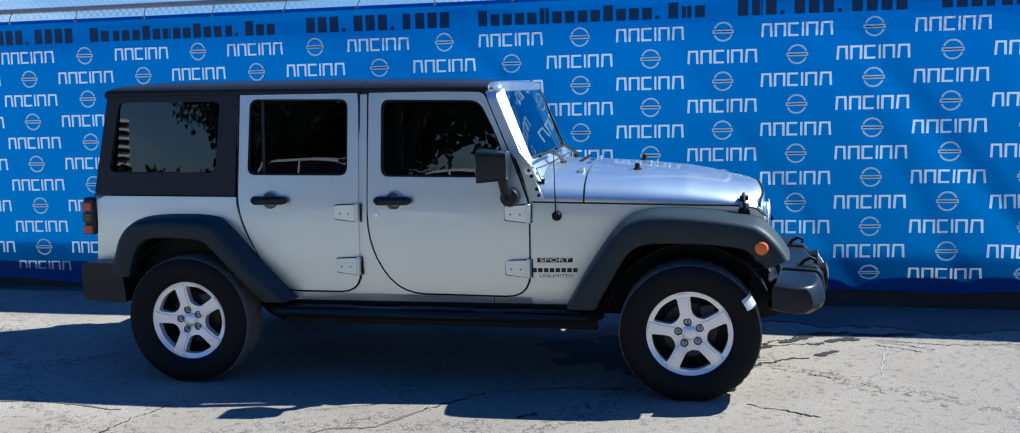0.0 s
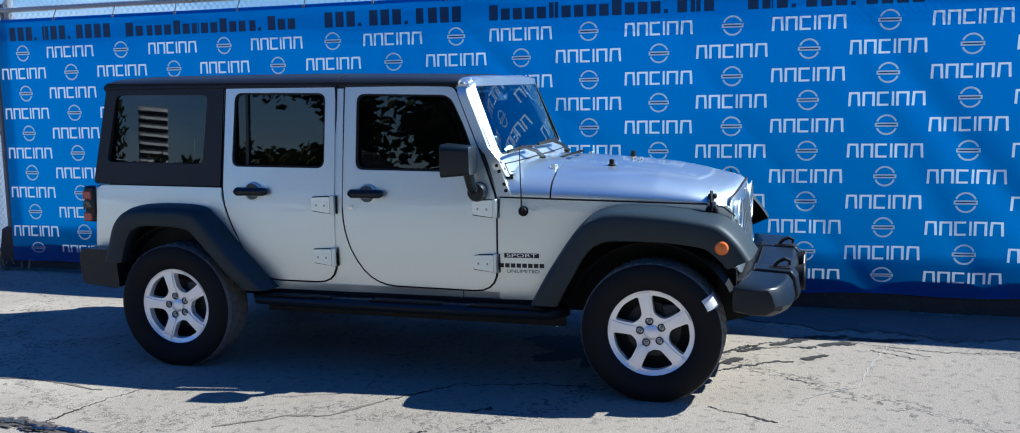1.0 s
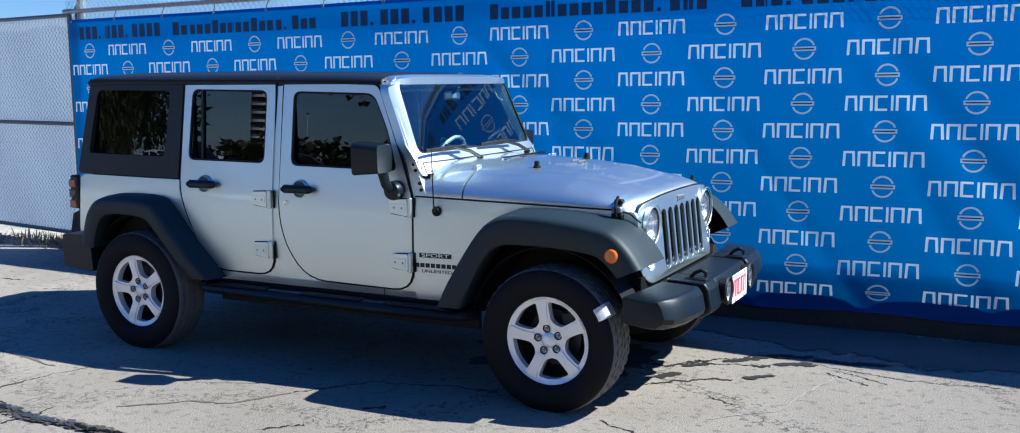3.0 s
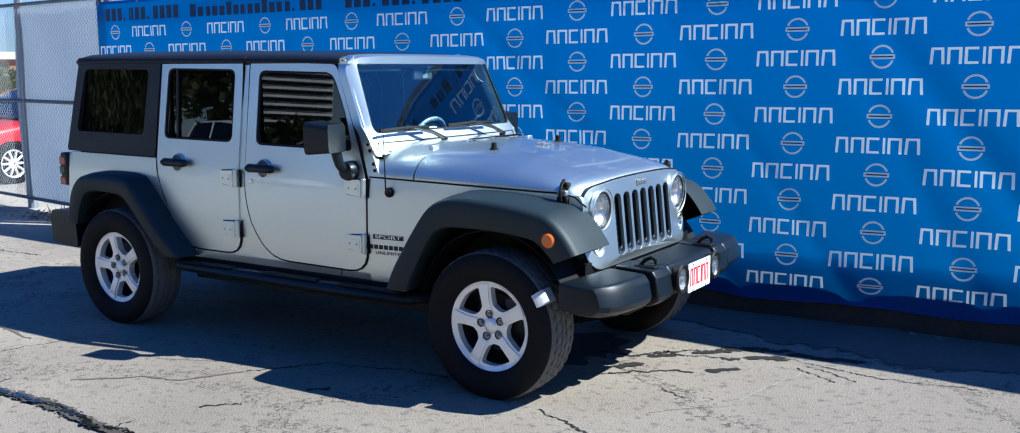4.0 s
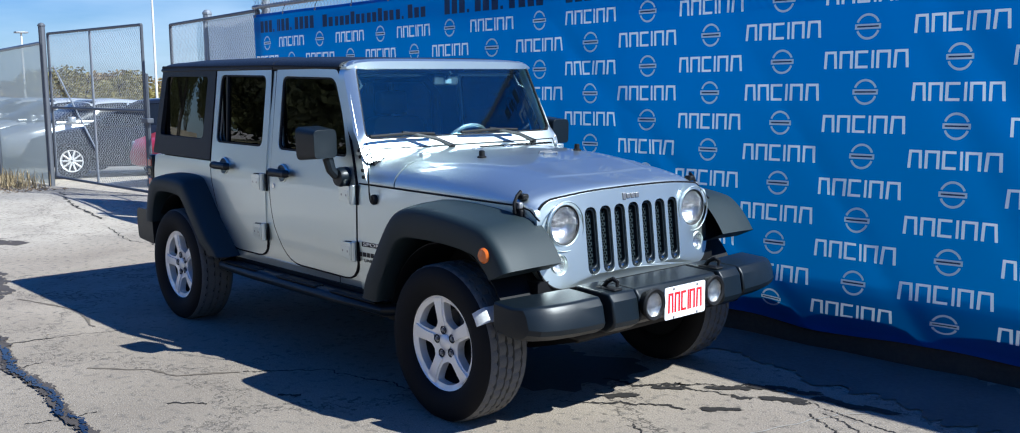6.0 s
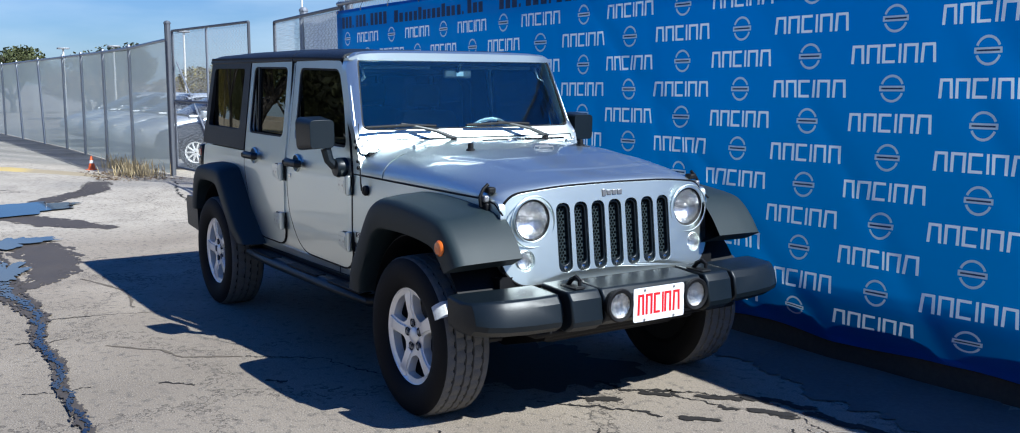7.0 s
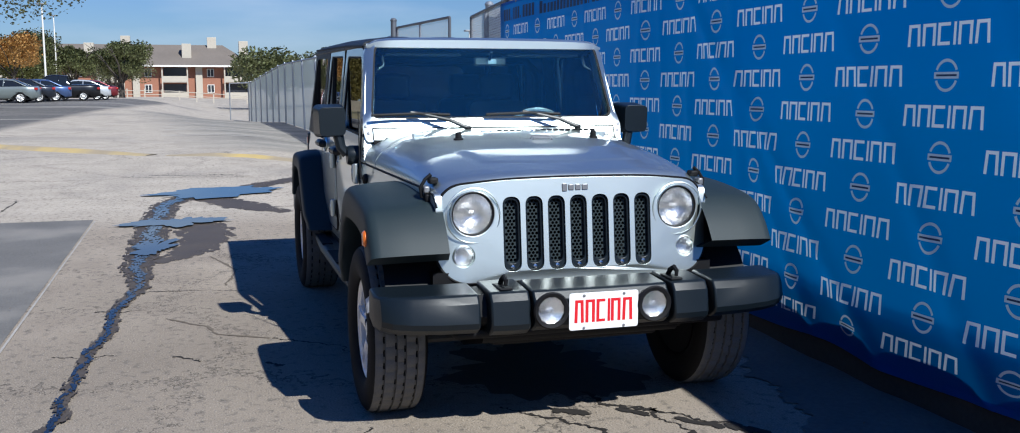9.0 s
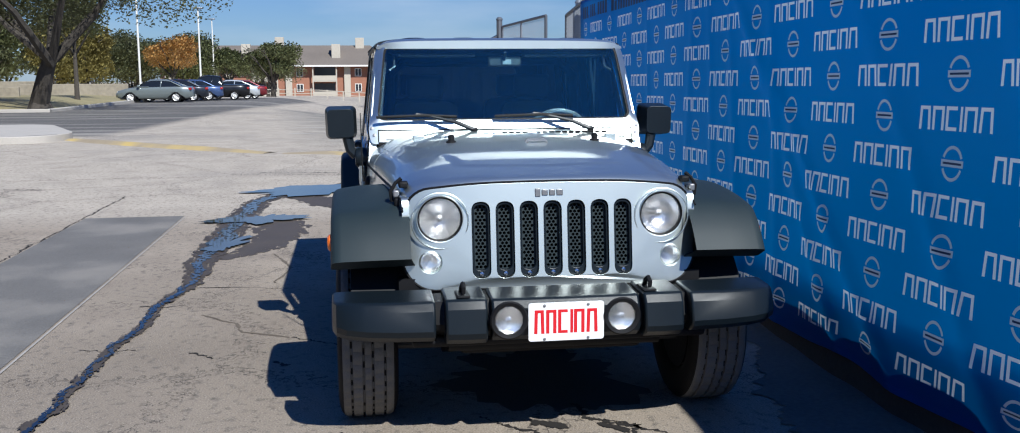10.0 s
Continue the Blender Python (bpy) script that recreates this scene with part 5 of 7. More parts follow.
# bonnet latches
for s in (-1, 1):
    x, y, z = 1.765, half(1.765, 1.03) + 0.006, 1.045
    latch = part("bonnet_latch", box(x - 0.032, x + 0.032, s * (y - 0.03), s * (y + 0.012), z - 0.052, z - 0.012), TRIM, suv, "black rubber bonnet latch", bevel=0.008)
    part("strap", tube([(x, s * (y + 0.02), z - 0.03), (x, s * (y + 0.026), z + 0.015), (x - 0.004, s * (y + 0.004), z + 0.050), (x - 0.004, s * (y - 0.022), z + 0.070)], [0.008, 0.008, 0.008, 0.009], 8), TRIM, latch)
    part("catch", box(x - 0.024, x + 0.024, s * (y - 0.050), s * (y - 0.008), z + 0.030, z + 0.058), TRIM, latch, bevel=0.008)
    part("bracket", box(x - 0.026, x + 0.026, s * (y - 0.01), s * (y + 0.016), z - 0.010, z + 0.022), STEEL, latch, bevel=0.006)


# windscreen frame and glass
def screen(u, w, d):
    roll = max(0.0, (abs(u) - 0.706 + 0.129 * (w - 1.312)) / 0.062) ** 1.1 * 0.058 * smooth(1.28, 1.36, w)
    roll += max(0.0, (w - 1.724) / 0.026) ** 1.1 * 0.024
    return (0.650 - 0.43 * (w - 1.22) - 0.35 * abs(u) ** 6 * 0.5 - roll - d, u, w)


SCREEN_OUT = rounded([(-0.738, 1.190), (0.738, 1.190), (0.752, 1.25), (0.700, 1.750), (-0.700, 1.750), (-0.752, 1.25)], [0.02, 0.02, 0.05, 0.11, 0.11, 0.05], 8)
SCREEN_IN = rounded([(-0.706, 1.312), (0.706, 1.312), (0.654, 1.724), (-0.654, 1.724)], 0.05, 6)
ws = part("windscreen_frame", plate(SCREEN_OUT, screen, 0.055, holes=(SCREEN_IN,), cuts_u=(-0.755, -0.74, -0.725, -0.71, -0.695, -0.68, -0.665, -0.6, -0.5, -0.3, 0.3, 0.5, 0.6, 0.665, 0.68, 0.695, 0.71, 0.725, 0.74, 0.755), cuts_w=(1.32, 1.36, 1.45, 1.55, 1.64, 1.70, 1.724, 1.733, 1.742)), SILVER, suv, "silver windscreen frame", bevel=0.014, seg=4)
part("windscreen", plate(SCREEN_IN, lambda u, w, d: screen(u, w, d + 0.022 - 0.04 * (w - 1.31)), 0.005, cuts_u=(-0.5, -0.25, 0.0, 0.25, 0.5)), WINDSCREEN, ws, "clear laminated windscreen").visible_shadow = False
inner = [(u * 0.985, 1.506 + (w - 1.506) * 0.965) for u, w in SCREEN_IN]
part("screen_seal", plate(SCREEN_IN, lambda u, w, d: screen(u, w, d + 0.006), 0.012, holes=(inner,)), TRIM, ws, "black windscreen seal")
part("header", surface(span(0.345, 0.440, 4), span(-1, 1, 24), lambda x, v: (x - 0.035 * smooth(0.86, 1.0, abs(v)), 0.697 * v, 1.712 + (table(x, ((0.34, 0.044), (0.40, 0.043), (0.44, 0.028))) + 0.005 * (1 - v * v)) * (1 - abs(v) ** 8) ** 0.5), lambda x, v: (x - 0.035 * smooth(0.86, 1.0, abs(v)), 0.697 * v, 1.70)), SILVER, ws, "silver header above the windscreen", sharp=60)
for s in (-1, 1):
    part("pillar_side", plate(rounded([(0.588, 1.080), (0.668, 1.080), (0.604, 1.22), (0.374, 1.730), (0.335, 1.712), (0.535, 1.245)], [0.01, 0.02, 0.05, 0.03, 0.02, 0.05]), side(s, 0.001), 0.04, cuts_w=(1.2, 1.4, 1.6)), SILVER, ws, bevel=0.008)
    for x, z in ((0.566, 1.255), (0.581, 1.222), (0.611, 1.150), (0.622, 1.115)):
        part("bolt", lathe([(0.010, -0.002), (0.010, 0.004), (0.001, 0.006)], (x + 0.012, s * (half(x, z) + 0.002), z), (0, s, 0), 10), TRIM, ws)
    for y, z in ((0.735, 1.272), (0.722, 1.236)):
        p = screen(s * y, z, 0)
        part("bolt", lathe([(0.009, -0.002), (0.009, 0.004), (0.001, 0.006)], (p[0], s * y, z), (1, 0, 0.43), 10), STEEL, ws)
part("frame_seam", tube([Vector(screen(u, 1.262, -0.001)) for u in span(-0.70, 0.70, 12)], 0.0035, 6), TRIM, ws, "dark seam along the frame's foot")
part("frame_seam", tube([Vector(screen(u, 1.212, -0.001)) for u in span(-0.66, 0.66, 12)], 0.003, 6), TRIM, ws)
for s in (-1, 1):
    part("frame_seam", tube([Vector(screen(s * 0.70, w, -0.001)) for w in (1.20, 1.262)], 0.003, 6), TRIM, ws)
for y0 in (-0.19, 0.45):
    x0, z0 = 0.70, 1.262
    foot_at, elbow, tip = Vector((x0, y0, z0)), Vector((0.645, y0 - 0.25, 1.340)), Vector((0.632, y0 - 0.50, 1.344))
    wiper = part("wiper", tube([foot_at, foot_at.lerp(elbow, 0.4) + Vector((0.008, 0, 0.012)), elbow, elbow + Vector((0, -0.06, 0.008))], [0.013, 0.011, 0.008, 0.008], 8), PLASTIC, suv, "black windscreen wiper")
    part("wiper_blade", tube([tip + Vector((0.004, -0.02, -0.012)), elbow + Vector((0.006, -0.02, 0.0)), elbow + Vector((0.004, 0.16, -0.008))], 0.009, 6), TRIM, wiper)
    part("wiper_pivot", lathe([(0.020, -0.02), (0.018, 0.008), (0.001, 0.012)], tuple(foot_at), (0.5, 0, 1), 12), TRIM, wiper)

# roof
RIBS = ((-0.47, 0.07), (-0.17, 0.07), (0.17, 0.07), (0.47, 0.07))


def roof(x, v, sink=0.0):
    w = 0.705 - sink
    top = table(x, ((-2.045, 1.762), (-2.0, 1.776), (-1.6, 1.781), (-0.65, 1.781), (0.0, 1.770), (0.30, 1.758), (0.345, 1.752)))
    rib = 0.0
    for y, wide in RIBS:
        rib = max(rib, smooth(wide, wide * 0.6, abs(w * v - y)))
    rib *= 0.007 * smooth(-1.95, -1.85, x) * (smooth(-0.44, -0.50, x) + smooth(-0.36, -0.30, x) * smooth(0.28, 0.22, x))
    return (x, w * v, 1.712 + (top - 1.712) * (1 - abs(v) ** 9) ** (1 / 2.4) + rib - sink)


RV = sorted(set([math.sin(t) for t in span(-math.pi / 2, math.pi / 2, 60)]))
part("roof_panel", surface(span(-0.405, 0.343, 16), RV, roof, lambda x, v: roof(x, v, 0.025)), HARDTOP, suv, "black removable front roof panels", sharp=45)
part("roof_rear", surface([-2.045, -2.035, -2.02, -1.99] + span(-1.95, -0.417, 24), RV, roof, lambda x, v: roof(x, v, 0.025)), HARDTOP, suv, "black ribbed rear roof", sharp=45)
part("roof_seal", surface((-0.43, -0.39), RV, lambda x, v: roof(x, v, 0.01), lambda x, v: roof(x, v, 0.03)), TRIM, suv)
part("top_band", box(-2.02, 0.33, -0.685, 0.685, 1.675, 1.712), TRIM, suv, "dark headliner under the roof")

# tail
def tail(u, w, d):
    return (-2.118 + 0.09 * smooth(1.11, 1.72, w) + d, u, w)


rear_glass = rounded([(-0.50, 1.26), (0.50, 1.26), (0.47, 1.62), (-0.47, 1.62)], 0.05)
part("top_rear", plate(rounded([(-0.755, 1.112), (0.755, 1.112), (0.690, 1.725), (-0.690, 1.725)], 0.04), tail, 0.03, holes=(rear_glass,), cuts_w=(1.2, 1.35, 1.5, 1.65)), HARDTOP, suv, bevel=0.01)
part("rear_glass", plate(rear_glass, lambda u, w, d: tail(u, w, d + 0.01), 0.005, cuts_w=(1.35, 1.5)), TINTED, suv, "dark tinted rear glass")
part("tailgate", plate(rounded([(-0.762, 0.56), (0.762, 0.56), (0.757, 1.105), (-0.757, 1.105)], 0.03), lambda u, w, d: (-2.122 + d, u, w), 0.03), SILVER, suv, "silver swing tailgate", bevel=0.01)
for s in (-1, 1):
    t = part("tail_lamp", box(-2.20, -2.115, s * 0.775 - 0.075 * (s > 0) - 0.0, s * 0.775 + 0.075 * (s < 0), 0.868, 1.098), PLASTIC, suv, "tail lamp in a black surround", bevel=0.015)
    for z in (0.90, 0.975, 1.04):
        part("lens", box(-2.206, -2.14, s * 0.779 - 0.05 * (s > 0), s * 0.779 + 0.05 * (s < 0), z - 0.028, z + 0.028), RED_LENS if z != 0.975 else LENS, t, bevel=0.006)
bumper_r = rounded([(-1.87, 0.47), (-1.885, 0.66), (-1.95, 0.715), (-2.24, 0.715), (-2.26, 0.66), (-2.24, 0.49)], 0.03)
part("rear_bumper", plate(bumper_r, lambda u, w, d: (u + (0.10 if u < -2.1 else 0.0) * (abs(-0.90 + d) / 0.9) ** 6, -0.90 + d, w), 1.80), PLASTIC, suv, "black plastic rear bumper", bevel=0.02, seg=3)


# wheels
TYRE = [(0.236, -0.105), (0.250, -0.118), (0.290, -0.130), (0.330, -0.131), (0.360, -0.122), (0.376, -0.110), (0.384, -0.098), (0.385, -0.078), (0.376, -0.076), (0.376, -0.068), (0.386, -0.066), (0.387, -0.026), (0.377, -0.024), (0.377, -0.016), (0.387, -0.014), (0.387, 0.014), (0.377, 0.016), (0.377, 0.024), (0.387, 0.026), (0.386, 0.066), (0.376, 0.068), (0.376, 0.076), (0.385, 0.078), (0.384, 0.098), (0.376, 0.110), (0.360, 0.122), (0.330, 0.131), (0.290, 0.130), (0.250, 0.118), (0.236, 0.105), (0.228, 0.08), (0.228, -0.08)]
def wheel_window(a):
    """One opening between two spokes, centred on the angle a: narrow at the hub, wide at the rim."""
    pts = []
    for r, t in ((0.094, 0.0), (0.108, 0.32), (0.150, 0.41), (0.207, 0.45), (0.214, 0.0), (0.207, -0.45), (0.150, -0.41), (0.108, -0.32)):
        pts.append((r * math.cos(a + t), r * math.sin(a + t)))
    return rounded(pts, [0.010, 0.012, 0.02, 0.016, 0.06, 0.016, 0.02, 0.012], 4)


def wheel(s, x, y, turn, name="wheel"):
    """A five-spoke alloy with its tyre; s is the side that it faces."""
    hub = part(name, lathe([(0.216, 0.066), (0.222, 0.084), (0.232, 0.096), (0.240, 0.100), (0.246, 0.098), (0.248, 0.090), (0.240, 0.07), (0.228, 0.02), (0.226, -0.08)], (0, 0, 0), (0, s, 0), 60), ALLOY, suv, "bright five-spoke alloy wheel")
    hub.matrix_basis = pose(x, y, 0.375, 0, turn, 0)
    # the barrel is darker than the face and lip
    part("barrel", lathe([(0.150, -0.060), (0.206, -0.05), (0.214, 0.05), (0.216, 0.066)], (0, 0, 0), (0, s, 0), 60), DARK_STEEL, hub, "dark barrel behind the spokes")
    tyre = part("tyre", lathe(TYRE + [TYRE[0]], (0, 0, 0), (0, s, 0), 160, dent=lambda i, j: 0.006 * ((i + (0, 2, 3, 1)[(j // 4) % 4]) % 4 == 0) if 6 <= j <= 23 else 0.0), RUBBER, hub, "black all-terrain tyre with dusty tread", sharp=28)
    tyre.data.materials.append(TREAD)
    c, sn = math.cos(radians(turn)), math.sin(radians(turn))
    for v in tyre.data.vertices:
        z = -sn * v.co.x + c * v.co.z
        if z < -0.373:
            dx, dz = sn * (z + 0.373), -c * (z + 0.373)
            v.co.x, v.co.z = v.co.x + dx, v.co.z + dz
    for f in tyre.data.polygons:
        m = sum((math.hypot(tyre.data.vertices[i].co.x, tyre.data.vertices[i].co.z) for i in f.vertices)) / len(f.vertices)
        f.material_index = 1 if m > 0.374 else 0

    def dish(u, w, d):
        r = math.hypot(u, w)
        return (u, s * (table(r, ((0.0, 0.070), (0.08, 0.076), (0.12, 0.084), (0.18, 0.088), (0.215, 0.084), (0.234, 0.095))) - d), w)

    angles = [math.pi / 2 + 2 * math.pi * (k + 0.5) / 5 for k in range(5)]
    part("wheel_face", plate(disc_outline(0, 0, 0.234, 60), dish, 0.042, holes=[wheel_window(a) for a in angles], cuts_u=span(-0.2, 0.2, 8), cuts_w=span(-0.2, 0.2, 8)), ALLOY, hub, "alloy face with five openings", bevel=0.006, seg=3, sharp=30)
    for k in range(5):
        a = math.pi / 2 + 2 * math.pi * k / 5
        e, f = (math.cos(a), math.sin(a)), (-math.sin(a), math.cos(a))
        shape = rounded([(0.082, -0.019), (0.145, -0.020), (0.200, -0.027), (0.222, -0.033), (0.222, 0.033), (0.200, 0.027), (0.145, 0.020), (0.082, 0.019)], 0.006, 3)
        part("spoke", plate([(r * e[0] + t * f[0], r * e[1] + t * f[1]) for r, t in shape], lambda u, w, d: dish(u, w, d - 0.009), 0.014), ALLOY, hub, bevel=0.003)
        part("lug_nut", lathe([(0.018, 0.066), (0.018, 0.078), (0.015, 0.080), (0.013, 0.070), (0.010, 0.070), (0.010, 0.086), (0.001, 0.088)], (0.062 * e[0], 0, 0.062 * e[1]), (0, s, 0), 12), STEEL, hub, "dark recessed lug nut")
        part("lug_recess", lathe([(0.022, 0.0805), (0.0205, 0.0825), (0.0185, 0.0815), (0.018, 0.074)], (0.062 * e[0], 0, 0.062 * e[1]), (0, s, 0), 14), TRIM, hub)
    part("hub_cap", lathe([(0.043, 0.070), (0.041, 0.080), (0.034, 0.086), (0.018, 0.090), (0.001, 0.091)], (0, 0, 0), (0, s, 0), 30), ALLOY, hub, "plain centre cap")
    part("brake_disc", lathe([(0.06, -0.005), (0.150, -0.005), (0.150, -0.025), (0.06, -0.025)], (0, 0, 0), (0, s, 0), 28), DARK_STEEL, hub)
    part("brake_caliper", box(0.07, 0.16, -0.03, 0.01, 0.02, 0.13), DARK_STEEL, hub, bevel=0.01)
    part("inner_side", lathe([(0.001, -0.100), (0.232, -0.104), (0.246, -0.120)], (0, 0, 0), (0, s, 0), 28), TRIM, hub)
    part("brake_backing", lathe([(0.001, -0.03), (0.215, -0.03)], (0, 0, 0), (0, s, 0), 28), TRIM, hub)
    return hub


front_near = wheel(-1, 1.473, -0.795, -10)
wheel(-1, -1.473, -0.795, -14)
wheel(1, 1.473, 0.795, 30)
wheel(1, -1.473, 0.795, 50)
spare = wheel(-1, -2.28, 0.0, 0, "spare_wheel")
spare.matrix_basis = pose(-2.27, 0.0, 0.98, 0, 0, -90)
AROUND = ((0.02, 0.3915), (0.098, 0.390), (0.110, 0.381), (0.1235, 0.365), (0.1335, 0.335))
part("tyre_sticker", surface(span(radians(15), radians(26), 6), (-0.1335, -0.1235, -0.110, -0.098, -0.06, -0.03), lambda t, a: (table(-a, AROUND) * math.cos(t), a, table(-a, AROUND) * math.sin(t))), STICKER, front_near, "peeling pale paper tyre sticker")

# front bumper
def shell(stations, name, mat, label, bevel=0.010):
    """A bumper piece lofted along y: each station is (y, back x, front x, bottom, top)."""
    bm = bmesh.new()
    rows = []
    for y, xb, xf, zb, zt in stations:
        d = xf - xb
        prof = [(xb, zb + 0.02), (xf - 0.055, zb), (xf - 0.010, zb + 0.030), (xf, zb + 0.055), (xf - 0.016, zt - 0.040), (xf - 0.042, zt - 0.004), (xb, zt + 0.006)]
        rows.append([bm.verts.new((x, y, z)) for x, z in prof])
    for a, b in zip(rows, rows[1:]):
        for j in range(len(a)):
            bm.faces.new((a[j], a[(j + 1) % len(a)], b[(j + 1) % len(a)], b[j]))
    bm.faces.new(rows[0])
    bm.faces.new(rows[-1][::-1])
    return part(name, bm, mat, suv, label, bevel=bevel, seg=3, sharp=24)


centre = shell([(-0.305, 1.99, 2.222, 0.488, 0.668), (0.0, 1.99, 2.228, 0.488, 0.668), (0.305, 1.99, 2.222, 0.488, 0.668)], "bumper_centre", PLASTIC, "black front bumper centre")
for s in (-1, 1):
    shell([(s * 0.322, 1.98, 2.232, 0.482, 0.672), (s * 0.40, 1.98, 2.236, 0.482, 0.673), (s * 0.490, 1.98, 2.225, 0.482, 0.671)], "bumper_block", PLASTIC, "black raised bumper block")
    shell([(s * 0.306, 1.99, 2.18, 0.50, 0.656), (s * 0.322, 1.99, 2.18, 0.50, 0.656)], "bumper_joint", TRIM, "", 0)
    shell([(s * 0.489, 1.99, 2.16, 0.505, 0.650), (s * 0.530, 1.99, 2.15, 0.505, 0.648)], "bumper_joint", TRIM, "", 0)
    shell([(s * 0.528, 1.97, 2.208, 0.490, 0.664), (s * 0.68, 1.955, 2.203, 0.492, 0.662), (s * 0.80, 1.935, 2.185, 0.495, 0.660), (s * 0.880, 1.92, 2.155, 0.499, 0.657), (s * 0.920, 1.905, 2.115, 0.504, 0.653), (s * 0.938, 1.90, 2.050, 0.510, 0.648)], "bumper_end", PLASTIC, "black plastic bumper end, slightly faded")
    fog = part("fog_lamp", lathe([(0.060, -0.04), (0.074, 0.0), (0.078, 0.008), (0.072, 0.016), (0.058, 0.012), (0.056, -0.01)], (2.240, s * 0.230 - 0.012, 0.590), (1, 0, 0), 30), TRIM, suv, "round fog lamp in the bumper")
    part("reflector", lathe([(0.057, 0.002), (0.045, -0.004), (0.012, -0.007), (0.010, 0.002), (0.001, 0.003)], (2.240, s * 0.230 - 0.012, 0.590), (1, 0, 0), 24, dent=lambda i, j: 0.003 * (i % 2)), REFLECTOR, fog)
    part("lens", lathe([(0.001, 0.016), (0.03, 0.014), (0.057, 0.006), (0.057, 0.001), (0.03, 0.009), (0.001, 0.011)], (2.240, s * 0.230 - 0.012, 0.590), (1, 0, 0), 28), FLUTED, fog).visible_shadow = False
    y = s * 0.385 - 0.03
    hook = part("tow_hook", tube([(2.08, y, 0.668), (2.11, y, 0.705), (2.145, y, 0.722), (2.172, y, 0.710), (2.17, y, 0.688)], [0.011, 0.011, 0.011, 0.010, 0.008], 8), TRIM, suv, "black steel tow hook")
    part("hook_base", box(2.06, 2.18, y - 0.028, y + 0.028, 0.670, 0.680), TRIM, hook, bevel=0.006)
part("bumper_skirt", box(1.90, 2.12, -0.62, 0.62, 0.455, 0.50), TRIM, suv, "black lower valance", bevel=0.02)
part("crossmember", box(1.72, 1.985, -0.60, 0.60, 0.50, 0.63), TRIM, suv, bevel=0.02)
numberplate = part("number_plate", plate(rounded([(-0.165, 0.499), (0.143, 0.499), (0.143, 0.655), (-0.165, 0.655)], 0.012), lambda u, w, d: (2.248 - d, u, w), 0.004), WHITE_PLATE, suv, "white dealer plate with a red mark", bevel=0.001)
bm = bmesh.new()
for ring in mark_loops(0.270, 0.096, 0.0115):
    piece = plate([(u - 0.010, w + 0.578) for u, w in ring[0]], lambda u, w, d: (2.2490 - d, u, w), 0.0012, holes=[[(u - 0.010, w + 0.578) for u, w in r] for r in ring[1:]])
    scrap = bpy.data.meshes.new("scrap")
    piece.to_mesh(scrap)
    bm.from_mesh(scrap)
    piece.free()
    bpy.data.meshes.remove(scrap)
part("plate_mark", bm, RED_PRINT, numberplate, "red mark as plain shapes")
for u in (-0.10, 0.078):
    for w in (0.644, 0.508):
        part("screw", lathe([(0.006, 0.0), (0.006, 0.003), (0.001, 0.004)], (2.248, u, w), (1, 0, 0), 8), STEEL, numberplate)

# mirrors
for s in (-1, 1):
    mirror = part("door_mirror", plate(rounded([(0.812, 1.205), (0.985, 1.200), (0.990, 1.385), (0.815, 1.388)], 0.035), lambda u, w, d: (0.325 + (d if d < 0.01 else 0.165), s * (u if d < 0.01 else 0.90 + (u - 0.90) * 0.82), w if d < 0.01 else 1.295 + (w - 1.295) * 0.84), 0.165), PLASTIC, suv, "black plastic door mirror", bevel=0.022, seg=3)
    part("mirror_glass", plate(rounded([(0.828, 1.220), (0.972, 1.216), (0.976, 1.370), (0.830, 1.373)], 0.03), lambda u, w, d: (0.322 + d, s * u, w), 0.004), CHROME, mirror, "silvered mirror glass")
    part("mirror_arm", tube([(0.45, s * 0.865, 1.215), (0.46, s * 0.852, 1.150), (0.465, s * 0.82, 1.118)], [0.030, 0.028, 0.030], 10), PLASTIC, mirror)
    part("mirror_mount", lathe([(0.055, -0.01), (0.055, 0.035), (0.048, 0.052), (0.001, 0.056)], (0.475, s * 0.772, 1.108), (0, s, 0), 20), PLASTIC, mirror)

# aerial, steps, letters
mast = part("aerial", lathe([(0.028, -0.004), (0.028, 0.010), (0.020, 0.020), (0.001, 0.022)], (0.735, -half(0.735, 1.0), 1.000), (0, -1, 0), 16), TRIM, suv, "thin black aerial on a round base")
part("mast", tube([(0.735, -0.785, 1.0), (0.733, -0.79, 1.04), (0.726, -0.795, 1.36)], [0.007, 0.0045, 0.002], 6), TRIM, mast)
for s in (-1, 1):
    step = part("side_step", tube([(-0.98, s * 0.72, 0.435), (-0.93, s * 0.815, 0.435), (-0.5, s * 0.835, 0.435), (0.5, s * 0.835, 0.435), (0.90, s * 0.815, 0.435), (0.96, s * 0.72, 0.435)], 0.045, 12, flat=0.8), PLASTIC, suv, "black tubular side step")
    for x in (-0.65, 0.05, 0.65):
        part("tread_pad", box(x - 0.22, x + 0.22, s * 0.835 - 0.035, s * 0.835 + 0.035, 0.466, 0.474), TRIM, step, bevel=0.003)
    # board added across the step gap to stop sun reaching under the vehicle
    part("step_gap_block", box(-0.88, 0.86, s * 0.785 - 0.05, s * 0.785 + 0.05, 0.448, 0.462), PLASTIC, step)
    part("lower_sill", box(-0.90, 0.90, s * 0.735 - 0.02, s * 0.735 + 0.02, 0.40, 0.488), TRIM, suv, "black lower sill")
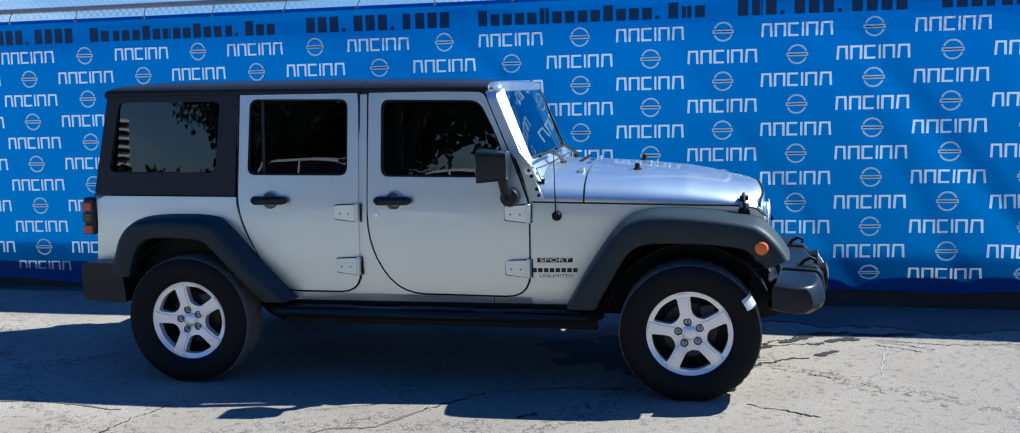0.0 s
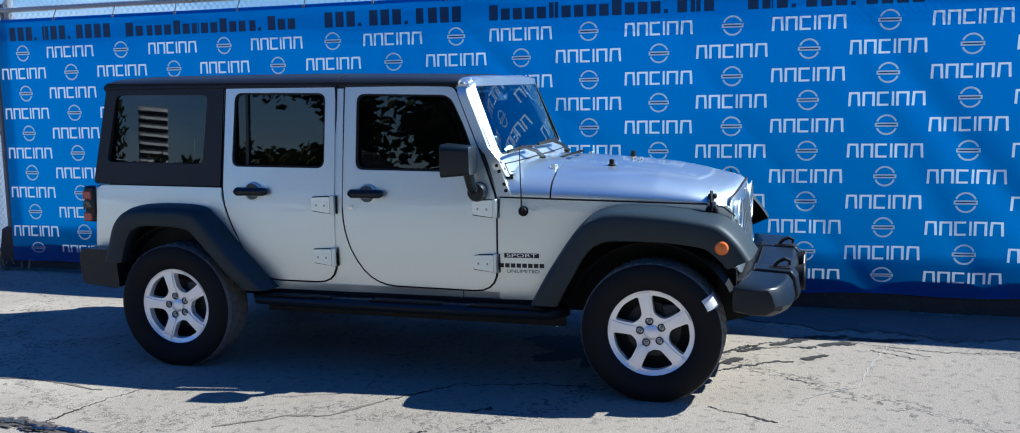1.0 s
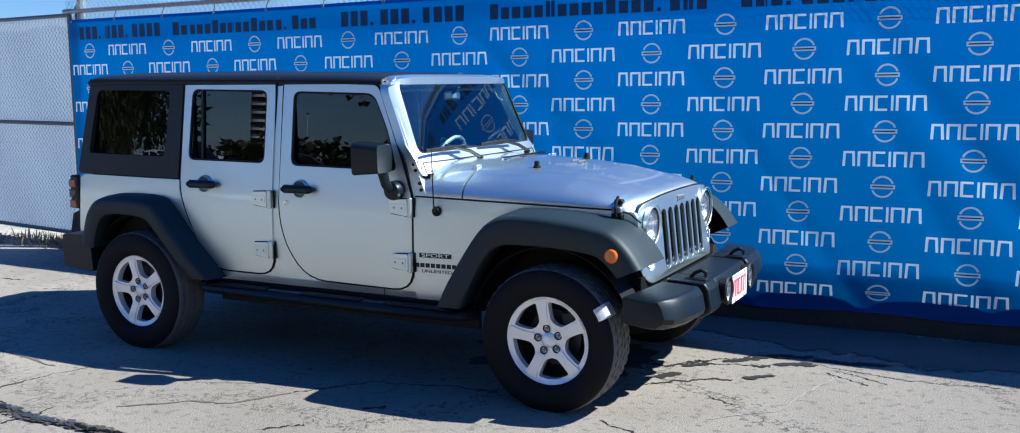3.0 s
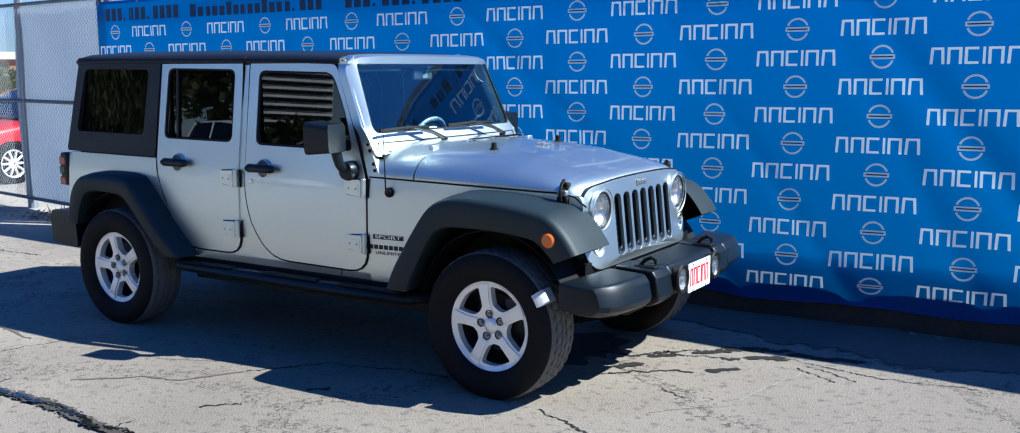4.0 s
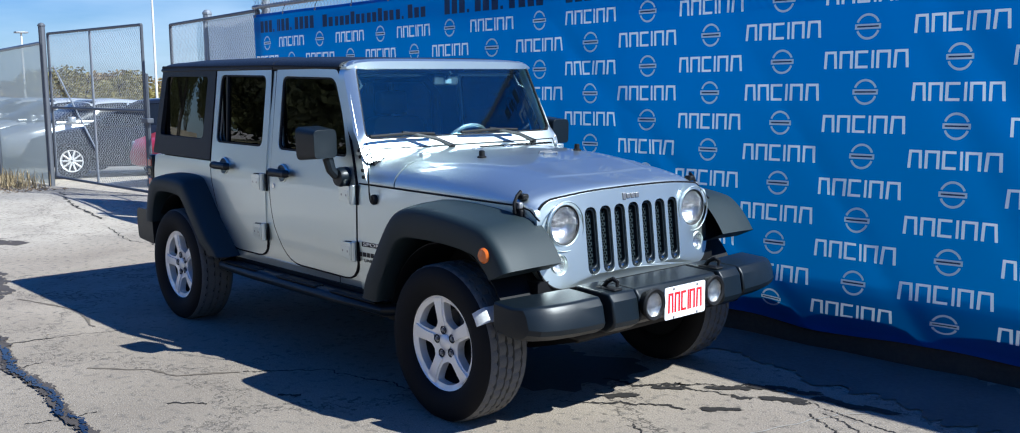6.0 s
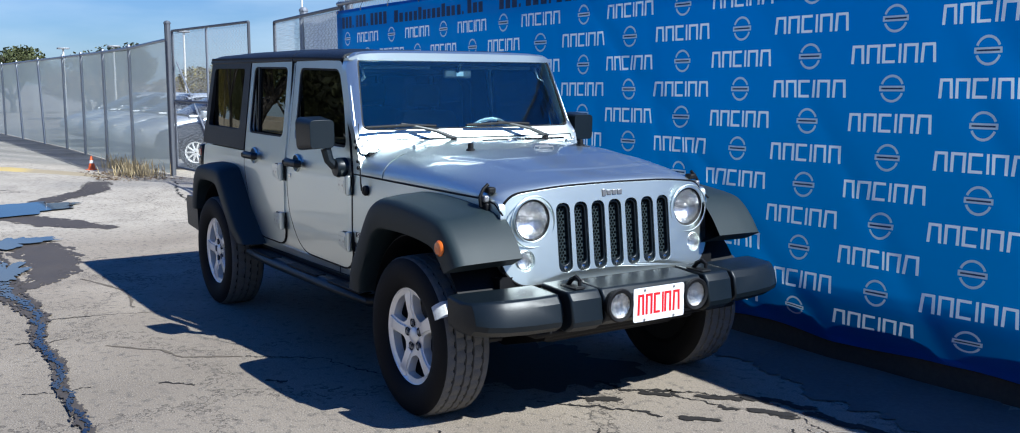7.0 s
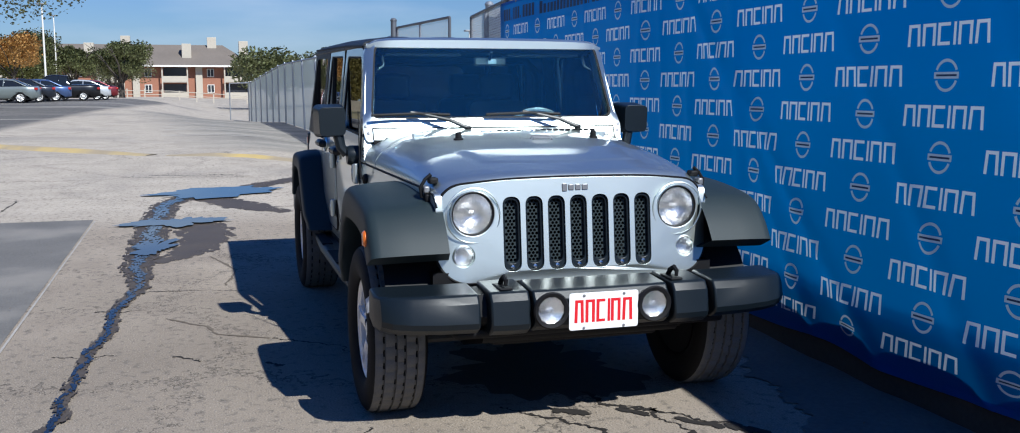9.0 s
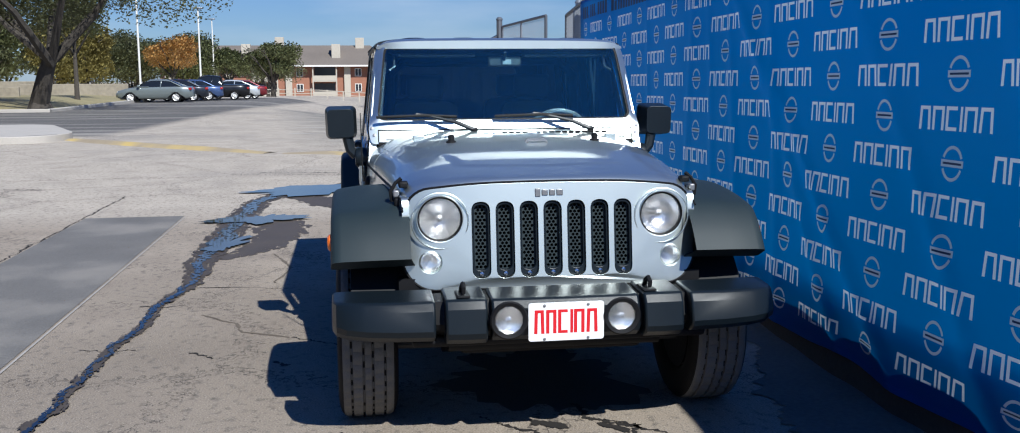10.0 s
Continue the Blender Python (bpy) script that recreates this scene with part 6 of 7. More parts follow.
def side_on(x, z, out):
    """A pose on the near wing's skin, reading along it."""
    slope = math.atan2(half(x - 0.1, z) - half(x + 0.1, z), 0.2)
    return Matrix.Translation((x, -half(x, z) - out, z)) @ Matrix.Rotation(slope, 4, "Z") @ Matrix.Rotation(radians(90), 4, "X")


strip = part("badge_plate", box(-0.100, 0.100, -0.013, 0.013, -0.001, 0.0012), BLACK_PRINT, suv, "black badge strip", bevel=0.0005)
strip.matrix_basis = side_on(0.722, 0.748, 0.0008)
lettering("SPORT", 0.027, side_on(0.722, 0.748, 0.0024), ALLOY, suv, stretch=2.15)
bm = bmesh.new()
for k in range(8):
    box(-0.130 + 0.033 * k, -0.104 + 0.033 * k, -0.012, 0.012, -0.001, 0.0008, bm)
bars = part("name_bars", bm, BLACK_PRINT, suv, "black name decal as plain bars")
bars.matrix_basis = side_on(0.722, 0.690, 0.001)
lettering("UNLIMITED", 0.026, side_on(0.728, 0.656, 0.0015), BLACK_PRINT, suv, stretch=1.45)
for s in (-1, 1):
    part("bonnet_seam", tube([(x, s * (half(x, 1.06) - 0.001), waist(x) + 0.001) for x in span(0.60, 1.76, 10) + [1.80, 1.83, 1.86, 1.89]], 0.0045, 6), TRIM, suv)

# underside and cabin
part("chassis", box(-2.05, 1.90, -0.40, 0.40, 0.36, 0.50), TRIM, suv, "black chassis rails", bevel=0.02)
part("floor_pan", box(-2.08, 0.75, -0.70, 0.70, 0.48, 0.53), TRIM, suv)
part("engine_bay", box(0.70, 1.78, -0.56, 0.56, 0.50, 1.00), TRIM, suv)
part("firewall", box(0.60, 0.66, -0.70, 0.70, 0.50, 1.20), TRIM, suv)
for x in (-1.473, 1.473):
    part("axle", tube([(x, -0.66, 0.375), (x, -0.2, 0.37), (x, 0.2, 0.37), (x, 0.66, 0.375)], [0.045, 0.05, 0.10, 0.045], 12), TRIM, suv)
# unseen plate and panel, added to keep light from under the engine
part("underbody_light_block", plate(rounded([(1.30, 0.36), (1.62, 0.30), (1.98, 0.40), (1.98, 0.52), (1.30, 0.52)], 0.03), lambda u, w, d: (u, -0.46 + d, w), 0.92), TRIM, suv, "black unseen plate under the engine, added to block light", bevel=0.01)
part("front_light_block", box(1.80, 1.90, -0.66, 0.66, 0.46, 0.70), TRIM, suv)
part("track_rod", tube([(1.60, -0.66, 0.34), (1.60, 0.66, 0.33)], 0.022, 8), DARK_STEEL, suv)
for s in (-1, 1):
    part("spring", tube([(1.473 + 0.06 * math.cos(t), s * 0.47 + 0.06 * math.sin(t), 0.42 + 0.011 * t) for t in span(0, 10 * math.pi, 70)], 0.009, 6), DARK_STEEL, suv)
    # unseen side panel, added to block light below the floor
    part("side_light_block", box(-0.95, 0.95, s * 0.66 - 0.015, s * 0.66 + 0.015, 0.33, 0.50), TRIM, suv)
part("exhaust", tube([(-2.0, 0.35, 0.36), (-1.0, 0.35, 0.34), (0.8, 0.25, 0.36)], 0.035, 10), STEEL, suv)
part("dashboard", plate(rounded([(0.20, 0.92), (0.62, 0.92), (0.62, 1.235), (0.48, 1.235), (0.30, 1.17), (0.21, 1.10)], 0.04), lambda u, w, d: (u, -0.69 + d, w), 1.38), DASH, suv, "grey vinyl dashboard", bevel=0.015)
# rim in pale steel, so its colour carries the sunlight on it
part("wheel_rim", tube([(0.13 + 0.175 * 0.42 * math.sin(t), 0.375 + 0.185 * math.cos(t), 1.185 + 0.175 * 0.9 * math.sin(t)) for t in span(0, 2 * math.pi, 35)[:-1]], 0.015, 8, closed=True), STEEL, suv, "steering wheel rim")
part("wheel_boss", box(0.10, 0.20, 0.30, 0.45, 1.14, 1.22), DASH, suv, bevel=0.02)
for x, ys in ((-0.25, (-0.36, 0.36)), (-1.10, (-0.36, 0.36))):
    for y in ys:
        seat = part("seat", box(x - 0.28, x + 0.25, y - 0.25, y + 0.25, 0.62, 0.86), SEAT, suv, "dark cloth seat", bevel=0.05)
        b = plate(rounded([(y - 0.25, 0.80), (y + 0.25, 0.80), (y + 0.21, 1.38), (y - 0.21, 1.38)], 0.07), lambda u, w, d: (x - 0.20 - 0.22 * (w - 0.8) - d, u, w), 0.12)
        part("seat_back", b, SEAT, seat, bevel=0.03)
        part("head_rest", box(x - 0.46, x - 0.37, y - 0.12, y + 0.12, 1.40, 1.56), SEAT, seat, bevel=0.03)
part("roll_bar", tube([(-0.45, -0.60, 0.6), (-0.47, -0.60, 1.55), (-0.47, -0.5, 1.65), (-0.47, 0.5, 1.65), (-0.47, 0.60, 1.55), (-0.45, 0.60, 0.6)], 0.035, 10), TRIM, suv)
part("rear_view_mirror", box(0.36, 0.385, -0.07, 0.12, 1.60, 1.655), DARK_STEEL, suv, "interior mirror", bevel=0.012)
part("mirror_stalk", tube([(0.375, 0.02, 1.63), (0.43, 0.02, 1.68)], 0.010, 6), PLASTIC, suv)
# white sheet imitates a pale reflection low in the windscreen
part("dash_sheet", surface(span(0.44, 0.56, 3), span(-0.13, 0.05, 3), lambda x, y: (x, y, 1.243 + 0.05 * (0.56 - x) + 0.02 * math.sin(20 * y))), WHITE_PLATE, suv, "white sheet standing in for a reflection over the dashboard")
part("dash_sheet", surface(span(0.40, 0.47, 3), span(-0.02, 0.13, 3), lambda x, y: (x, y, 1.300 - 1.3 * (x - 0.40) + 0.012 * math.sin(17 * y))), STICKER, suv, "curled white paper leaning on the dashboard")
for s in (-1, 1):
    part("grab_handle", tube([(0.42, s * 0.63, 1.58), (0.40, s * 0.60, 1.60), (0.36, s * 0.60, 1.66), (0.36, s * 0.63, 1.68)], 0.007, 6), DARK_STEEL, suv, "grab handle on the pillar")
    part("sun_visor", box(0.22, 0.35, s * 0.36 - 0.22, s * 0.36 + 0.22, 1.655, 1.672), SEAT, suv, "grey sun visor", bevel=0.007)
# small steel chip stands in for a bright glint on the mirror
part("mirror_glint", box(0.384, 0.390, 0.01, 0.06, 1.612, 1.640), STEEL, suv, bevel=0.002)
part("dash_vent", box(0.33, 0.42, -0.06, 0.12, 1.20, 1.25), DASH, suv, bevel=0.01)


# ---- other vehicles ----
def paint(name, color, metal=0.4):
    return material(name, color, 0.3, metal, grain=0.03, scale=300, stain=0.04, coat=0.5)


RED_PAINT = paint("red_paint", (0.55, 0.02, 0.016), 0.1)
NAVY_PAINT = paint("dark_blue_paint", (0.020, 0.024, 0.035))
GREY_PAINT = paint("grey_green_paint", (0.20, 0.23, 0.23))
LIGHT_PAINT = paint("pale_silver_paint", (0.58, 0.60, 0.61))
WHITE_PAINT = paint("white_paint", (0.78, 0.78, 0.77), 0.0)
BLUE_PAINT = paint("mid_blue_paint", (0.06, 0.10, 0.22))
BLACK_PAINT = paint("black_paint", (0.012, 0.012, 0.014))
MAROON_PAINT = paint("maroon_paint", (0.18, 0.02, 0.025))
CAR_GLASS = material("car_window", (0.012, 0.014, 0.016), 0.06, spec=0.6)

SHAPES = {
    # length, width, wheel x's, shoulder and top lines along x (front positive), cabin stations (x, roof height)
    "sedan": (4.7, 0.90, (1.40, -1.38), ((-2.35, 0.80), (-2.2, 0.98), (-1.5, 1.02), (0.9, 0.98), (1.6, 0.88), (2.2, 0.72), (2.35, 0.55)), ((-1.75, 1.03), (-1.05, 1.40), (-0.3, 1.46), (0.25, 1.43), (1.15, 1.0))),
    "suv": (4.8, 0.95, (1.42, -1.42), ((-2.4, 0.95), (-2.3, 1.10), (-1.5, 1.12), (0.95, 1.10), (1.7, 1.05), (2.25, 0.92), (2.4, 0.65)), ((-2.28, 1.12), (-2.05, 1.70), (-0.5, 1.76), (0.35, 1.70), (1.1, 1.12))),
    "pickup": (5.6, 0.98, (1.75, -1.70), ((-2.8, 0.95), (-2.75, 1.08), (-0.9, 1.10), (1.2, 1.10), (2.0, 1.07), (2.65, 0.98), (2.8, 0.7)), ((-0.95, 1.10), (-0.75, 1.70), (0.1, 1.78), (0.6, 1.72), (1.35, 1.12))),
}


def car(shape, coat, label, at, group="", rim=ALLOY):
    """A plain car: painted shell, cabin of glass under a painted roof with pillars, lamps, mirrors and wheels."""
    length, w, axles, line, cabin = SHAPES[shape]
    ob = thing("parked_car" if shape != "pickup" else "pickup_truck", label, "car" if shape != "pickup" else "truck", group, at)
    xs = sorted(set([r[0] for r in line] + span(-length / 2, length / 2, 22)))

    def ring(x, v):
        end = abs(x) / (length / 2)
        wide = w * (1 - 0.16 * smooth(0.72, 1.0, end) - 0.22 * smooth(0.93, 1.0, end))
        top = table(x, line)
        low = 0.24 + 0.10 * smooth(0.85, 1.0, end)
        prof = ((0, low), (0.35, low), (0.86, low), (0.96, low + 0.10), (1.0, 0.5 * (low + top)), (0.985, top - 0.10), (0.93, top - 0.02), (0.80, top + 0.015), (0, top + 0.035))
        k = abs(v)
        y, z = prof[k]
        for ax in axles:
            if 2 <= k <= 4 and abs(x - ax) < 0.36:
                z = max(z, 0.32 + math.sqrt(max(0.0, 0.36 ** 2 - (x - ax) ** 2)))
        return (x, math.copysign(wide * y, v) if v else 0.0, z)

    shell_bm = surface(xs, list(range(-8, 9)), ring)
    for g in (xs[0], xs[-1]):
        vs = [shell_bm.verts.new(ring(g, v)) for v in range(-8, 9)]
        shell_bm.faces.new(vs)
    body = part("body", shell_bm, coat, ob, sharp=50)
    cx = [c[0] for c in cabin]

    def house(x, v, out=0.0):
        roof_z = table(x, cabin)
        base = table(x, line) - 0.02
        lean = 1 - 0.20 * (roof_z - base) / 0.6
        prof = ((0, roof_z + 0.02), (0.55 * lean, roof_z + 0.012), (0.88 * lean, roof_z - 0.02), (0.93 * lean, roof_z - 0.07 if roof_z - base > 0.1 else base + 0.5 * (roof_z - base)), (0.93, base))
        y, z = prof[abs(v)]
        return (x, math.copysign((w * y + out), v) if v else 0.0, z + out)

    part("cabin_glass", surface(sorted(set(cx + span(cx[0], cx[-1], 14))), list(range(-4, 5)), house), CAR_GLASS, ob, "dark car windows", sharp=60)
    part("roof", surface(span(cx[1] - 0.1, cx[3] + 0.1, 8), (-3, -2, -1, 0, 1, 2, 3), lambda x, v: house(x, v, 0.006)), coat, ob, sharp=60)
    for s in (-1, 1):
        for i, j in ((0, 1), (3, 4)):
            a, b = house(cx[i], s * 4, 0.012), house(cx[j], s * 3, 0.012)
            part("pillar", tube([a, Vector(a).lerp(Vector(b), 0.5) + Vector((0, s * 0.01, 0)), b], 0.035, 6), coat, ob)
        mid = 0.5 * (cx[1] + cx[3])
        part("pillar", tube([house(mid - 0.05, s * 4, 0.008), house(mid - 0.1, s * 3, 0.008)], 0.03, 6), coat, ob)
        part("mirror", box(cx[-1] - 0.35, cx[-1] - 0.22, s * (w + 0.09) - 0.09, s * (w + 0.09) + 0.09, table(cx[-1], line) + 0.02, table(cx[-1], line) + 0.16), coat, ob, bevel=0.03)
        part("headlight", box(length / 2 - 0.42, length / 2 - 0.12, s * 0.66 * w - 0.14, s * 0.66 * w + 0.14, table(length / 2 - 0.25, line) - 0.17, table(length / 2 - 0.25, line) - 0.035), PALE_PAINT, ob, "clear headlight", bevel=0.03)
        part("tail_lamp", box(-length / 2 + 0.02, -length / 2 + 0.20, s * 0.72 * w - 0.13, s * 0.72 * w + 0.13, 0.78, 0.93), RED_LENS, ob, "red tail lamp", bevel=0.02)
        for ax in axles:
            t = part("tyre", lathe([(0.20, -0.09), (0.29, -0.105), (0.325, -0.08), (0.33, 0), (0.325, 0.08), (0.29, 0.105), (0.20, 0.09)], (ax, s * (w - 0.10), 0.33), (0, s, 0), 24), RUBBER, ob)
            part("rim", lathe([(0.220, 0.08), (0.210, 0.098), (0.190, 0.088), (0.188, 0.02)], (ax, s * (w - 0.10), 0.33), (0, s, 0), 24), rim, t)
            part("brake", lathe([(0.205, 0.03), (0.001, 0.03)], (ax, s * (w - 0.10), 0.33), (0, s, 0), 20), TRIM, t)
            for k in range(10):
                d = Vector((math.cos(0.6283 * k), 0, math.sin(0.6283 * k)))
                c = Vector((ax, s * (w - 0.02), 0.33))
                part("spoke", tube([c + d * 0.02, c + d * 0.20], [0.022, 0.017], 6), rim, t)
    part("grille", box(length / 2 - 0.12, length / 2 - 0.045, -0.45, 0.45, 0.36, 0.52), TRIM, ob, bevel=0.02)
    part("underbody", box(-length / 2 + 0.3, length / 2 - 0.3, -w + 0.2, w - 0.2, 0.2, 0.5), TRIM, ob)
    return ob


def parked(shape, coat, label, x, y, heading, group, rim=ALLOY):
    return car(shape, coat, label, pose(x, y, lie(x, y) + 0.005, 0, 0, heading), group, rim)


parked("sedan", RED_PAINT, "bright red sedan parked nose to the gate", -11.08, 5.13, -88, "cars behind the fence")
parked("sedan", NAVY_PAINT, "dark blue sedan parked nose to the gate", -14.2, 4.4, -125, "cars behind the fence")
parked("suv", WHITE_PAINT, "white car parked behind the dark sedan", -17.5, 11.0, -90, "cars behind the fence")
for k, x in enumerate((-18.9, -21.6, -24.3, -27.0)):
    parked("sedan", LIGHT_PAINT, "pale silver sedan parked behind the screened fence", x, 4.9, -90, "cars behind the fence")
parked("suv", BLACK_PAINT, "dark car parked deep in the lot", -22.0, 17.0, 0, "cars behind the fence")
for shape, coat, label, x, y, heading in (("sedan", GREY_PAINT, "grey-green sedan in the far parking bays", -62, -13.3, -91), ("sedan", NAVY_PAINT, "dark sedan in the far parking bays", -65, -12.8, -84), ("sedan", BLUE_PAINT, "blue sedan in the far parking bays", -68, -12.2, -84), ("pickup", BLACK_PAINT, "black pickup truck in the far parking bays", -71, -11.1, -86), ("sedan", LIGHT_PAINT, "silver sedan in the far parking bays", -74, -10.2, -84), ("sedan", MAROON_PAINT, "maroon sedan in the far parking bays", -77, -9.9, -84)):
    parked(shape, coat, label, x, y, heading, "far parked cars")

# ---- trees ----
def leaf_cloud(centre, radii, count, size, seed, bm_data, hollow=0.45):
    """Many small leaf clumps spread through a lumpy crown."""
    rng = random.Random(seed)
    verts, faces = bm_data
    lobes = [(Vector((rng.uniform(-0.62, 0.62), rng.uniform(-0.62, 0.62), rng.uniform(-0.42, 0.55))), rng.uniform(0.30, 0.52)) for k in range(13)]
    for k in range(count):
        c, r = rng.choice(lobes)
        d = Vector((rng.gauss(0, 1), rng.gauss(0, 1), rng.gauss(0, 1))).normalized()
        p = c + d * r * rng.uniform(hollow, 1.05)
        p = Vector((centre[0] + p.x * radii[0], centre[1] + p.y * radii[1], centre[2] + p.z * radii[2]))
        s = size * rng.uniform(0.5, 1.2)
        u = Vector((rng.gauss(0, 1), rng.gauss(0, 1), rng.gauss(0, 0.6))).normalized()
        v = u.orthogonal().normalized()
        b = len(verts)
        verts += [tuple(p + s * u), tuple(p + 0.55 * s * v + 0.2 * s * u), tuple(p - 0.8 * s * u), tuple(p - 0.5 * s * v)]
        faces.append((b, b + 1, b + 2, b + 3))


def tree(x, y, height, spread, leaves, label, seed, count=2600, trunk=0.2, crown=0.62, size=0.22, group="trees", base=None, lean=(0, 0)):
    if x < -40 and y > -30:
        count, size = int(1.9 * count), 0.74 * size
    rng = random.Random(seed)
    z = lie(x, y) if base is None else base
    ob = thing("tree", label, "tree", group, pose(x, y, z))
    fork = height * (1 - crown) * 0.9
    bm = tube([(0, 0, -0.3), (0.02, 0, 0.1), (0.08 + lean[0] * 0.5, 0.03 + lean[1] * 0.5, fork * 0.6), (lean[0], lean[1], fork)], [trunk * 1.5, trunk * 1.1, trunk * 0.9, trunk * 0.75], 9)
    for k in range(7):
        a = 0.9 * k + rng.uniform(0, 0.6)
        out, up = spread * rng.uniform(0.35, 0.75), height * rng.uniform(0.55, 0.88)
        p0 = Vector((lean[0], lean[1], fork * rng.uniform(0.8, 0.98)))
        p2 = Vector((lean[0] + out * math.cos(a), lean[1] + out * math.sin(a), up))
        p1 = p0.lerp(p2, 0.5) + Vector((0.15 * out * math.cos(a + 1), 0.15 * out * math.sin(a + 1), 0.1))
        tube([p0, p1, p2], [trunk * 0.55, trunk * 0.35, trunk * 0.1], 6, bm)
        for j in range(2):
            b = a + rng.uniform(-0.9, 0.9)
            q = p1.lerp(p2, 0.4 + 0.3 * j)
            tube([q, q + Vector((0.4 * out * math.cos(b), 0.4 * out * math.sin(b), 0.1 * height))], [trunk * 0.22, trunk * 0.06], 5, bm)
    part("trunk", bm, BARK, ob)
    data = ([], [])
    leaf_cloud((lean[0], lean[1], height * (1 - crown / 2)), (spread, spread, height * crown / 2 * 1.05), count, size, seed, data)
    me = bpy.data.meshes.new("crown")
    me.from_pydata(*[data[0], [], data[1]])
    me.materials.append(leaves)
    c = new("crown", me)
    c.parent = ob
    return ob


OAK, TURNING = "dark green live oak with a broad crown", "green tree turning yellow at the lot's edge"
tree(-112, -9.7, 6.4, 3.3, LEAF, OAK, 11, 3600, 0.3, 0.7, 0.26)
tree(-113, -14.6, 6.2, 2.8, LEAF, OAK, 12, 3000, 0.25, 0.7, 0.26)
tree(-86, -16.2, 5.4, 2.9, LEAF_ORANGE, "small tree with orange autumn leaves", 13, 3000, 0.13, 0.6, 0.2)
for k, (x, y, h, s, m) in enumerate(((-120, -19.5, 8.0, 4.5, LEAF_DARK), (-125, -26, 8.2, 5.0, LEAF_DARK), (-110, -24.5, 6.2, 4.0, LEAF_DARK), (-105, -31, 8.5, 4.6, LEAF_DARK), (-92, -27, 7.6, 3.4, LEAF_YELLOW), (-96, -36, 9, 5, LEAF), (-88, -32.5, 7.5, 3.6, LEAF), (-84, -37, 8.5, 4.4, LEAF), (-140, -12.5, 8.5, 5.0, LEAF_DARK), (-80, -30, 5.2, 2.8, LEAF_DARK), (-88, -24, 6.4, 3.0, LEAF_YELLOW), (-112, -19, 6.6, 3.4, LEAF), (-130, -33, 9, 6, LEAF_DARK), (-118, -40, 9, 6, LEAF))):
    tree(x, y, h, s, m, OAK if m != LEAF_YELLOW else TURNING, 20 + k, 4600, 0.25, 0.85, 0.25)
tree(-96, 5.2, 6.6, 4.6, LEAF, OAK, 41, 3400, 0.3, 0.8, 0.3)
tree(-104, 11.5, 6.8, 4.8, LEAF, OAK, 42, 3400, 0.3, 0.8, 0.3)
tree(-100, 20, 7.2, 5.0, LEAF_DARK, OAK, 43, 3000, 0.3, 0.85, 0.34)
tree(-60, 18.5, 3.9, 3.2, LEAF_YELLOW, TURNING, 44, 3600, 0.2, 0.85, 0.2)
tree(-63, 22.5, 3.9, 2.6, LEAF_YELLOW, TURNING, 45, 3000, 0.2, 0.85, 0.2)
for k, (x, y, h, s) in enumerate(((-75, 20, 3.9, 3.5), (-78, 27, 4.0, 4), (-70, 31, 4.1, 4), (-64, 34, 4.0, 4), (-56, 38, 4.2, 4), (-80, 14, 4.0, 4))):
    tree(x, y, h, s, LEAF_TAN if k in (0, 1, 2, 5) else LEAF, "scrubby green tree behind the car lot" if k in (3, 4) else "scrubby brown-leaved tree behind the car lot", 50 + k, 2400, 0.2, 0.9, 0.26)
big = tree(-46.5, -15.9, 9.0, 7.6, LEAF_DARK, "large old oak with a thick leaning trunk", 61, 17000, 0.42, 0.72, 0.14, base=0.35, lean=(1.0, 0.9))
tree(-47.5, -18.8, 9.6, 5.5, LEAF_DARK, "old oak with a dark trunk on the verge", 62, 11000, 0.40, 0.76, 0.14, base=0.35, lean=(0.4, -1.0))
tree(-60, -17.6, 6.6, 2.4, LEAF, "slender oak on the verge", 63, 1600, 0.14, 0.5, 0.2, base=0.3)

# ---- verge, walls, poles ----
verge = part("grass_verge", surface(spaced(-120, -74, -44, -43, 3.0, 3), spaced(-70, -36, -15.0, -14.6, 2.0, 2), lambda x, y: (x, y, lie(x, y) - 0.1 + 0.55 * smooth(-14.6, -19.5, y) * smooth(-43, -46, x))), GRASS, sharp=80)
tagged(verge, "dry tan grass verge under the trees", "grass", kind="structure")
kerb = part("verge_kerb", box(-66, -43, -14.75, -14.5, -0.1, 0.14), KERB, bevel=0.03)
tagged(kerb, "pale concrete kerb along the verge", "kerb", kind="structure")
kerb = part("verge_kerb", box(-43.2, -42.9, -40, -14.5, -0.1, 0.14), KERB, bevel=0.03)
tagged(kerb, "pale concrete kerb along the verge", "kerb", kind="structure")
for x, y0, y1, z in ((-72, -24.5, -17.0, 1.1), (-76, -38, -24.5, 1.3), (-62, -33, -21.5, 1.0)):
    b = part("garden_wall", box(x, x + 0.3, y0, y1, -0.2, z), TAN_WALL, bevel=0.03)
    tagged(b, "low tan wall behind the verge", "wall", "garden walls", kind="structure")


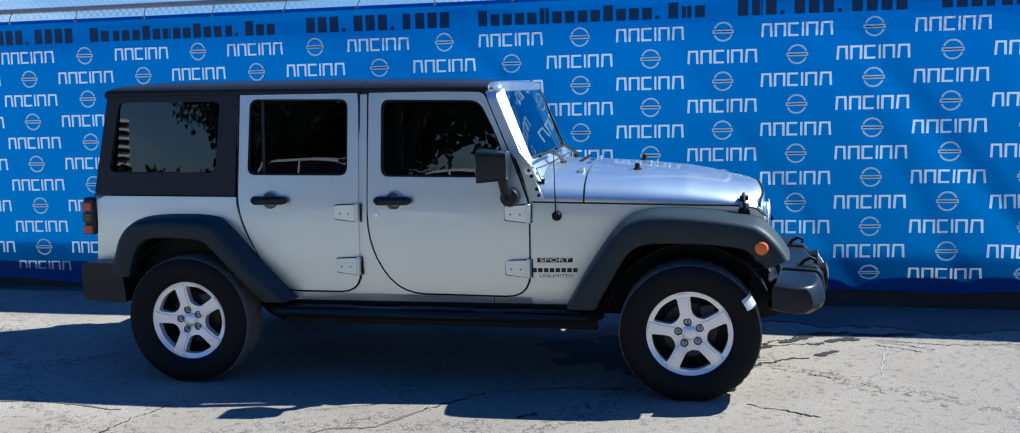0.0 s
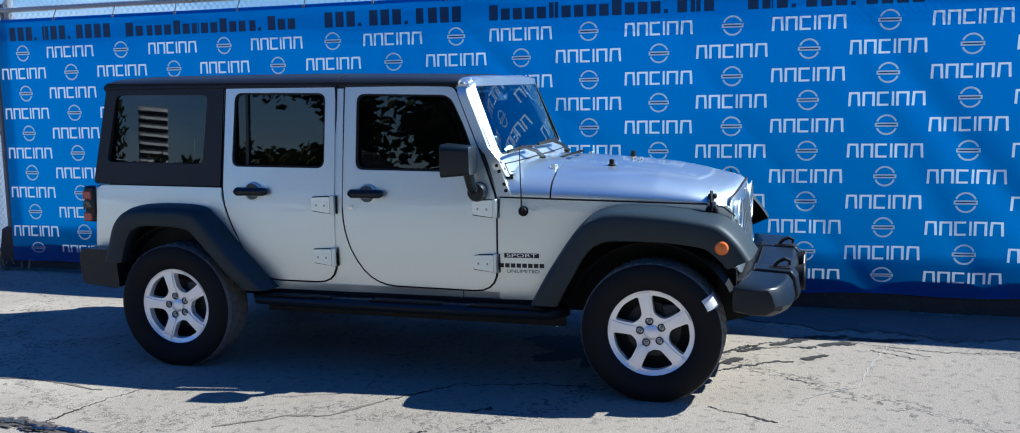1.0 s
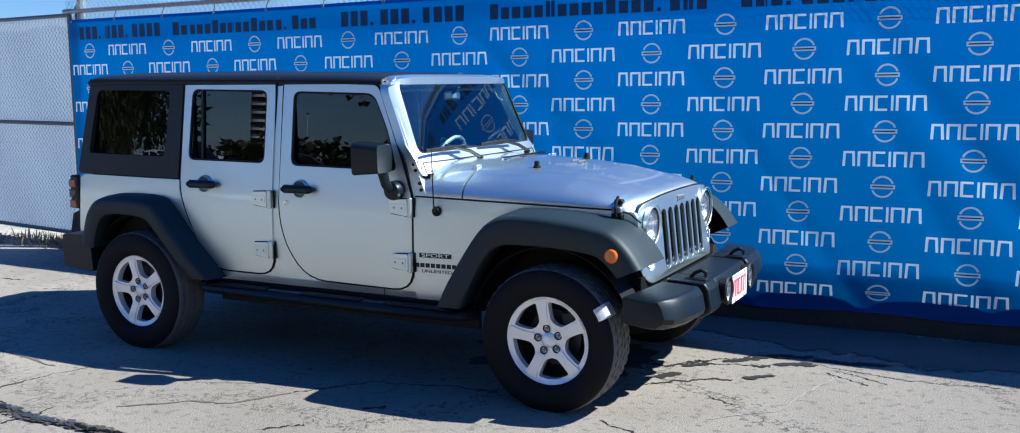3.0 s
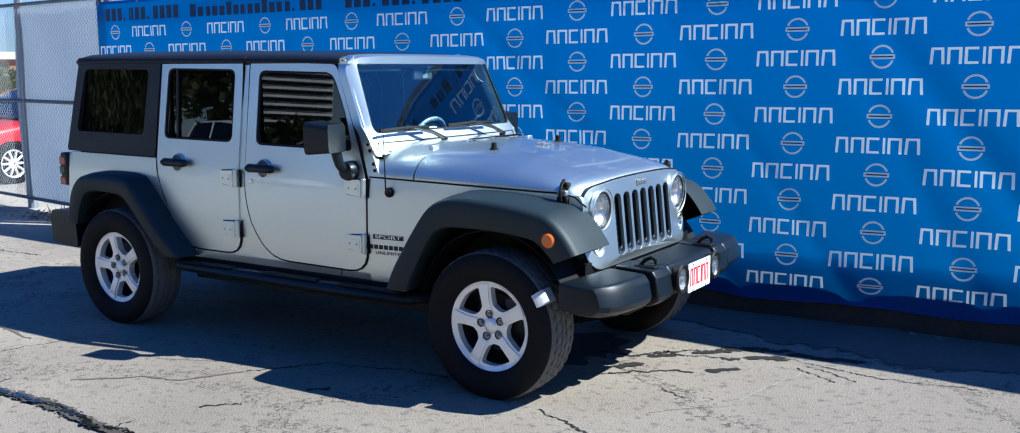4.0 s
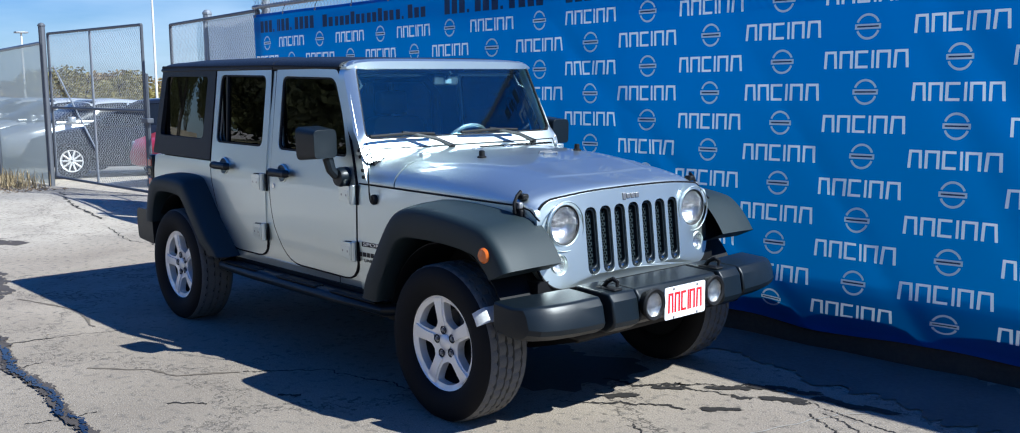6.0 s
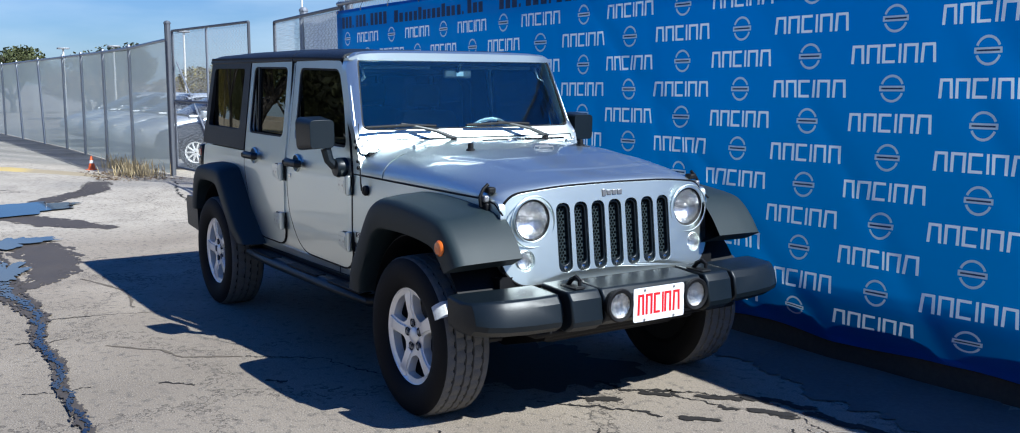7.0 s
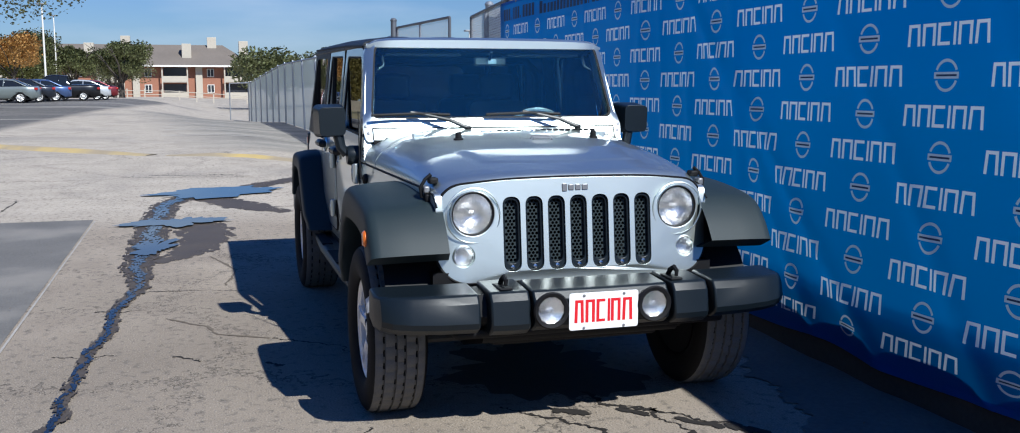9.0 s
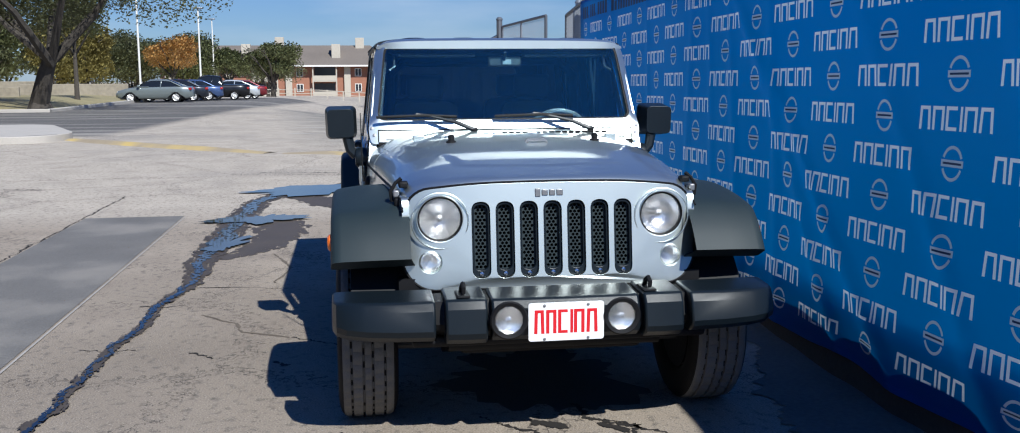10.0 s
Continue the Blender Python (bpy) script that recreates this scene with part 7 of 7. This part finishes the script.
def lamp_post(x, y, height, label="tall white lamp post with a small flat head"):
    z = lie(x, y)
    ob = thing("street_lamp", label, "street lamp", "lamp posts", pose(x, y, z))
    part("pole", tube([(0, 0, -0.1), (0, 0, height * 0.5), (0, 0, height)], [0.075, 0.065, 0.055], 10), PALE_PAINT, ob)
    part("base", lathe([(0.20, -0.1), (0.20, 0.45), (0.001, 0.45)], (0, 0, 0), (0, 0, 1), 14), KERB, ob)
    part("head", box(-0.22, 0.22, -0.36, 0.36, height, height + 0.10), STEEL, ob, "flat lamp head", bevel=0.03)
    return ob


for x, y, h in ((-68, -15.4, 9.5), (-73.5, -12.1, 6.75), (-112, -16.1, 8.6), (-50, 19.6, 7.4), (-60, 15.7, 5.8), (-64, 12.3, 5.0), (-66, 9.6, 4.9)):
    lamp_post(x, y, h)

# ---- the apartment house ----
HX = -172.0  # front face


def apartments():
    base = -1.95
    ob = thing("apartment_house", "two-storey brick and cream apartment house with a grey hipped roof", "house", at=pose(HX, 1.4, base))
    y0, y1, eave = -34.0, 5.5, 5.3
    part("wall", box(-11, 0, y0, y1, -0.5, eave), BRICK, ob, "red-brown brick walls")
    rng = random.Random(3)
    bay = (y1 - y0) / 8
    for k in range(8):
        c = y0 + bay * (k + 0.5)
        if k % 2 == 0:
            part("siding_bay", box(0.02, 0.5, c - 0.34 * bay, c - 0.12 * bay, 0, eave - 0.1), SIDING, ob, "cream siding bay", bevel=0.03)
            for z in (0.9, 3.5):
                win = part("window", box(0.02, 0.10, c + 0.03 * bay, c + 0.26 * bay, z, z + 1.35), PALE_PAINT, ob, "white framed window")
                for q in (0.05, 0.155):
                    part("pane", box(0.09, 0.13, c + q * bay, c + (q + 0.085) * bay, z + 0.1, z + 1.25), DARK_OPENING, win)
        else:
            for z in (0.0, 2.7):
                part("opening", box(-0.4, 0.06, c - 0.36 * bay, c + 0.36 * bay, z + 0.15, z + 2.35), DARK_OPENING, ob, "deep shaded balcony opening")
                balcony = part("balcony", box(0.0, 1.3, c - 0.40 * bay, c + 0.40 * bay, z - 0.1, z + 0.1), SIDING, ob)
                part("parapet", box(1.2, 1.32, c - 0.40 * bay, c + 0.40 * bay, z + 0.1, z + 0.95), SIDING, balcony, "cream boarded parapet")
            for q in (-0.40, 0.40):
                part("post", box(1.15, 1.35, c + q * bay - 0.1, c + q * bay + 0.1, -0.5, eave), SIDING, ob)
    bm = bmesh.new()
    lo = [bm.verts.new(p) for p in ((1.7, y0 - 0.7, eave), (1.7, y1 + 0.7, eave), (-12, y1 + 0.7, eave), (-12, y0 - 0.7, eave))]
    hi = [bm.verts.new(p) for p in ((-5, y0 + 4, eave + 3.6), (-5, y1 - 4.5, eave + 3.6))]
    for f in ((lo[0], lo[1], hi[1], hi[0]), (lo[1], lo[2], hi[1]), (lo[2], lo[3], hi[0], hi[1]), (lo[3], lo[0], hi[0]), (lo[3], lo[2], lo[1], lo[0])):
        bm.faces.new(f)
    roof_ob = part("roof", bm, SHINGLE, ob, "grey shingled hipped roof", sharp=10)
    part("fascia", box(1.66, 1.78, y0 - 0.7, y1 + 0.7, eave - 0.15, eave + 0.12), PALE_PAINT, ob)
    for y, z in ((-20, 3.1), (-14.6, 4.4), (-4.9, 3.1), (-0.8, 4.3), (4.3, 3.6)):
        part("chimney", box(-2.5 if z < 4 else -5.5, -0.8 if z < 4 else -4.0, y - 0.75, y + 0.75, eave + 0.3, eave + z + 0.6), SIDING, roof_ob, "cream boarded chimney", bevel=0.05)
    return ob


apartments()
rail = thing("rail_fence", "low pale rail fence before the apartments", "fence", at=pose(-125, 0, 0))
for k in range(14):
    y = -14 + 2.0 * k
    part("post", box(-0.07, 0.07, y - 0.07, y + 0.07, lie(-125, y) - 0.1, lie(-125, y) + 1.1), SIDING, rail)
for z in (0.5, 0.95):
    part("rail", tube([(0, y, lie(-125, y) + z) for y in (-14, -5, 4, 12)], 0.05, 6), SIDING, rail)
shop = thing("low_building", "low red-brick building far behind the car lot", "building", at=pose(-78, 46, 0))
part("wall", box(-6, 6, -10, 10, -2, 2.4), BRICK, shop)
part("roof", box(-6.5, 6.5, -10.5, 10.5, 2.4, 3.0), PALE_PAINT, shop, bevel=0.1)
for k in range(4):
    part("window", box(5.9, 6.06, -8 + 4.6 * k, -5.8 + 4.6 * k, 0.3, 1.9), DARK_OPENING, shop)

# ---- the side behind the camera, seen only in the windows ----
OFFICE_PARAPET = material("office_parapet", (0.78, 0.76, 0.72), 0.8, grain=0.1, scale=2, stain=0.15, stain_scale=0.3)
office = thing("office_block", "pale office block with rows of curved balconies", "building", at=pose(-198, -258, 0, 0, 0, -36))
part("wall", box(-12, 12, -8, 8, 0, 23.5), material("office_wall", (0.35, 0.34, 0.33), 0.8, grain=0.1, scale=2, stain=0.1, stain_scale=0.2), office)
for k in range(9):
    z = 2.55 + 2.55 * k
    part("window_band", box(-11.6, 11.6, 7.9, 8.15, z - 1.8, z - 0.2), DARK_OPENING, office)
    part("balcony", plate(rounded([(-12.5, 7.8), (12.5, 7.8), (10.0, 11.0), (-9.0, 11.5)], 2.4), lambda u, v, d: (u, v, z - d), 0.7), OFFICE_PARAPET, office, "pale curved balcony")
for k, (x, y, h, s) in enumerate(((-15, -34, 13, 5.5), (-6, -32, 15, 6.5), (3, -31, 15, 7.5), (12, -30, 14, 7), (22, -27, 13, 6.5), (31, -20, 12, 6), (-34, -24.5, 8, 5), (-43, -28, 8.5, 5.5), (-54, -34, 9, 6))):
    tree(x, y, h, s, LEAF_DARK, "tall dark oak across the lot", 80 + k, 9000, 0.4, 0.92, 0.30)
woods = ([], [])
for k, x in enumerate((-66, -58, -50, -42, -12, -4, 6, 14, 22, 30, 38)):
    leaf_cloud((x, -39.0, 3.4), (6.5, 3.0, 4.6), 3200, 0.42, 300 + k, woods, 0.1)
for k, x in enumerate((-36, -30, -24, -18)):
    leaf_cloud((x, -44.0, 1.1), (4.5, 2.0, 1.9), 1500, 0.35, 330 + k, woods, 0.1)
me = bpy.data.meshes.new("woods")
me.from_pydata(woods[0], [], woods[1])
me.materials.append(LEAF_DARK)
tagged(new("woods", me), "dark dense undergrowth below the oaks across the lot", "woods", kind="stuff")
for x, y, shape, coat, label, turn in ((-7.6, -22, "suv", WHITE_PAINT, "white sport utility vehicle across the lot", 8), (-13.5, -21, "sedan", LIGHT_PAINT, "silver sedan across the lot", 8), (-2.2, -22.5, "sedan", WHITE_PAINT, "white sedan across the lot", 4), (-20, -20.5, "suv", WHITE_PAINT, "white car across the lot", 12), (4, -22.5, "sedan", LIGHT_PAINT, "pale sedan across the lot", -4)):
    parked(shape, coat, label, x, y, turn, "cars across the lot")
lamp_post(-80, -128.7, 8.6)
